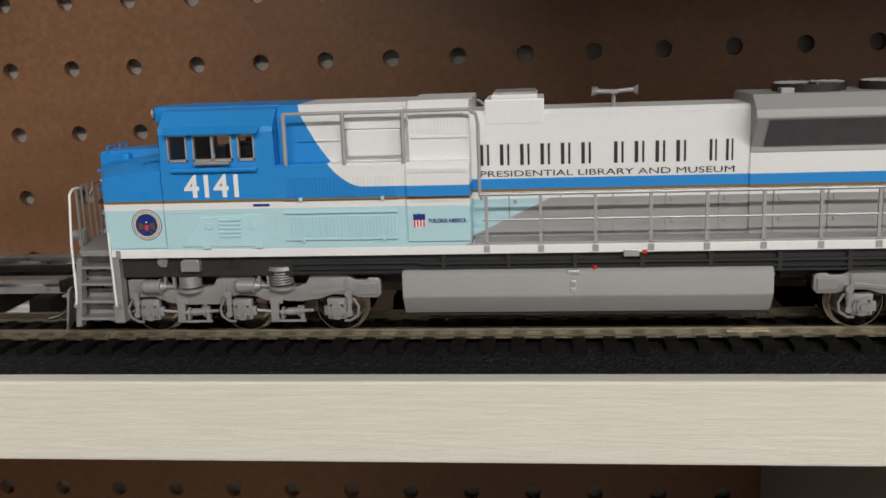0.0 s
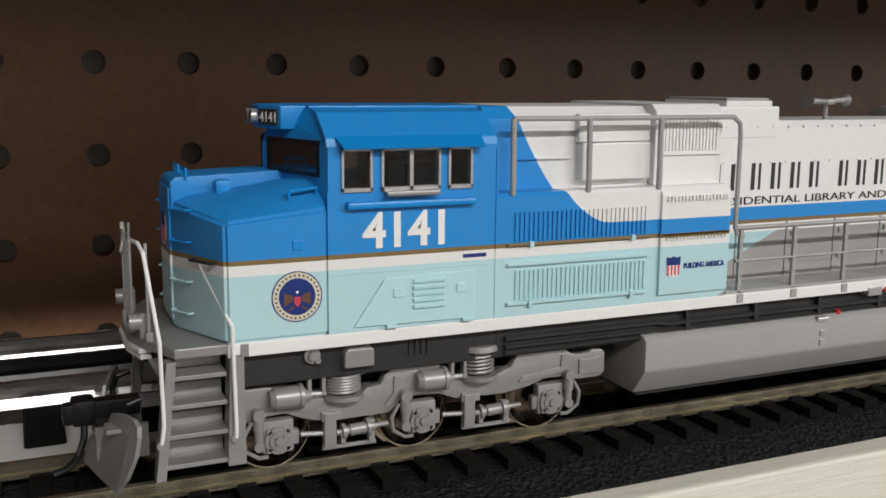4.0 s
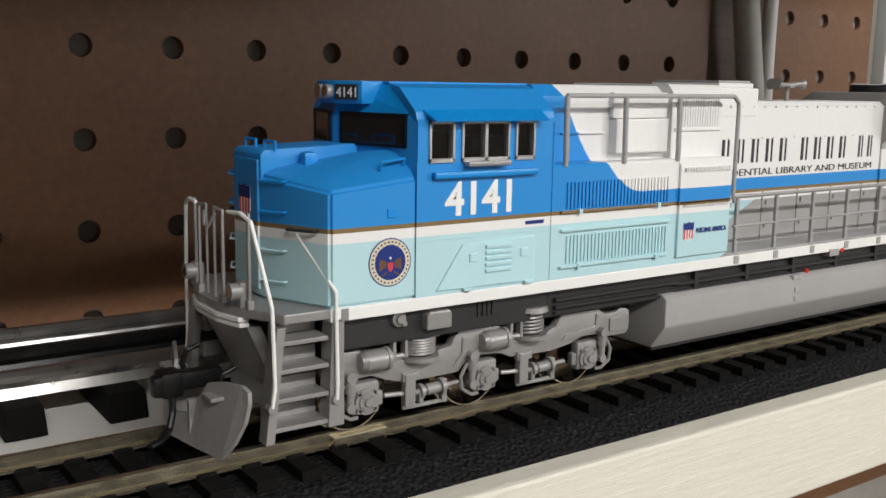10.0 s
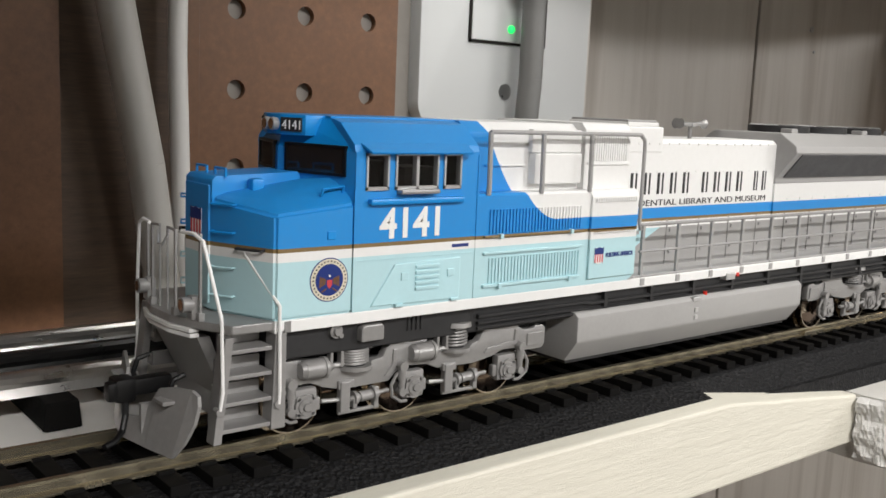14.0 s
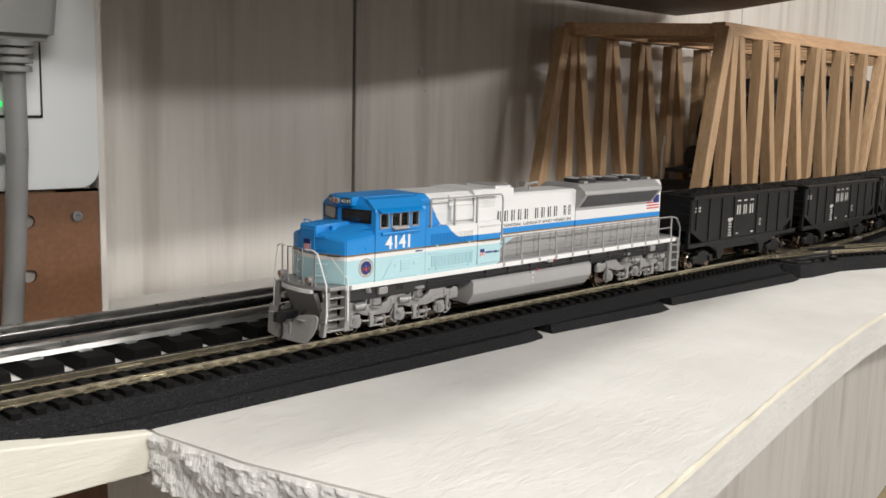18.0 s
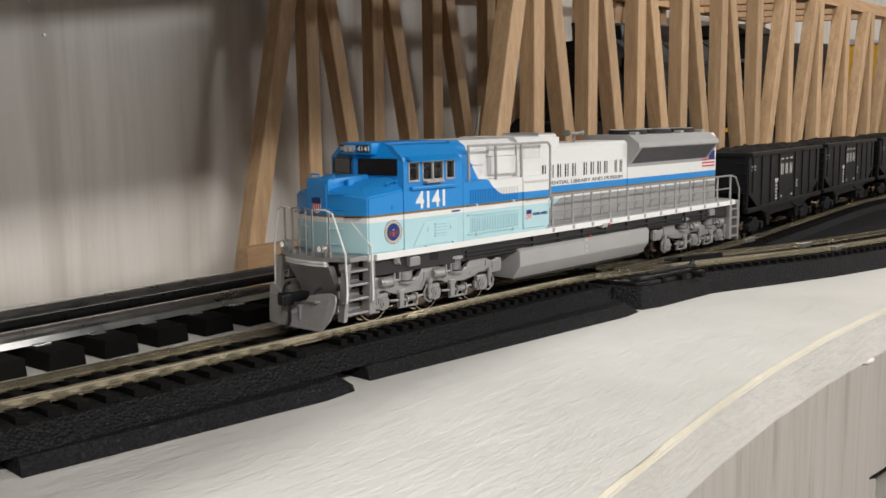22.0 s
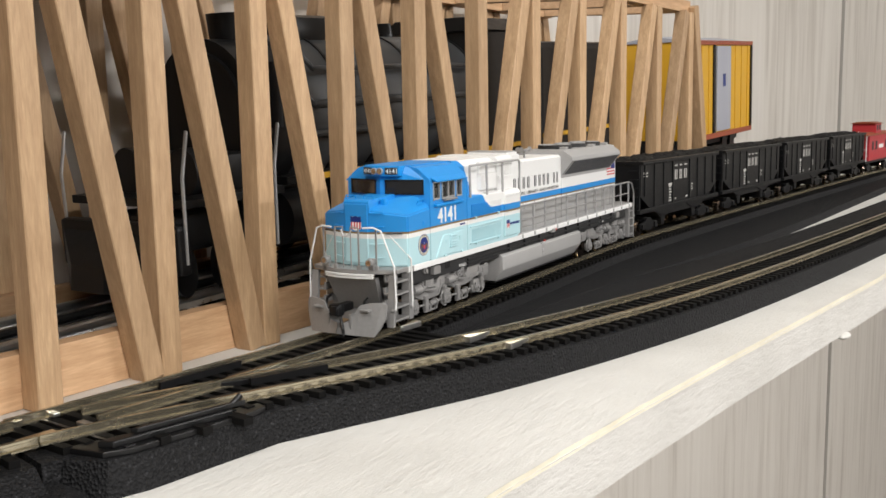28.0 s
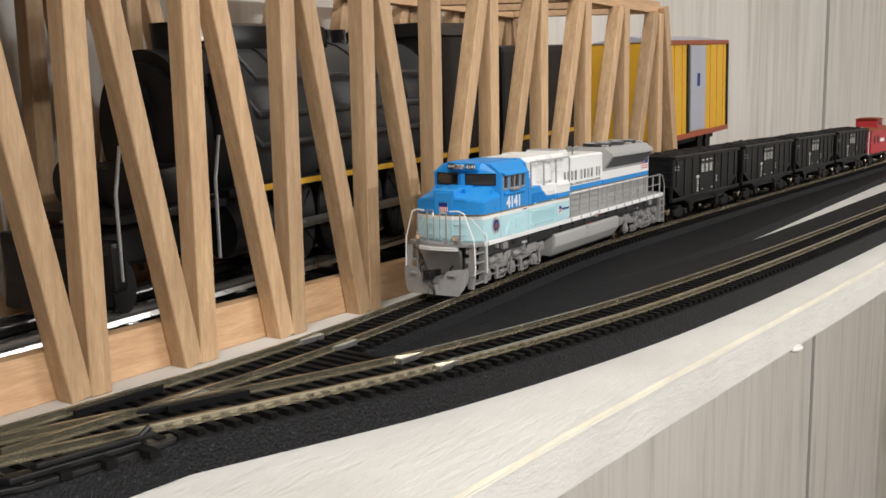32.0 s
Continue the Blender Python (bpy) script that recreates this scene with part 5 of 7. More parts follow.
    for s in (-1, 1):
        # step well: outer plate, treads, stringer
        bm = bmesh.new()
        prism(bm, [(14.2, 4.4), (16.9, 4.4), (16.9, 21.2), (14.9, 21.2)], "y", *sorted((s * 14.2, s * 17.5)), 0.15)
        part("step_riser", bm, M["truckgrey"], L, "grey stairwell plate")
        for k, (z, d) in enumerate(((5.0, 0.0), (9.4, 0.6), (13.8, 1.2), (18.0, 1.8))):
            bm = bmesh.new()
            box(bm, 5.4 + d * 0.8, 14.4, *sorted((s * 12.2, s * 17.2)), z, z + 0.7, 0.12)
            box(bm, 5.5 + d * 0.8, 14.4, *sorted((s * 12.0, s * 12.7)), z + 0.5, z + 2.6)
            part("stair_tread", bm, M["truckgrey"], L, "shallow grey step")
        bm = bmesh.new()
        prism(bm, [(4.0, 3.4), (5.4, 3.4), (7.4, 20.8), (6.0, 20.8)], "y", *sorted((s * 14.6, s * 17.3)), 0.1)
        part("step_side", bm, M["truckgrey"], L)
        bm = bmesh.new()
        tube(bm, [(4.9, s * 17.7, 9.2), (5.3, s * 17.8, 12), (5.2, s * 17.4, 24.0), (4.0, s * 13.2, 36.0), (3.6, s * 10.4, 37.0), (3.2, s * 6.5, 36.8)], 0.31, 8)
        tube(bm, [(15.4, s * 17.9, 8.8), (15.4, s * 18.1, 11), (15.2, s * 18.0, 25.4), (12.2, s * 11.6, 33.2), (12.4, s * 11.0, 34.2)], 0.31, 8)
        part("step_handrail", bm, M["white"], L, "white bent step handrail", True)
        bm = bmesh.new()
        rod(bm, (4.9, s * 17.9, 9.0), (4.9, s * 16.4, 9.0), 0.7, 10)
        rod(bm, (15.4, s * 18.1, 8.8), (15.4, s * 16.4, 8.8), 0.8, 10)
        part("rail_stanchion_foot", bm, M["truckgrey"], L, "", True)
        bm = bmesh.new()
        for y, x in ((10.8, 4.6), (4.8, 3.0)):
            box(bm, x - 0.22, x + 0.22, s * y - 0.3, s * y + 0.3, 22.6, 37.0, 0.1)
            box(bm, x - 0.5, x + 0.5, s * y - 0.7, s * y + 0.7, 22.6, 24.0, 0.12)
        rod(bm, (3.0, s * 4.8, 36.8), (3.0, s * 1.6, 37.0), 0.25, 8)
        rod(bm, (3.0, s * 1.6, 37.0), (3.0, s * 1.6, 23), 0.22, 8)
        part("front_stanchion", bm, M["truckgrey"], L, "slim grey front stanchions", True)
    bm = bmesh.new()
    tube(bm, [(2.9, -2.2, 36.0), (2.4, -0.8, 34.0), (2.3, 0.8, 34.0), (2.9, 2.2, 36.0)], 0.22, 6)
    part("safety_chain", bm, M["silver"], L, "", True)
    # --- equipment cabinet behind the cab ---
    bm = bmesh.new()
    prism(bm, [(-17.5, 22.7), (-17.5, 42.2), (-17.0, 42.7), (17.0, 42.7), (17.5, 42.2), (17.5, 22.7)], "x", 57.6, 103.4)
    part("equipment_cabinet", bm, body, L, "full-width cabinet swept from blue into white")
    for s in (-1, 1):
        bm = made(prism, [(s * 17.3, 23.6), (s * 18.1, 24.0), (s * 18.1, 41.4), (s * 17.3, 42.6)], "x", 88.6, 103.3, 0.15)
        part("cabinet_box", bm, body, L, "slightly raised cabinet end")
    bm = bmesh.new()
    prism(bm, [(-13.0, 42.6), (-13.0, 54.2), (-10.6, 56.2), (10.6, 56.2), (13.0, 54.2), (13.0, 42.6)], "x", 57.5, 89.0, 0.2)
    prism(bm, [(-14.6, 42.6), (-14.6, 55.2), (-13.2, 56.6), (13.2, 56.6), (14.6, 55.2), (14.6, 42.6)], "x", 89.05, 103.4, 0.2)
    part("blower_hood", bm, body, L, "white upper hood behind the cab")
    for s in (-1, 1):
        for x0, x1, z0, z1, dep in ((74.4, 88.0, 44.0, 50.2, 1.7), (74.0, 88.2, 50.3, 55.0, 1.1), (62.5, 73.0, 47.6, 47.9, 0.3)):
            part("hood_door", made(box, x0, x1, *sorted((s * 12.8, s * (13.2 + dep))), z0, z1, 0.3), body, L, "raised hood door in the body paint")
        bm = bmesh.new()
        for k in range(17):
            box(bm, 90.4 + k * 0.72, 90.78 + k * 0.72, *sorted((s * 14.5, s * 14.9)), 48.6, 54.6)
        box(bm, 89.8, 102.8, *sorted((s * 14.5, s * 15.0)), 47.8, 48.5, 0.1)
        tagged(part("intake_grille", bm, M["white"], L), label="white ribbed intake grille", kind="stuff")
        part("screen_recess", made(box, 90.2, 102.6, *sorted((s * 14.45, s * 14.62)), 48.6, 54.6), M["white"], L, "pale screen behind the ribs")
        # ribbed screens on the cabinet flank
        for x0, x1, z0, z1, mat, n, d in ((60.6, 86.4, 35.0, 39.6, "livery", 30, 0), (89.6, 102.8, 40.3, 41.1, "livery", 18, 0.7), (89.6, 102.8, 33.6, 34.1, "livery", 18, 0.7), (60.8, 86.4, 25.4, 30.2, "livery", 30, 0)):
            bm = bmesh.new()
            st = (x1 - x0) / n
            for k in range(n):
                box(bm, x0 + k * st, x0 + (k + 0.5) * st, *sorted((s * (17.4 + d), s * (17.8 + d))), z0, z1)
            tagged(part("screen_ribs", bm, M[mat], L), label="fine upright screen ribs", kind="stuff")
            part("screen_recess", made(box, x0 - 0.2, x1, *sorted((s * (17.3 + d), s * (17.45 + d))), z0 - 0.2, z1 + 0.2), M[mat], L)
        bm = bmesh.new()
        for x0, x1, z in ((59.2, 86.4, 34.2), (59.2, 86.4, 31.0), (59.2, 86.0, 24.6), (88.4, 103.4, 34.2)):
            box(bm, x0, x1, *sorted((s * 17.4, s * 18.1)), z, z + 0.5, 0.12)
        part("cabinet_moulding", bm, body, L)
        bm = bmesh.new()
        for x in (63, 82.5):
            box(bm, x, x + 0.8, *sorted((s * 17.4, s * 18.4)), 24.2, 25.2, 0.1)
            box(bm, x, x + 0.8, *sorted((s * 17.4, s * 18.4)), 34.0, 34.9, 0.1)
        part("hinge", bm, M["aqua"], L)
        if s < 0:
            shield_marks(L, (90.0, -18.16, 27.0), (1, 0, 0), (0, 0, 1), 2.8, 3.7)
            ob = words("slogan_lettering", "BUILDING AMERICA", 1.3, Matrix.Identity(4), M["seal_blue"], L, "tiny dark slogan", 0.05)
            wide = max(v.co.x for v in ob.data.vertices)
            ob.data.transform(Matrix.Translation(Vector((93.6, -18.14, 28.4)) * MM) @ Matrix(((1, 0, 0), (0, 0, -1), (0, 1, 0))).to_4x4() @ Matrix.Diagonal((8.8 * MM / wide, 1, 1, 1)))
        # high handrail along the cabinet top
        bm = bmesh.new()
        for x in (60.2, 74.2, 88.2):
            tube(bm, [(x, s * 17.3, 42.4), (x, s * 17.4, 44.0), (x, s * 17.2, 54.4)], 0.5, 8)
        tube(bm, [(60.2, s * 17.2, 54.4), (103.6, s * 17.2, 54.4), (105.2, s * 17.0, 53.2), (105.6, s * 16.8, 51), (105.6, s * 16.8, 34.8), (106.2, s * 16.8, 33.4)], 0.42, 8)
        part("cabinet_handrail", bm, M["grey"], L, "grey handrail along the cabinet top", True)
    shield_marks(L, (8.78, 2.1, 35.0), (0, -1, 0), (0, 0, 1), 4.3, 5.2)
    # --- long hood ---
    bm = bmesh.new()
    prism(bm, [(-9.5, 23.2), (-9.5, 52.2), (-8.3, 53.3), (8.3, 53.3), (9.5, 52.2), (9.5, 23.2)], "x", 103.2, 168.0)
    part("engine_hood", bm, body, L, "white engine hood with a blue stripe over grey doors")
    bm = bmesh.new()
    box(bm, 106.8, 120.8, -9.6, 9.6, 50.0, 56.0, 0.4)
    box(bm, 108.4, 119.2, -9.3, 9.3, 56.0, 57.0, 0.2)
    part("exhaust_housing", bm, body, L, "boxy white exhaust housing")
    bm = bmesh.new()
    box(bm, 108.8, 118.8, -8.8, 8.8, 57.0, 57.5, 0.2)
    part("exhaust_cap", bm, M["grey"], L, "grey cap on the hood roof")
    for s in (-1, 1):
        bm = bmesh.new()
        for k in range(17):
            x = 104.6 + k * 3.7
            rod(bm, (x, s * 9.4, 45.6), (x, s * 9.75, 45.6), 0.22, 6)
            box(bm, x, x + 0.5, *sorted((s * 9.4, s * 9.8)), 52.0, 52.4)
        for k in range(12):
            x = 168 + k * 6.3
            rod(bm, (x, s * 9.9, 37.8), (x, s * 10.25, 37.8), 0.22, 6)
        part("rivets", bm, M["white"], L)
        bm = bmesh.new()
        for k in range(11):
            x = 112 + k * 12.3
            box(bm, x, x + 0.25, *sorted((s * 9.4, s * (9.75 if x < 168 else 10.3))), 23.4, 34.2)
            for z in (26.2, 31.2):
                box(bm, x + 1.2, x + 2.0, *sorted((s * 9.4, s * (9.9 if x < 168 else 10.4))), z, z + 0.9)
        part("door_joint", bm, M["grey"], L, "fine grey door joints and latches")
    # name line as plain bars, the line below in letters
    cells, x = [], 105.4
    for word in (6, 4, 2):
        for k in range(word):
            w = 3.7 if word > 2 else 2.7
            cells.append((x, -9.56, 38.9, w * 0.7, 5.6))
            x += w + 0.75
        x += 2.6
    scale = (164.6 - 105.4) / (cells[-1][0] + cells[-1][3] - 105.4)
    for c in cells:
        x0 = 105.4 + (c[0] - 105.4) * scale
        w = c[3] * scale
        bm = bmesh.new()
        for a, b in ((0.0, 0.3), (0.62, 0.8)):
            box(bm, x0 + w * a, x0 + w * b, -9.62, -9.5, 40.4, 45.4)
        part("name_bar", bm, M["decal_black"], L, "black name lettering shown as plain bars")
    base = Matrix(((1, 0, 0), (0, 0, -1), (0, 1, 0))).to_4x4()
    ob = words("hood_lettering", "PRESIDENTIAL LIBRARY AND MUSEUM", 2.55, Matrix.Identity(4), M["decal_black"], L, "small black capitals along the hood")
    wide = max(v.co.x for v in ob.data.vertices)
    ob.data.transform(Matrix.Translation(Vector((105.2, -9.58, 37.7)) * MM) @ base @ Matrix.Diagonal((59.4 * MM / wide, 0.8, 1, 1)))
    # horn
    bm = bmesh.new()
    rod(bm, (137.2, -4.5, 53.2), (137.2, -4.5, 56.4), 0.5, 10)
    for dx, y, ln in ((-1, -5.4, 4.2), (1, -4.4, 4.6), (-1, -3.4, 3.4)):
        rod(bm, (137.2, y, 56.8), (137.2 + dx * ln, y, 57.0 + 0.1 * dx), 0.45, 12, 0.55)
        rod(bm, (137.2 + dx * ln, y, 57.0 + 0.1 * dx), (137.2 + dx * (ln + 1.0), y, 57.0), 0.55, 14, 1.25)
    box(bm, 136.2, 138.2, -6, -3, 56.2, 57.2, 0.2)
    part("air_horn", bm, M["truckgrey"], L, "small grey air horn cluster", True)
    # radiator section
    bm = bmesh.new()
    prism(bm, [(-10.0, 23.2), (-10.0, 42.0), (10.0, 42.0), (10.0, 23.2)], "x", 168.05, 243.6)
    part("radiator_base", bm, body, L, "rear hood below the radiators")
    bm = bmesh.new()
    prism(bm, [(-10.0, 42.0), (-10.0, 43.4), (-15.6, 50.4), (-15.2, 52.2), (-10.4, 55.4), (10.4, 55.4), (15.2, 52.2), (15.6, 50.4), (10.0, 43.4), (10.0, 42.0)], "x", 168.0, 236.0, 0.3)
    part("radiator_housing", bm, M["grey"], L, "grey flared radiator housing")
    bm = bmesh.new()
    prism(bm, [(-10.02, 42.0), (-10.02, 52.6), (-8.6, 54.8), (8.6, 54.8), (10.02, 52.6), (10.02, 42.0)], "x", 236.0, 243.6, 0.2)
    part("rear_hood", bm, M["white"], L, "white rear hood end")
    for s in (-1, 1):
        bm = bmesh.new()
        d = Vector((0, s * 5.6, 7.0)).normalized()
        nn = Vector((0, s * 7.0, -5.6)).normalized()
        o = Vector((0, s * 10.0, 43.4))
        p, e1, e2 = o + d * 0.5 + nn * 0.02, Vector((171, 0, 0)), Vector((233, 0, 0))
        loft(bm, [p + e1, p + d * 8.0 + e1, p + d * 8.0 + nn * 0.3 + e1, p + nn * 0.3 + e1], [p + e2, p + d * 8.0 + e2, p + d * 8.0 + nn * 0.3 + e2, p + nn * 0.3 + e2])
        part("radiator_screen", bm, M["mesh"], L, "dark radiator screen")
        # flag by the rear end
        bm = bmesh.new()
        for k in range(4):
            box(bm, 230.4, 242.2, *sorted((s * 10.02, s * 10.12)), 39.2 + k * 1.5, 39.9 + k * 1.5)
        part("flag_stripes", bm, M["flag_red"], L, "red flag stripes on white")
        part("flag_canton", made(box, 236.6, 242.2, *sorted((s * 10.04, s * 10.16)), 42.4, 46.6), M["seal_blue"], L, "blue flag corner")
    for k, x in enumerate((183, 203, 223)):
        bm = bmesh.new()
        rod(bm, (x, 0, 55.4), (x, 0, 57.2), 8.3, 32)
        f = part("roof_fan", bm, M["darkframe"], L, "dark round cooling fan on the roof", True)
        bm = bmesh.new()
        for q in range(8):
            a = q * math.pi / 8
            rod(bm, (x - 7.8 * math.cos(a), -7.8 * math.sin(a), 57.35), (x + 7.8 * math.cos(a), 7.8 * math.sin(a), 57.35), 0.2, 6)
        part("fan_guard", bm, M["grey"], f)
    for x in (176, 213, 232):
        part("lifting_lug", made(box, x - 1.5, x + 1.5, -9.5, -6, 55.2, 56.6, 0.3), M["grey"], L)
    # walkway handrails, rear steps, rear end
    for s in (-1, 1):
        bm = bmesh.new()
        for k in range(12):
            x = 107 + k * 12.6
            p = bmesh.new()
            box(p, x - 0.4, x + 0.4, *sorted((s * 16.5, s * 17.2)), 21.4, 34.6, 0.1)
            box(p, x - 0.7, x + 0.7, *sorted((s * 16.9, s * 17.7)), 21.0, 22.6, 0.1)
            part("stanchion", p, M["grey"], L)
        tube(bm, [(105.8, s * 16.9, 34.6), (246, s * 16.9, 34.6), (250.8, s * 16.9, 33.4), (254.6, s * 16.9, 27.8), (254.6, s * 16.9, 10)], 0.42, 8)
        rod(bm, (106, s * 16.9, 28.6), (246, s * 16.9, 28.6), 0.3, 8)
        part("hood_handrail", bm, M["truckgrey"], L, "slim grey walkway handrail", True)
        for k, z in enumerate((5.0, 9.4, 13.8, 18.0)):
            part("stair_tread", made(box, 246.6, 254.0, *sorted((s * 12.2, s * 17.2)), z, z + 0.8, 0.12), M["truckgrey"], L, "shallow grey step")
        bm = bmesh.new()
        prism(bm, [(244.6, 4.4), (247, 4.4), (246.6, 22.6), (244.6, 22.6)], "y", *sorted((s * 14.2, s * 17.5)), 0.15)
        prism(bm, [(253.2, 3.4), (254.4, 3.4), (253.4, 22.6), (252.2, 22.6)], "y", *sorted((s * 12.0, s * 17.3)), 0.1)
        part("rear_steps", bm, M["truckgrey"], L, "grey rear steps")
    bm = bmesh.new()
    prism(bm, [(246, -17.2), (252, -17.2), (257.4, -9), (257.4, 9), (252, 17.2), (246, 17.2)], "z", 20.8, 22.7, 0.2)
    box(bm, 252, 256, -13.6, 13.6, 5, 20.8, 0.3)
    part("rear_pilot", bm, M["truckgrey"], L, "grey rear deck and pilot")
    bm = bmesh.new()
    box(bm, 255, 266, -1.5, 1.5, 8.4, 11.4, 0.4)
    part("rear_coupler", bm, M["black"], L)
    sets = []
    for x, flip in ((46.0, False), (217.0, True)):
        t, w = truck(L, x, flip)
        sets += w
    return L, sets


loco, loco_wheels = locomotive()

# ---- hopper cars and caboose (x runs back from the leading end) ----


def small_truck(parent, x):
    t = part("truck", made(box, -3, 3, -10, 10, 6.5, 10.5, 0.3), M["gloss_black"], parent)
    t.location = (x * MM, 0, 0)
    for s in (-1, 1):
        bm = bmesh.new()
        prism(bm, [(-12, 5), (-12, 7.6), (-5, 8.6), (-3, 10.4), (3, 10.4), (5, 8.6), (12, 7.6), (12, 5), (5, 4.2), (3, 3), (-3, 3), (-5, 4.2)], "y", *sorted((s * 10.6, s * 12.2)), 0.3)
        for a in (-9, 9):
            box(bm, a - 2, a + 2, *sorted((s * 12.0, s * 13.0)), 4, 7.4, 0.3)
        part("side_frame", bm, M["gloss_black"], t)
    for a in (-9, 9):
        wheelset(t, a, 5.0, 5.0, 9.2)


def hopper_car():
    c = thing("hopper_car", "black model hopper car with white lettering and heaped coal", "hopper car", "hopper cars behind the locomotive")
    x0, x1 = 4, 129
    for s in (-1, 1):
        bm = bmesh.new()
        prism(bm, [(x0, 24), (x0, 42.6), (x1, 42.6), (x1, 24), (112, 15), (96, 10.5), (88, 10.5), (74, 15), (59, 15), (45, 10.5), (37, 10.5), (21, 15)], "y", *sorted((s * 13.6, s * 14.4)))
        part("side_sheet", bm, M["gloss_black"], c)
    for pts in ([(x0, 24), (x0, 42.6), (x0 + 1, 42.6), (x0 + 1, 24.6), (37, 10.5), (36, 9.5)], [(x1, 24), (x1, 42.6), (x1 - 1, 42.6), (x1 - 1, 24.6), (96, 10.5), (97, 9.5)], [(45, 10.5), (60, 26), (73, 26), (88, 10.5)]):
        part("slope_sheet", made(prism, pts, "y", -13.6, 13.6), M["gloss_black"], c)
    for s in (-1, 1):
        for k in (0, 1, 2, 3, 5, 6, 7, 8):
            x = 10 + k * 14.1
            part("rib", made(box, x - 0.9, x + 0.9, *sorted((s * 14.3, s * 15.0)), 17 if 16 < x < 118 else 24, 42.4, 0.2), M["gloss_black"], c)
        part("top_rail", made(box, x0 - 0.6, x1 + 0.6, *sorted((s * 13.2, s * 16.2)), 42.2, 44.2, 0.3), M["gloss_black"], c)
        part("side_sill", made(box, 1, 132, *sorted((s * 13.4, s * 15.4)), 14.2, 16.6, 0.3), M["gloss_black"], c)
    for x in (x0 - 0.7, x1 - 0.7):
        part("end_rail", made(box, x, x + 1.4, -15, 15, 42.2, 44.2, 0.3), M["gloss_black"], c)
    for x, q in ((x0, -1), (x1, 1)):
        bm = bmesh.new()
        box(bm, x - 0.9, x + 0.9, -14, -12, 14, 42.4)
        for z in (19, 24, 29, 34, 39):
            tube(bm, [(x + q * 0.5, -13, z), (x + q * 1.5, -13, z), (x + q * 1.5, -8, z), (x + q * 0.5, -8, z)], 0.25, 6)
        part("end_ladder", bm, M["gloss_black"], c)
        part("corner_post", made(box, x - 0.9, x + 0.9, 12, 14, 14, 42.4), M["gloss_black"], c)
    part("centre_sill", made(box, -2, 135, -2.5, 2.5, 9.5, 14.0, 0.3), M["gloss_black"], c)
    for x in (37, 88):
        part("hopper_door", made(prism, [(x, 10.5), (x + 8, 10.5), (x + 6, 4.6), (x + 2, 4.6)], "y", -13, 13, 0.3), M["gloss_black"], c)
    bm = bmesh.new()
    for x in (-6.5, 133):
        box(bm, x, x + 6.5, -1.6, 1.6, 8, 11.4, 0.5)
    part("coupler", bm, M["black"], c)
    # coal heap
    bm = bmesh.new()
    nx, ny = 46, 14
    grid = []
    for i in range(nx):
        row = []
        for j in range(ny):
            x, y = x0 + 1.2 + (x1 - x0 - 2.4) * i / (nx - 1), -13.2 + 26.4 * j / (ny - 1)
            e = min(1, (x - x0) / 14, (x1 - x) / 14, (13.4 - abs(y)) / 9)
            z = 41.2 + 4.6 * max(0, e) ** 0.6 + 1.6 * noise.noise((x * 0.12, y * 0.2, 2)) + 0.8 * noise.noise((x * 0.7, y * 0.7, 5))
            row.append(bm.verts.new((x * MM, y * MM, z * MM)))
        grid.append(row)
    for a, b in zip(grid, grid[1:]):
        for j in range(ny - 1):
            bm.faces.new((a[j], b[j], b[j + 1], a[j + 1]))
    part("coal_load", bm, M["coal"], c, "heaped black coal load")
    for s in (-1, 1):
        y = s * 14.75
        lo, hi = sorted((s * 14.41, s * 14.5))
        bm = bmesh.new()
        for x, w in ((55.6, 4.6), (63.4, 4.2), (71.0, 4.8)):
            box(bm, x, x + w * 0.34, lo, hi, 30.6, 36.4)
            box(bm, x + w * 0.62, x + w * 0.9, lo, hi, 30.6, 36.4)
            box(bm, x + 0.2, x + w - 0.4, lo, hi, 38.6, 39.5)
        for k in range(6):
            box(bm, 46.6, 50.4 - (k % 3) * 0.6, lo, hi, 18.0 + k * 1.7, 18.9 + k * 1.7)
        box(bm, 45.6, 51.6, lo, hi, 27.4, 29.0)
        box(bm, 8.0, 13.8, lo, hi, 36.6, 37.6)
        box(bm, 8.0, 13.8, lo, hi, 34.9, 35.7)
        for x, z, w in ((84.0, 25.4, 2.2), (84.0, 23.8, 1.6), (84.0, 22.2, 2.2), (74.0, 18.4, 3.2), (56.0, 18.4, 2.6)):
            box(bm, x, x + w, lo, hi, z, z + 1.0)
        part("lettering_bars", bm, M["conduit"], c, "pale lettering shown as plain bars")
    small_truck(c, 22)
    small_truck(c, 111)
    return c


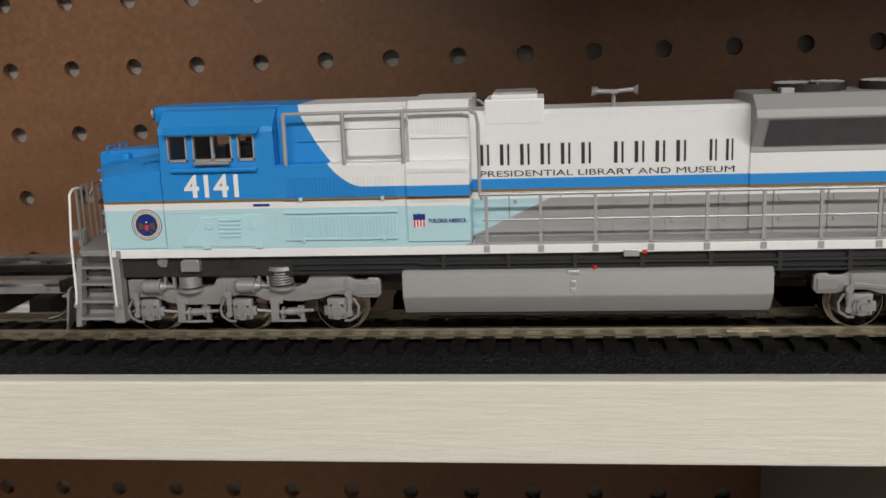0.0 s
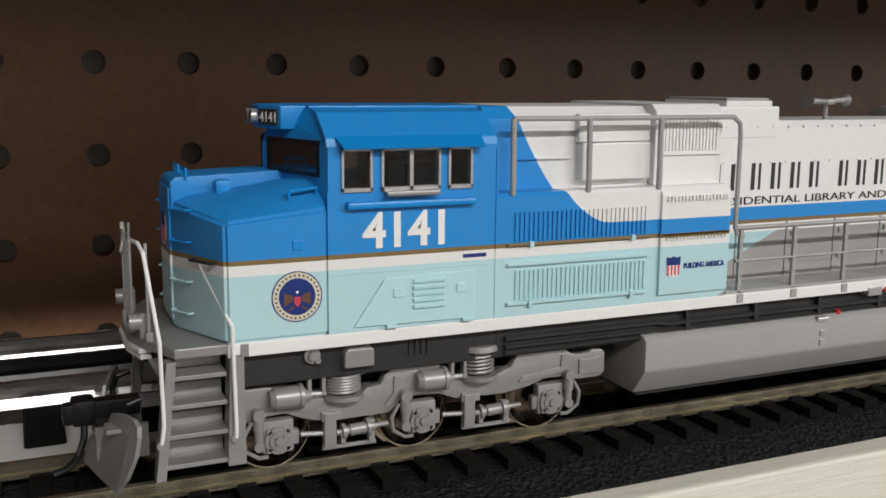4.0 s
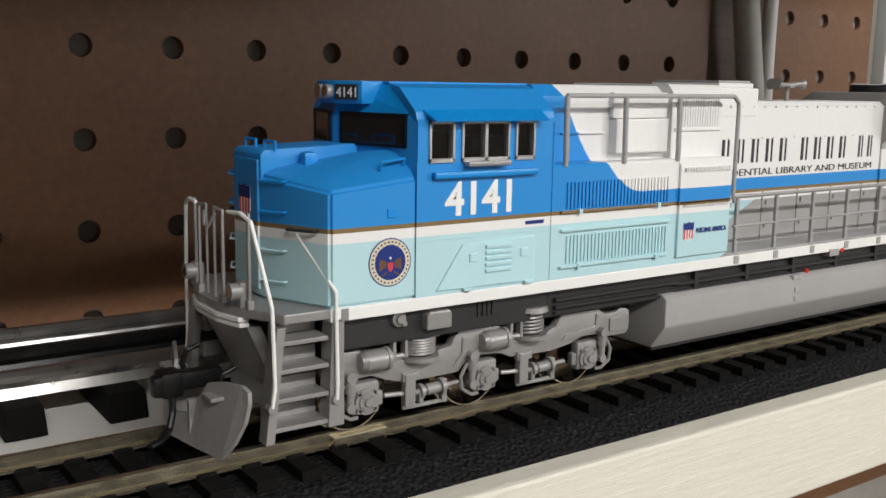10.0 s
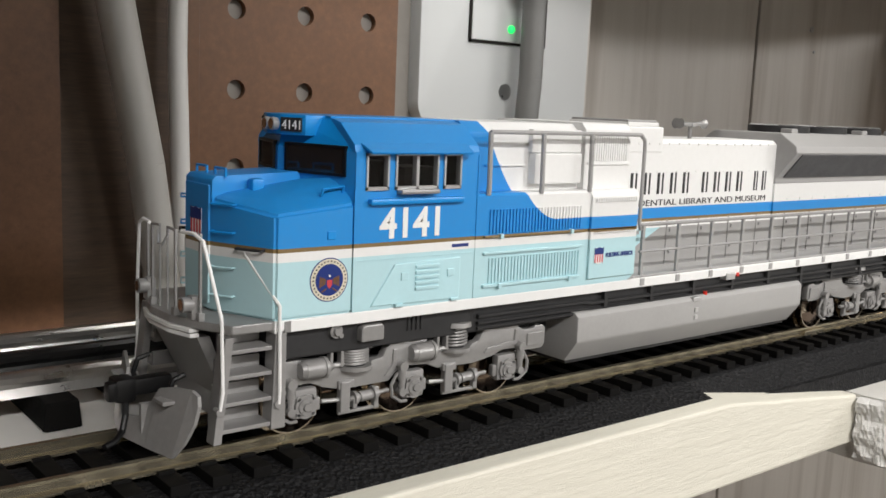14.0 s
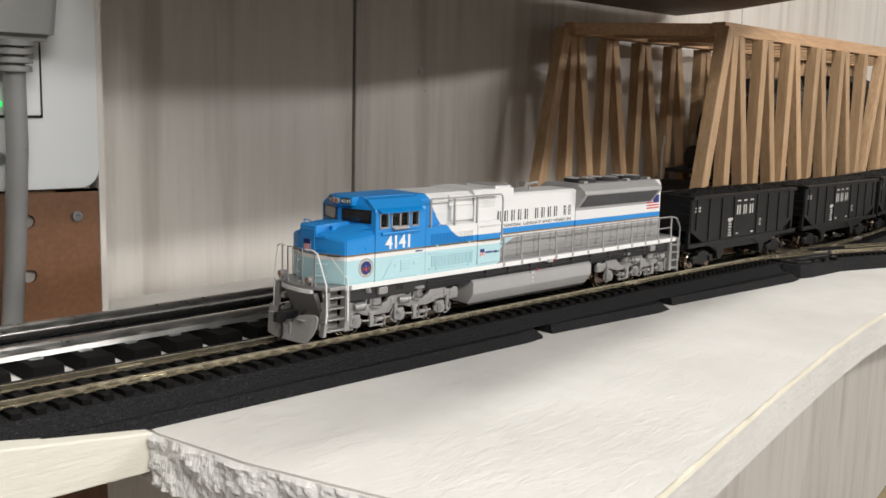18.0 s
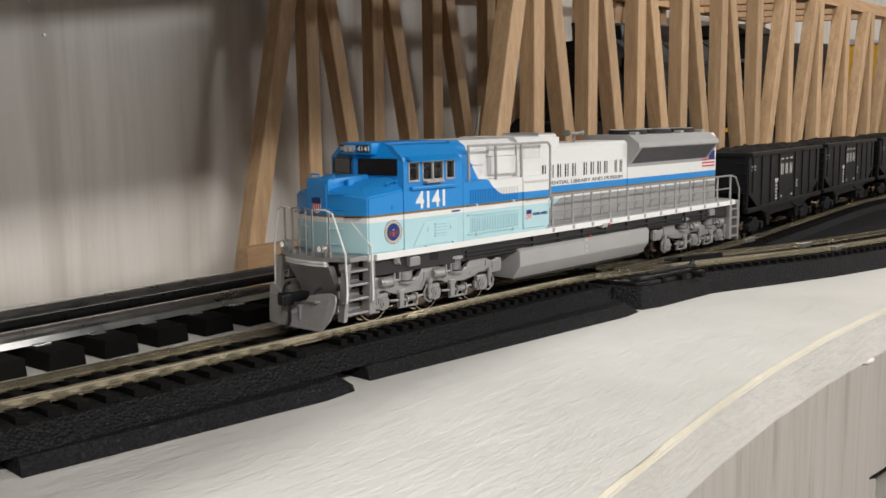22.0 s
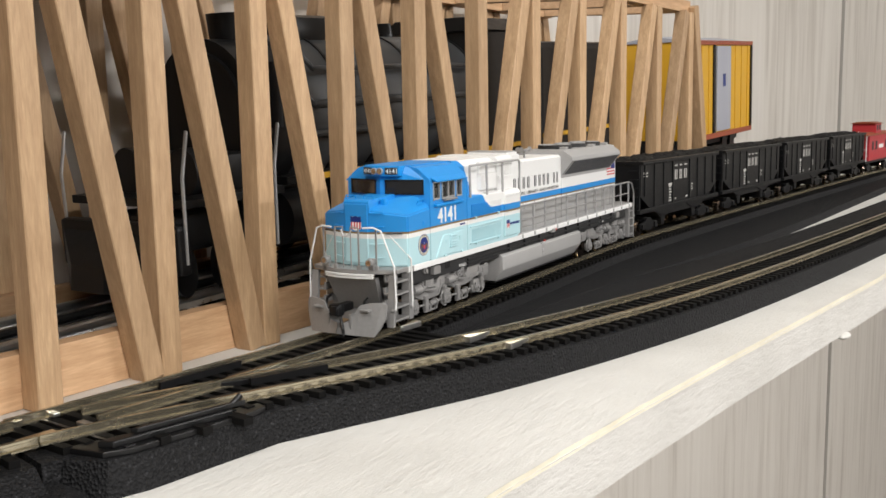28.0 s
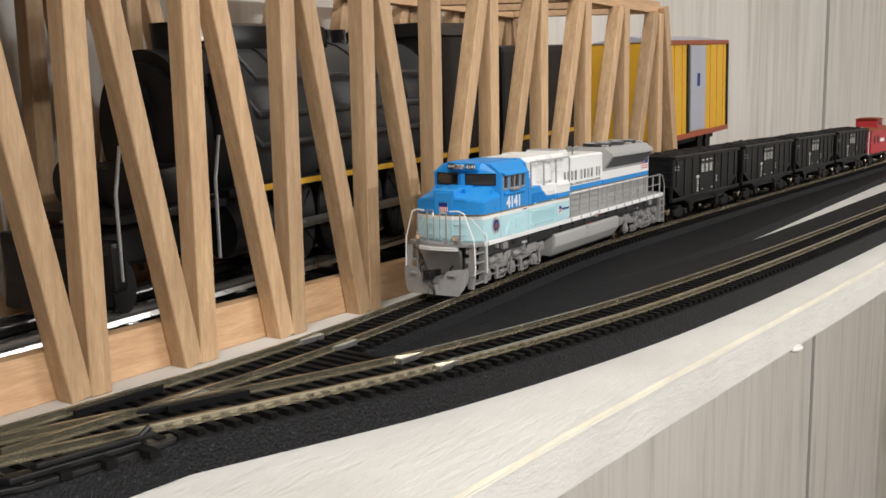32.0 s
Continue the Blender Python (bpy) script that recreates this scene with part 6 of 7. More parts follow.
def caboose():
    c = thing("caboose", "red model caboose with a roof cupola and white trim", "caboose")
    bm = bmesh.new()
    box(bm, 12, 112, -14.5, 14.5, 14, 40, 0.4)
    part("body", bm, M["red"], c)
    part("roof", made(prism, [(-16, 40), (-15.6, 40.8), (-8, 43), (8, 43), (15.6, 40.8), (16, 40)], "x", 1, 123, 0.2), M["rust"], c, "dark red roof")
    part("cupola", made(box, 50, 74, -12, 12, 42, 52, 0.5), M["red"], c, "red roof cupola")
    part("cupola_roof", made(prism, [(-14, 52), (-7, 53.6), (7, 53.6), (14, 52)], "x", 47, 77, 0.2), M["rust"], c, "dark red cupola roof")
    for s in (-1, 1):
        for x in (24, 40, 84, 98):
            part("window", made(box, x, x + 7, *sorted((s * 14.3, s * 14.8)), 25, 34, 0.2), M["decal_black"], c, "dark side window")
        part("lettering_bars", made(box, 56, 76, *sorted((s * 14.4, s * 14.62)), 26, 30), M["decal_white"], c, "white mark shown as a plain bar")
        for x in (53, 64):
            part("cupola_window", made(box, x, x + 7, *sorted((s * 11.9, s * 12.2)), 45, 50, 0.2), M["decal_black"], c)
    bm = bmesh.new()
    for x in (2, 122):
        for y in (-14, 14):
            rod(bm, (x, y, 14), (x, y, 40), 0.5, 8)
        rod(bm, (x, -14, 26), (x, 14, 26), 0.45, 8)
        rod(bm, (x, -6, 14), (x, -6, 45), 0.4, 8)
        rod(bm, (x, 6, 14), (x, 6, 45), 0.4, 8)
    part("end_railing", bm, M["decal_white"], c, "white end railings and ladders", True)
    part("platform", made(box, 0, 124, -14, 14, 11.5, 14, 0.3), M["gloss_black"], c, "black underframe")
    part("smoke_jack", made(rod, (92, 4, 42), (92, 4, 49), 1.2), M["black"], c)
    small_truck(c, 24)
    small_truck(c, 100)
    return c


HOP = 133.0
hopper = hopper_car()
hoppers = [hopper] + [copy_thing(hopper, Matrix.Identity(4)) for _ in range(3)]
red_caboose = caboose()

# ---- wooden truss bridge ----


def stick(bm, p, q, w, d):
    """A square-cut stick from p to q; w along the truss, d across it."""
    p, q = Vector(p), Vector(q)
    t = (q - p).normalized()
    a = Vector((t.z, 0, -t.x)) * (w / 2)
    b = Vector((0, d / 2, 0))
    fs = loft(bm, [p - a - b, p + a - b, p + a + b, p - a + b], [q - a - b, q + a - b, q + a + b, q - a + b])
    bmesh.ops.bevel(bm, geom=list({e for f in fs for e in f.edges}), offset=0.4 * MM, segments=1, affect="EDGES")


# the bridge and its train stand in a frame turned with the wall: x along it, y from its near face
BRIDGE = pose(1.527, 0.0465, 0, 0, 0, 3.2)
BR_N, BR_TOP = 11, 154.0
BR_POSTS = [3 + 46.5 * k + 0.95 * k * k for k in range(BR_N)]
BR_NEAR, BR_FAR = 8.4, 106.0
BR_SKEW = 41.0  # the far truss stands this much further back along the track


def bridge():
    b = thing("truss_bridge", "unpainted oak truss bridge of square sticks over the large-gauge track", "model bridge")
    b.matrix_world = BRIDGE
    half = BR_N // 2
    for y, s in ((BR_NEAR, -1), (BR_FAR, 1)):
        tops = [x - (BR_SKEW if s > 0 else 0) for x in BR_POSTS]
        e0, e1 = tops[0] - 50, tops[-1] + 52
        part("bottom_chord", made(box, e0 - 2, e1 + 2, *sorted((y + s * 1.0, y - s * 6.0)), -13.4, 4, 0.4), M["oak_h"], b, "flat oak bottom board")
        part("top_chord", made(box, tops[0] - 9, tops[-1] + 9, *sorted((y + s * 5.2, y - s * 5.2)), BR_TOP - 9, BR_TOP, 0.4), M["oak_h"], b, "oak top rail")
        for k, x in enumerate(tops):
            part("post", made(stick, (x, y + s * 5.6, -13.4), (x, y + s * 5.6, BR_TOP - 9.2), 8.6, 8.6), M["oak"], b)
            if k < BR_N - 1:
                o = y + s * 5.65
                ends = ((x + 9, o, BR_TOP - 9.2), (tops[k + 1] - 7.6, o, -13.3)) if k < half else ((x + 7.6, o, -13.3), (tops[k + 1] - 9, o, BR_TOP - 9.2))
                part("diagonal", made(stick, *ends, 8.4, 8.4), M["oak"], b)
        for xa, xb in ((e0 + 6, tops[0] - 8.5), (e1 - 6, tops[-1] + 8.5)):
            part("end_post", made(stick, (xa, y + s * 5.6, -13.3), (xb, y + s * 5.6, BR_TOP - 4), 9.5, 9.5), M["oak"], b, "slanted oak end post")
    for x in BR_POSTS:
        m = x - BR_SKEW
        part("cross_beam", made(prism, [(x - 4.4, BR_NEAR + 5.4), (x + 4.4, BR_NEAR + 5.4), (m + 4.4, BR_FAR - 5.4), (m - 4.4, BR_FAR - 5.4)], "z", BR_TOP - 8.6, BR_TOP - 0.4, 0.4), M["oak_h"], b)


bridge()


def loose_sticks():
    """Short offcuts lying before the end of the bridge."""
    rng = random.Random(3)
    for x0, x1, y, z in ((-90, -55, 7, -13.4), (-84, -55, 15, -13.4), (-80, -56, 11, -10.9), (-78, -55, 23, -13.4)):
        t = thing("wood_stick", "short unpainted oak stick lying before the bridge", "stick", "loose sticks before the bridge")
        t.matrix_world = BRIDGE @ Matrix.Translation(Vector(((x0 + x1) / 2, y, z)) * MM) @ Matrix.Rotation(rng.uniform(-0.06, 0.06), 4, "Z")
        part("stick", made(box, (x0 - x1) / 2, (x1 - x0) / 2, -3.6, 3.6, 0, 2.5, 0.2), M["oak_h"], t)


loose_sticks()

# ---- large-gauge steam locomotive and freight car in the bridge ----


TRAIN = BRIDGE @ Matrix.Translation((0, 0, 0)) @ pose(0, 0, 0, 0, -math.degrees(math.atan(RISE)), 0)


def proportion(ob, x0, kx, kz):
    """Bring a thing's parts to their length from x0 on and to their height over the rail."""
    for c in ob.children_recursive:
        c.data.transform(Matrix.Translation((x0 * MM, 0, 0)) @ Matrix.Diagonal((kx, 1, kz, 1)))


def steam_engine():
    e = thing("steam_locomotive", "large black model steam locomotive with a grey boiler and yellow stripe", "model locomotive")
    e.matrix_world = TRAIN
    yc = 59.0
    X0 = 0.0

    def r(x0, x1, rad, z, mat, nm, lab="", r2=None, y=0):
        bm = made(rod, (X0 + x0, yc + y, z), (X0 + x1, yc + y, z), rad, 36, r2)
        return part(nm, bm, M[mat], e, lab, True)
    r(14, 60, 31, 62, "steamblack", "smokebox", "dark smokebox")
    r(60, 300, 32, 63, "boiler", "boiler", "long grey boiler")
    r(10, 14.2, 26, 62, "steamblack", "smokebox_door")
    r(7, 10, 8, 62, "steamblack", "door_boss")
    for x in (100, 150, 200, 250, 296):
        r(x, x + 2.5, 32.6, 63, "steamblack", "boiler_band")
    part("chimney", made(rod, (X0 + 40, yc, 90), (X0 + 40, yc, 103), 8, 24, 9.5), M["steamblack"], e, "", True)
    bm = bmesh.new()
    box(bm, X0 + 75, X0 + 190, yc - 13, yc + 13, 88, 103, 6)
    part("sand_dome", bm, M["steamblack"], e, "long dark dome casing", True)
    for x in (205, 225):
        part("steam_dome", made(rod, (X0 + x, yc, 90), (X0 + x, yc, 101), 7, 20, 5), M["steamblack"], e, "", True)
    for s in (-1, 1):
        lo, hi = sorted((yc + s * 28, yc + s * 37))
        part("running_board", made(box, X0 + 30, X0 + 372, lo, hi, 36, 39, 0.4), M["steamblack"], e, "black running board")
        part("stripe", made(box, X0 + 60, X0 + 372, *sorted((yc + s * 36.9, yc + s * 37.4)), 36.4, 38.8), M["yellow"], e, "yellow edge stripe")
        for x in (-58, 22, 372):
            bm = bmesh.new()
            tube(bm, [(X0 + x - 4, yc + s * 36, 14), (X0 + x - 4, yc + s * 37, 44), (X0 + x + 2, yc + s * 37, 60)], 0.9, 8)
            part("grab_rail", bm, M["silver"], e, "bright grab rail", True)
        for k in range(4):
            x = 120 + k * 44
            bm = bmesh.new()
            w = part("driver", made(rod, (X0 + x, yc + s * 18, 20), (X0 + x, yc + s * 23, 20), 20.5, 36), M["steamblack"], e, "tall black driving wheel", True)
            bm = bmesh.new()
            rod(bm, (X0 + x, yc + s * 23, 20), (X0 + x, yc + s * 23.4, 20), 19, 36)
            rod(bm, (X0 + x, yc + s * 23.4, 20), (X0 + x, yc + s * 26, 20), 5, 16)
            for q in range(10):
                a = q * math.tau / 10
                rod(bm, (X0 + x, yc + s * 23.6, 20), (X0 + x + 18 * math.cos(a), yc + s * 23.6, 20 + 18 * math.sin(a)), 0.9, 6)
            part("spokes", bm, M["darkframe"], w, "", True)
        bm = bmesh.new()
        box(bm, X0 + 110, X0 + 262, *sorted((yc + s * 26, yc + s * 28)), 16, 20, 0.5)
        rod(bm, (X0 + 72, yc + s * 27, 21), (X0 + 120, yc + s * 27, 18), 1.6, 8)
        part("side_rod", bm, M["screw"], e, "steel side rod", True)
        part("cylinder", made(rod, (X0 + 34, yc + s * 26, 22), (X0 + 74, yc + s * 26, 22), 11, 24), M["steamblack"], e, "", True)
        for x in (-44, -8, 318, 346):
            part("pilot_wheel", made(rod, (X0 + x, yc + s * 18, 8.5), (X0 + x, yc + s * 22, 8.5), 9.6, 24), M["steamblack"], e, "", True)
    bm = bmesh.new()
    box(bm, X0 + 16, X0 + 372, yc - 17, yc + 17, 12, 36, 1)
    box(bm, X0 - 60, X0 + 18, yc - 15, yc + 15, 14, 30, 2)
    box(bm, X0 - 68, X0 - 58, yc - 36, yc + 36, 10, 28, 2)
    loft(bm, [(X0 - 68, yc - 34, 24), (X0 - 68, yc + 34, 24), (X0 - 68, yc + 34, 6), (X0 - 68, yc - 34, 6)], [(X0 - 92, yc - 10, 14), (X0 - 92, yc + 10, 14), (X0 - 94, yc + 10, 5), (X0 - 94, yc - 10, 5)])
    box(bm, X0 - 58, X0 + 30, yc - 35, yc + 35, 33, 36, 0.4)
    part("engine_frame", bm, M["steamblack"], e, "black engine frame")
    bm = bmesh.new()
    box(bm, X0 - 26, X0 + 15, yc - 27, yc + 27, 35.5, 50, 3)
    for y in (-17, 17):
        rod(bm, (X0 - 34, yc + y, 44), (X0 - 25, yc + y, 44), 9, 24)
    part("pump_shield", bm, M["steamblack"], e, "black pump shields on the front deck", True)
    for x, z in ((34, 74), (46, 74)):
        bm = bmesh.new()
        rod(bm, (X0 + x, yc - 30, z - 16), (X0 + x, yc - 30, z + 4), 5.2, 16)
        rod(bm, (X0 + x, yc - 30, z + 4), (X0 + x, yc - 30, z + 9), 3.2, 12)
        rod(bm, (X0 + x, yc - 30, z - 6), (X0 + x, yc - 30, z - 4), 6.0, 16)
        part("air_pump", bm, M["steamblack"], e, "black air pump on the smokebox side", True)
    for z, r in ((66, 1.6), (80, 1.2), (54, 1.4)):
        part("boiler_pipe", made(tube, [(X0 + 62, yc - 26, z + 10), (X0 + 70, yc - 33, z), (X0 + 180, yc - 33.6, z), (X0 + 296, yc - 33.6, z)], r, 8), M["boiler"], e, "", True)
    part("bell", made(rod, (X0 + 66, yc, 96), (X0 + 66, yc, 104), 5, 16, 2.5), M["silver"], e, "bright bell", True)
    bm = bmesh.new()
    rod(bm, (X0 + 4, yc, 74), (X0 + 11, yc, 74), 7, 24)
    rod(bm, (X0 + 2, yc, 44), (X0 + 10, yc, 44), 6, 20)
    part("headlamp", bm, M["steamblack"], e, "", True)
    bm = bmesh.new()
    box(bm, X0 + 300, X0 + 372, yc - 35, yc + 35, 36, 98, 2)
    part("cab", bm, M["steamblack"], e, "black cab")
    part("cab_roof", made(prism, [(yc - 38, 97), (yc - 24, 104), (yc + 24, 104), (yc + 38, 97)], "x", X0 + 296, X0 + 378, 0.5), M["steamblack"], e)
    t = thing("tender", "long black model tender with a yellow stripe", "tender")
    t.matrix_world = TRAIN
    T0 = X0 + 384
    part("tank", made(box, T0, T0 + 190, yc - 34, yc + 34, 22, 92, 4), M["steamblack"], t, "black tender body")
    for s in (-1, 1):
        part("stripe", made(box, T0 + 2, T0 + 188, *sorted((yc + s * 33.9, yc + s * 34.4)), 38, 40.5), M["yellow"], t, "yellow stripe")
    part("tank_frame", made(box, T0, T0 + 190, yc - 18, yc + 18, 10, 22, 1), M["steamblack"], t)
    for x in (24, 56, 132, 164):
        bm = bmesh.new()
        rod(bm, (T0 + x, yc - 22, 8.6), (T0 + x, yc + 22, 8.6), 9.6, 24)
        part("wheelset", bm, M["steamblack"], t, "", True)
    proportion(e, 120, 0.62, 1.1)
    proportion(t, 120, 0.66, 1.1)
    return 0.0, yc


def freight_car(X0, yc):
    c = thing("box_car", "yellow model box car with a grey sliding door and rust-red trim", "box car")
    c.matrix_world = TRAIN
    part("body", made(box, X0, X0 + 240, yc - 33, yc + 33, 20, 108, 1), M["yellow"], c, "yellow car body")
    part("roof", made(prism, [(yc - 35, 108), (yc, 114), (yc + 35, 108)], "x", X0 - 2, X0 + 242, 0.3), M["cargrey"], c, "grey peaked roof")
    for s in (-1, 1):
        lo, hi = sorted((yc + s * 32.9, yc + s * 34.6))
        part("eave", made(box, X0 - 1, X0 + 241, lo, hi, 105, 109, 0.4), M["rust"], c, "rust-red eave")
        part("sill", made(box, X0 - 1, X0 + 241, lo, hi, 18, 23, 0.4), M["rust"], c, "rust-red sill")
        part("door", made(box, X0 + 92, X0 + 146, *sorted((yc + s * 33.2, yc + s * 35)), 24, 104, 0.6), M["cargrey"], c, "grey sliding door")
        part("door_post", made(box, X0 + 82, X0 + 89, *sorted((yc + s * 33, yc + s * 34.5)), 23, 105, 0.3), M["steamblack"], c, "black door post")
        for x in (0, 236):
            part("corner_post", made(box, X0 + x, X0 + x + 5, lo, hi, 23, 105, 0.3), M["steamblack"], c, "black corner post")
        for k in range(9):
            x = 14 + k * 26
            if 76 < x < 150:
                continue
            part("side_rib", made(box, X0 + x, X0 + x + 1.6, *sorted((yc + s * 33, yc + s * 33.7)), 23, 105, 0.2), M["yellow"], c)
        part("emblem", made(box, X0 + 114, X0 + 124, *sorted((yc + s * 35, yc + s * 35.2)), 66, 78), M["seal_blue"], c, "small plain blue emblem")
    part("underframe", made(box, X0, X0 + 240, yc - 20, yc + 20, 10, 20, 1), M["steamblack"], c)
    for x in (30, 62, 178, 210):
        part("wheelset", made(rod, (X0 + x, yc - 22, 8.6), (X0 + x, yc + 22, 8.6), 9.6, 24), M["steamblack"], c, "", True)
    proportion(c, 640, 0.72, 0.95)


freight_car(*steam_engine())

# ---- things on the wall and shelf edge ----


def wall_fittings():
    p = thing("wall_plate", "pale rounded cover plate with a plugged-in grey adapter", "wall plate")
    bm = bmesh.new()
    y = PEG_Y + 3
    r = 9
    x0, x1, z0, z1 = 1013.5, 1102, 50.5, 230
    pts = [(x0, z1), (x0, z0 + r)] + [(x0 + r - r * math.cos(a), z0 + r - r * math.sin(a)) for a in (0.3, 0.6, 0.9, 1.2)] + [(x0 + r, z0), (x1 - r, z0)] + [(x1 - r + r * math.sin(a), z0 + r - r * math.cos(a)) for a in (0.3, 0.6, 0.9, 1.2)] + [(x1, z0 + r), (x1, z1)]
    prism(bm, pts, "y", y - 4, y + 3, 0.8)
    part("plate", bm, M["plate"], p, "pale grey-white plate", True)
    bm = bmesh.new()
    box(bm, 1037, 1075, y - 5.2, y - 3.9, 84, 190, 0.4)
    part("outlet", bm, M["plate"], p, "outlet face")
    bm = bmesh.new()
    for a, b, c, d in ((1036, 1037, 83, 190), (1075, 1076, 83, 190), (1036, 1076, 83, 84)):
        box(bm, a, b, y - 4.8, y - 3.8, c, d)
    part("outlet_gap", bm, M["hole"], p, "dark gap round the outlet")
    part("reset_slot", made(box, 1043, 1048, y - 5.6, y - 5.0, 101, 107), M["hole"], p, "dark slot")
    bm = bmesh.new()
    bmesh.ops.create_icosphere(bm, subdivisions=2, radius=1.6 * MM, matrix=Matrix.Translation(Vector((1056.5, y - 5.4, 89)) * MM))
    part("indicator", bm, M["led"], p, "small green indicator lamp", True)
    bm = bmesh.new()
    rod(bm, (1056, y - 4.2, 65), (1056, y - 3.4, 65), 3.2, 20)
    part("plate_screw", bm, M["screw"], p)
    a = thing("power_plug", "grey moulded plug with a ribbed strain relief and cable", "power plug")
    bm = bmesh.new()
    loft(bm, [(1046, y - 22, 116), (1076, y - 22, 116), (1076, y - 5.3, 116), (1046, y - 5.3, 116)], [(1042, y - 24, 160), (1080, y - 24, 160), (1080, y - 5.3, 160), (1042, y - 5.3, 160)])
    bmesh.ops.bevel(bm, geom=list(bm.edges), offset=3 * MM, segments=3, affect="EDGES")
    part("plug_body", bm, M["plug"], a, "tapered grey plug body", True)
    for k in range(4):
        part("strain_ring", made(rod, (1061, y - 13, 103 + k * 3.6), (1061, y - 13, 105.4 + k * 3.6), 8.6 - 0.4 * (3 - k), 24), M["plug"], a, "", True)
    bm = bmesh.new()
    tube(bm, [(1061, y - 13, 118), (1061, y - 13, 70), (1059, y - 12, 30), (1056, y - 11, -13)], 4.6, 20)
    part("cable", bm, M["plug"], a, "thick grey cable", True)
    c = thing("conduit", "pale grey vertical conduit on the wall", "conduit")
    bm = bmesh.new()
    tube(bm, [(893, PEG_Y - 8, 240), (898, PEG_Y - 8, 90), (908, PEG_Y - 8, 38), (915, PEG_Y - 8, -12), (916, PEG_Y - 8, -13.4)], 5.4, 20)
    part("pipe", bm, M["conduit"], c, "", True)
    c = thing("wall_cable", "thin white cable beside the conduit", "cable")
    bm = bmesh.new()
    tube(bm, [(921, PEG_Y - 4, 240), (919.5, PEG_Y - 4, 70), (921.5, PEG_Y - 4, 0), (923, PEG_Y - 4, -13.4)], 2.9, 14)
    part("cable", bm, M["cablewhite"], c, "", True)
    t = thing("wall_strip", "dark wooden strip at the pegboard joint", "trim")
    part("strip", made(box, 885, 927, PEG_Y + 4.4, PEG_Y + 5.3, -240, 330, 0.2), M["overhead"], t)
    s = thing("pegboard_screw", "small steel screw in the pegboard corner", "screw")
    part("head", made(rod, (1092, PEG_Y + 1.6, 37), (1092, PEG_Y + 3.2, 37), 2.4, 16), M["screw"], s, "", True)
    for x, z, r in ((1355, 114.3, 1.8), (1360, 101, 0.8)):
        n = thing("nail_mark", "small dark nail mark in the panelling", "nail")
        part("head", made(rod, (x, 174.5 + (x - 1106) * 0.03 - 0.8, z), (x, 174.5 + (x - 1106) * 0.03 + 0.8, z), r, 12), M["screw"], n, "", True)


def bar_clamp():
    c = thing("bar_clamp", "orange plastic clamp jaw on a black steel bar", "clamp")
    # outline of the leaning jaw: rounded head on a narrowing arm that hangs before the shelf
    pts = [(-6, 0.2), (1, 1.0), (5.6, 0.2), (8.4, -3.5), (9.9, -8), (10.0, -11), (8.4, -15), (4.4, -20), (-2, -27), (-10, -40), (-16, -50), (-36, -50), (-29, -40), (-21, -27), (-16, -19), (-13, -14), (-11, -10), (-8.8, -4)]
    for _ in range(2):  # round the corners off
        pts = [tuple(a * w + b * (1 - w) for a, b in zip(p, q)) for p, q in zip(pts, pts[1:] + pts[:1]) for w in (0.75, 0.25)]
    for nm, d0, d1, k in (("jaw", -66.5, -63.4, 1.0), ("jaw_groove", -63.3, -62.8, 0.96), ("jaw_lip", -62.7, -61.2, 1.0), ("jaw_groove", -61.1, -60.6, 0.96), ("jaw_back", -60.5, -55.5, 1.0)):
        groove = "groove" in nm
        bm = bmesh.new()
        prism(bm, [(526.5 + p * k, 34.6 + q * k) for p, q in pts], "y", d0, d1, 0.0 if groove else 0.6)
        part(nm, bm, M["black"] if groove else M["orange"], c, "thin black groove" if groove else "orange plastic jaw", True)
    part("bar", made(box, 566, 604, -150, -13, -6.3, -2.6, 0.8), M["black"], c, "black steel clamp bar lying across the shelf")
    for x in (568, 599.5):
        part("bar_rib", made(box, x, x + 2.5, -150, -13.5, -2.8, -1.4, 0.3), M["black"], c)
    part("jaw_arm", made(box, 515, 575, -72, -58, -34, -27.5, 1.0), M["black"], c)
    part("jaw_arm", made(box, 566, 575, -72, -58, -30, -5, 0.6), M["black"], c)


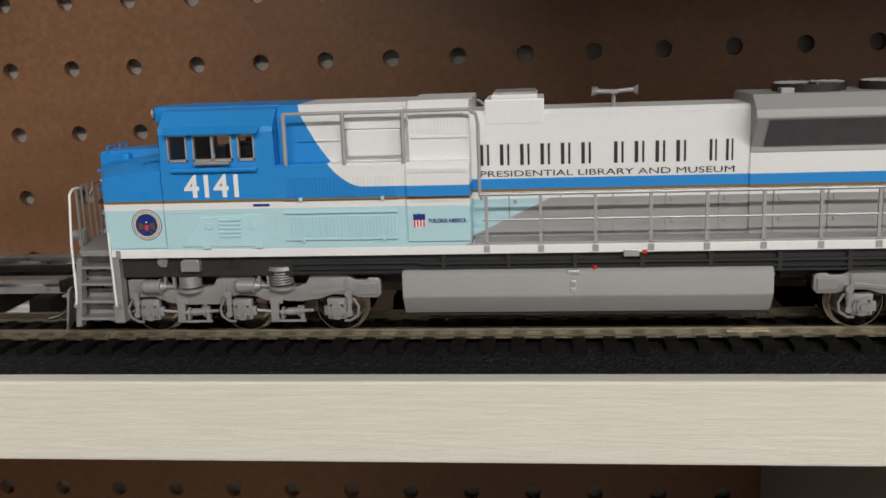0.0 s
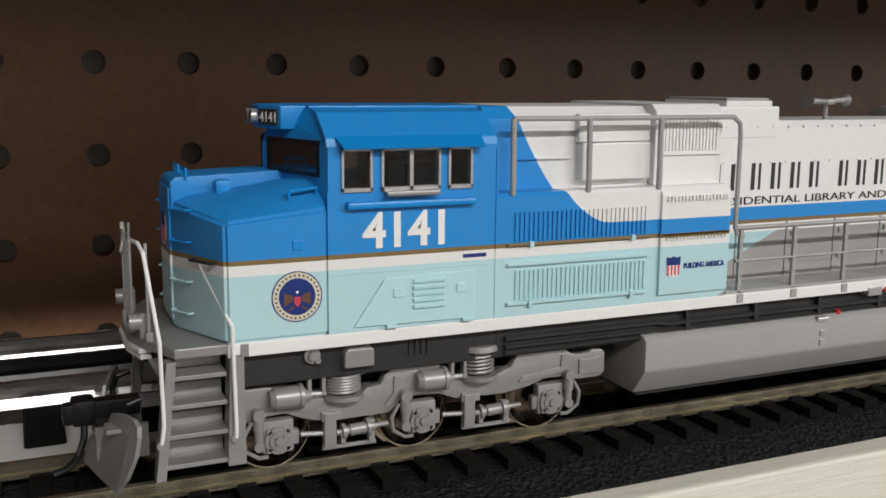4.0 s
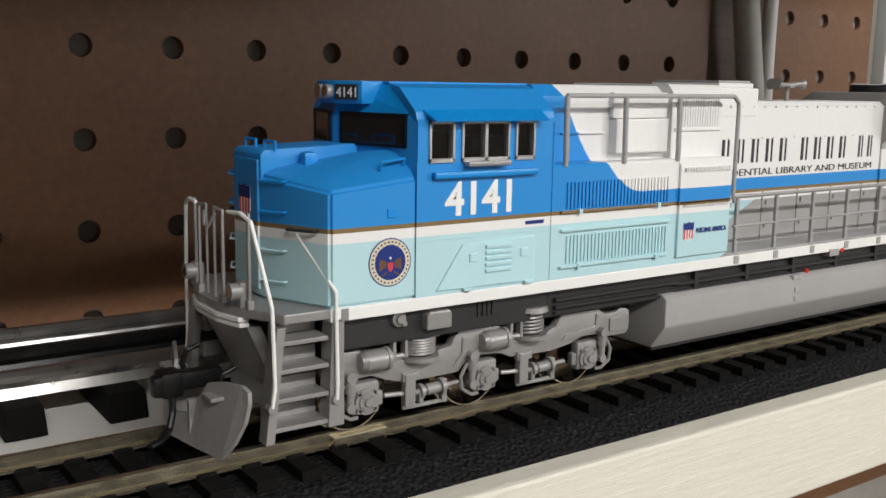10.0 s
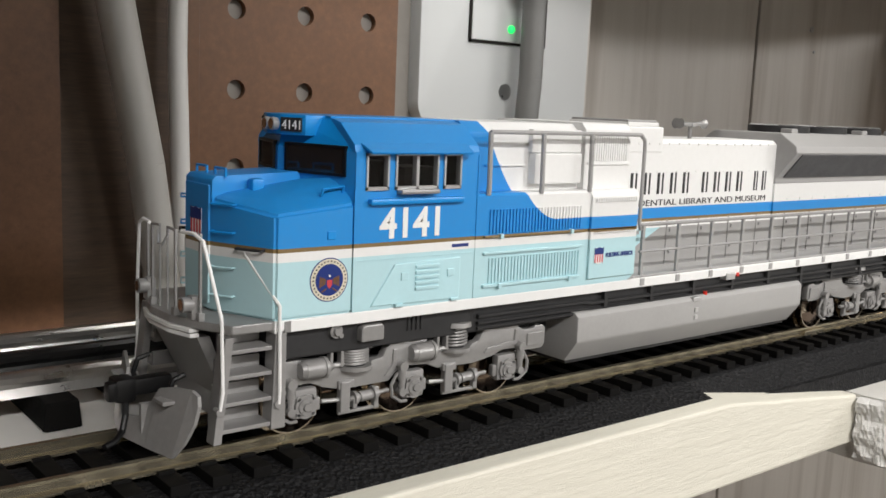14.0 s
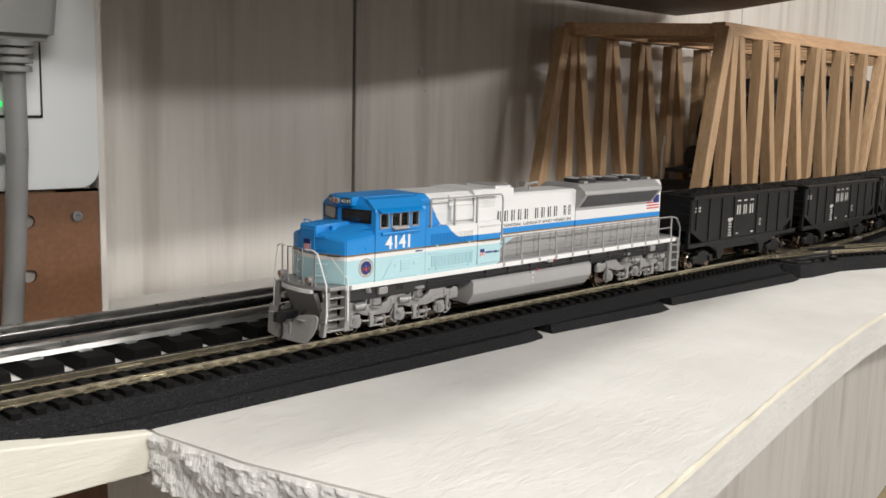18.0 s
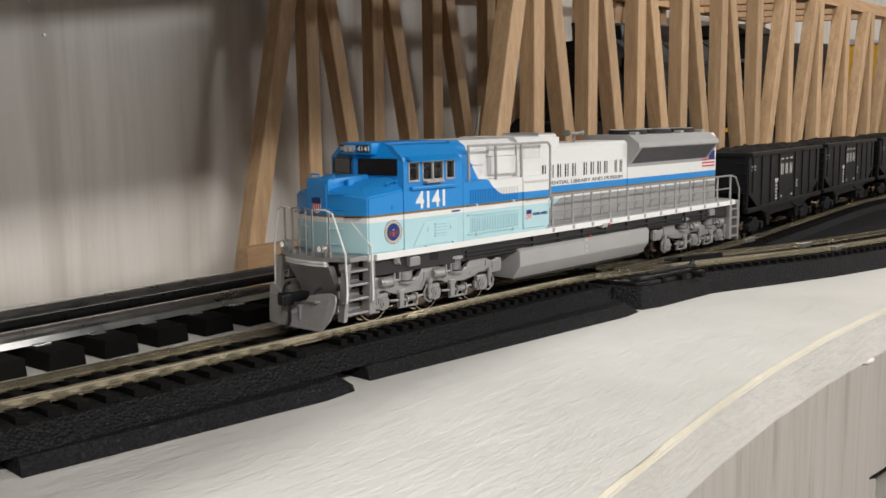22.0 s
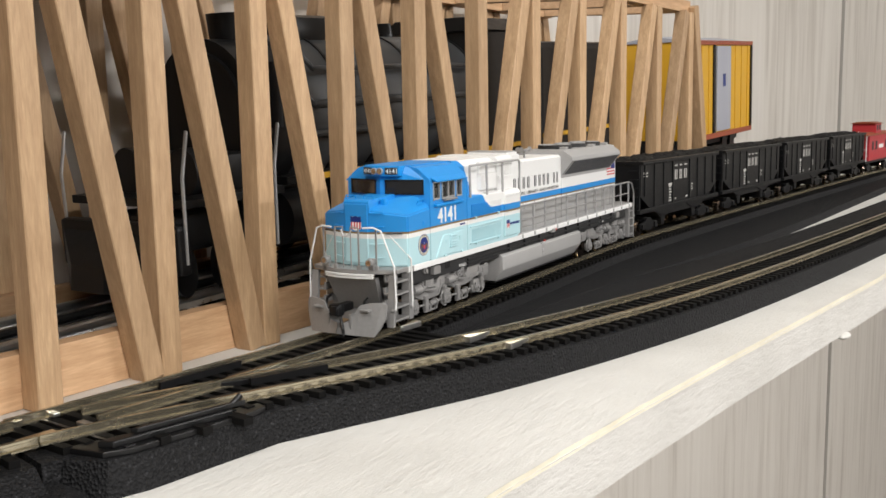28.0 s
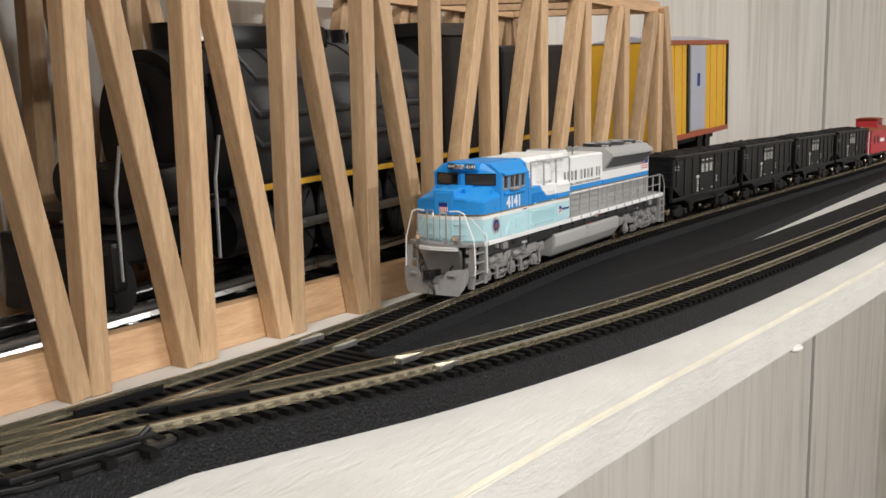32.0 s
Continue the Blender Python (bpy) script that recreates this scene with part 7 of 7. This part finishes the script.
def lower_level():
    g = tagged(new("lower_table"), "low scenic shelf with brown and olive ground cover", "table", kind="structure")
    part("top", made(prism, [(1287, -168), (1321, -162), (1383, -151), (1456, -138), (1530, -128), (1550, -154), (1472, -212), (1287, -212)], "z", -75, -60, 1), M["earth"], g)
    for x, y in ((1306, -186), (1511, -154)):
        part("leg", made(box, x - 9, x + 9, y - 9, y + 9, -979.5, -75.2, 1), M["overhead"], g)

    def local(x, y):
        return Vector((x * MM, y * MM, -0.0599))
    h = thing("model_house", "tiny white model house with a black gabled roof", "model house")
    h.location = local(1485, -140)
    h.rotation_euler = (0, 0, radians(-25))
    part("wall", made(prism, [(-6, 0), (6, 0), (6, 7.8), (0, 13.2), (-6, 7.8)], "x", -10, 10, 0.2), M["decal_white"], h, "white walls")
    for s in (-1, 1):
        part("roof_slope", made(loft, [(-11, 0, 14.2), (-11, s * 7.6, 7.4), (-11, s * 7.6, 6.6), (-11, 0, 13.3)], [(11, 0, 14.2), (11, s * 7.6, 7.4), (11, s * 7.6, 6.6), (11, 0, 13.3)]), M["black"], h, "black roof slope")
    for x in (-6, 0, 6):
        part("window", made(box, x - 1.5, x + 1.5, -6.25, -5.9, 2.6, 6.2, 0.1), M["darkframe"], h)
    part("chimney", made(box, 4, 6.5, -1.2, 1.2, 10.5, 17, 0.2), M["decal_white"], h)
    for x, y, mat, nm in ((1429, -170, "green", "green model box car on the low shelf"), (1395, -172, "rust", "dark red model box car on the low shelf"), (1359, -178, "grey", "grey model box car on the low shelf")):
        c = thing("model_box_car", nm, "box car", "box cars on the low shelf")
        c.location = local(x, y)
        c.rotation_euler = (0, 0, radians(8))
        part("body", made(box, -16.5, 16.5, -4.5, 4.5, 2.2, 11.7, 0.3), M[mat], c)
        part("roof", made(prism, [(-4.8, 11.7), (0, 12.7), (4.8, 11.7)], "x", -17, 17, 0.1), M["cargrey"], c, "grey roof")
        part("underframe", made(box, -14.5, 14.5, -3, 3, 0, 2.2, 0.2), M["black"], c)
    rng = random.Random(8)
    for x, y, hh in ((1506, -143, 13), (1514, -148, 10), (1518, -139, 8)):
        t = thing("model_tree", "small dark green model tree", "model tree", "model trees on the low shelf")
        t.location = local(x, y)
        part("trunk", made(rod, (0, 0, 0), (0, 0, hh * 0.5), 1.1, 8, 0.5), M["overhead"], t)
        bm = bmesh.new()
        for k in range(60):
            z = hh * (0.25 + 0.75 * rng.random())
            r = (1.08 * hh - z) * 0.34 * math.sqrt(rng.random())
            a = rng.uniform(0, math.tau)
            bmesh.ops.create_icosphere(bm, subdivisions=1, radius=rng.uniform(0.035, 0.08) * hh * MM, matrix=Matrix.Translation(Vector((r * math.cos(a), r * math.sin(a), z)) * MM))
        tagged(part("crown", bm, M["scenery"], t), kind="stuff")


wall_fittings()
bar_clamp()
lower_level()

# ---- movement ----
ADVANCE = [
    (0, 0.0632),
    (0.5, 0.0901),
    (1, 0.1176),
    (1.5, 0.1453),
    (2, 0.1668),
    (2.5, 0.1902),
    (4.5, 0.2959),
    (5, 0.3236),
    (5.5, 0.3539),
    (6, 0.3824),
    (6.5, 0.4081),
    (7, 0.4370),
    (7.5, 0.4683),
    (8, 0.4973),
    (8.5, 0.5266),
    (9, 0.5542),
    (9.5, 0.5825),
    (10, 0.6157),
    (10.5, 0.6446),
    (11, 0.6740),
    (11.5, 0.7012),
    (12, 0.7313),
    (12.5, 0.7633),
    (13, 0.7966),
    (13.5, 0.8281),
    (14, 0.8583),
    (14.5, 0.8888),
    (15, 0.9225),
    (15.5, 0.9529),
    (17.5, 1.0881),
    (18, 1.1176),
    (18.5, 1.1457),
    (19, 1.1758),
    (19.5, 1.2074),
    (20, 1.2382),
    (20.5, 1.2660),
    (21, 1.2922),
    (21.5, 1.3193),
    (22, 1.3498),
    (22.5, 1.3833),
    (23, 1.4137),
    (23.5, 1.4421),
    (24, 1.4699),
    (24.5, 1.4966),
    (25, 1.5192),
    (25.5, 1.5388),
    (26, 1.5552),
    (26.5, 1.5703),
    (28.5, 1.6242),
    (29, 1.6420),
    (29.5, 1.6560),
    (30, 1.6703),
    (30.5, 1.6878),
    (31, 1.7039),
    (31.5, 1.7151),
    (32, 1.7204),
]


def advance(t):
    """Place of the locomotive's front end along the line at t seconds, smoothly through the known places."""
    ts, xs = [a for a, _ in ADVANCE], [b for _, b in ADVANCE]
    k = max(0, min(len(ts) - 2, sum(1 for a in ts if a <= t) - 1))
    def slope(i):
        a, b = max(0, i - 1), min(len(ts) - 1, i + 1)
        return (xs[b] - xs[a]) / (ts[b] - ts[a])
    d = ts[k + 1] - ts[k]
    u = (t - ts[k]) / d
    h00, h10, h01, h11 = 2 * u ** 3 - 3 * u * u + 1, u ** 3 - 2 * u * u + u, -2 * u ** 3 + 3 * u * u, u ** 3 - u * u
    return h00 * xs[k] + h10 * d * slope(k) + h01 * xs[k + 1] + h11 * d * slope(k + 1)


def motions():
    times = [k * 0.5 for k in range(65)]
    walk(loco, [(t, on_track(advance(t), FRONT_TRUCK, TRUCK_SPAN)) for t in times])
    back = 0.266
    for ob in hoppers:
        off = back
        walk(ob, [(t, on_track(advance(t) + off, 0.022, 0.089)) for t in times])
        back += HOP * MM + 0.006
    off2 = back
    walk(red_caboose, [(t, on_track(advance(t) + off2, 0.024, 0.076)) for t in times])
    start = advance(0)
    fine = [k * 0.1 for k in range(321)]
    small = [c for ob in hoppers + [red_caboose] for c in ob.children_recursive if c.name.startswith("wheelset")]
    for w, r in [(w, 0.0062) for w in loco_wheels] + [(w, 0.005) for w in small]:
        p = w.location.copy()
        walk(w, [(t, Matrix.Translation(p) @ Matrix.Rotation((advance(t) - start) / r, 4, "Y")) for t in fine])


motions()
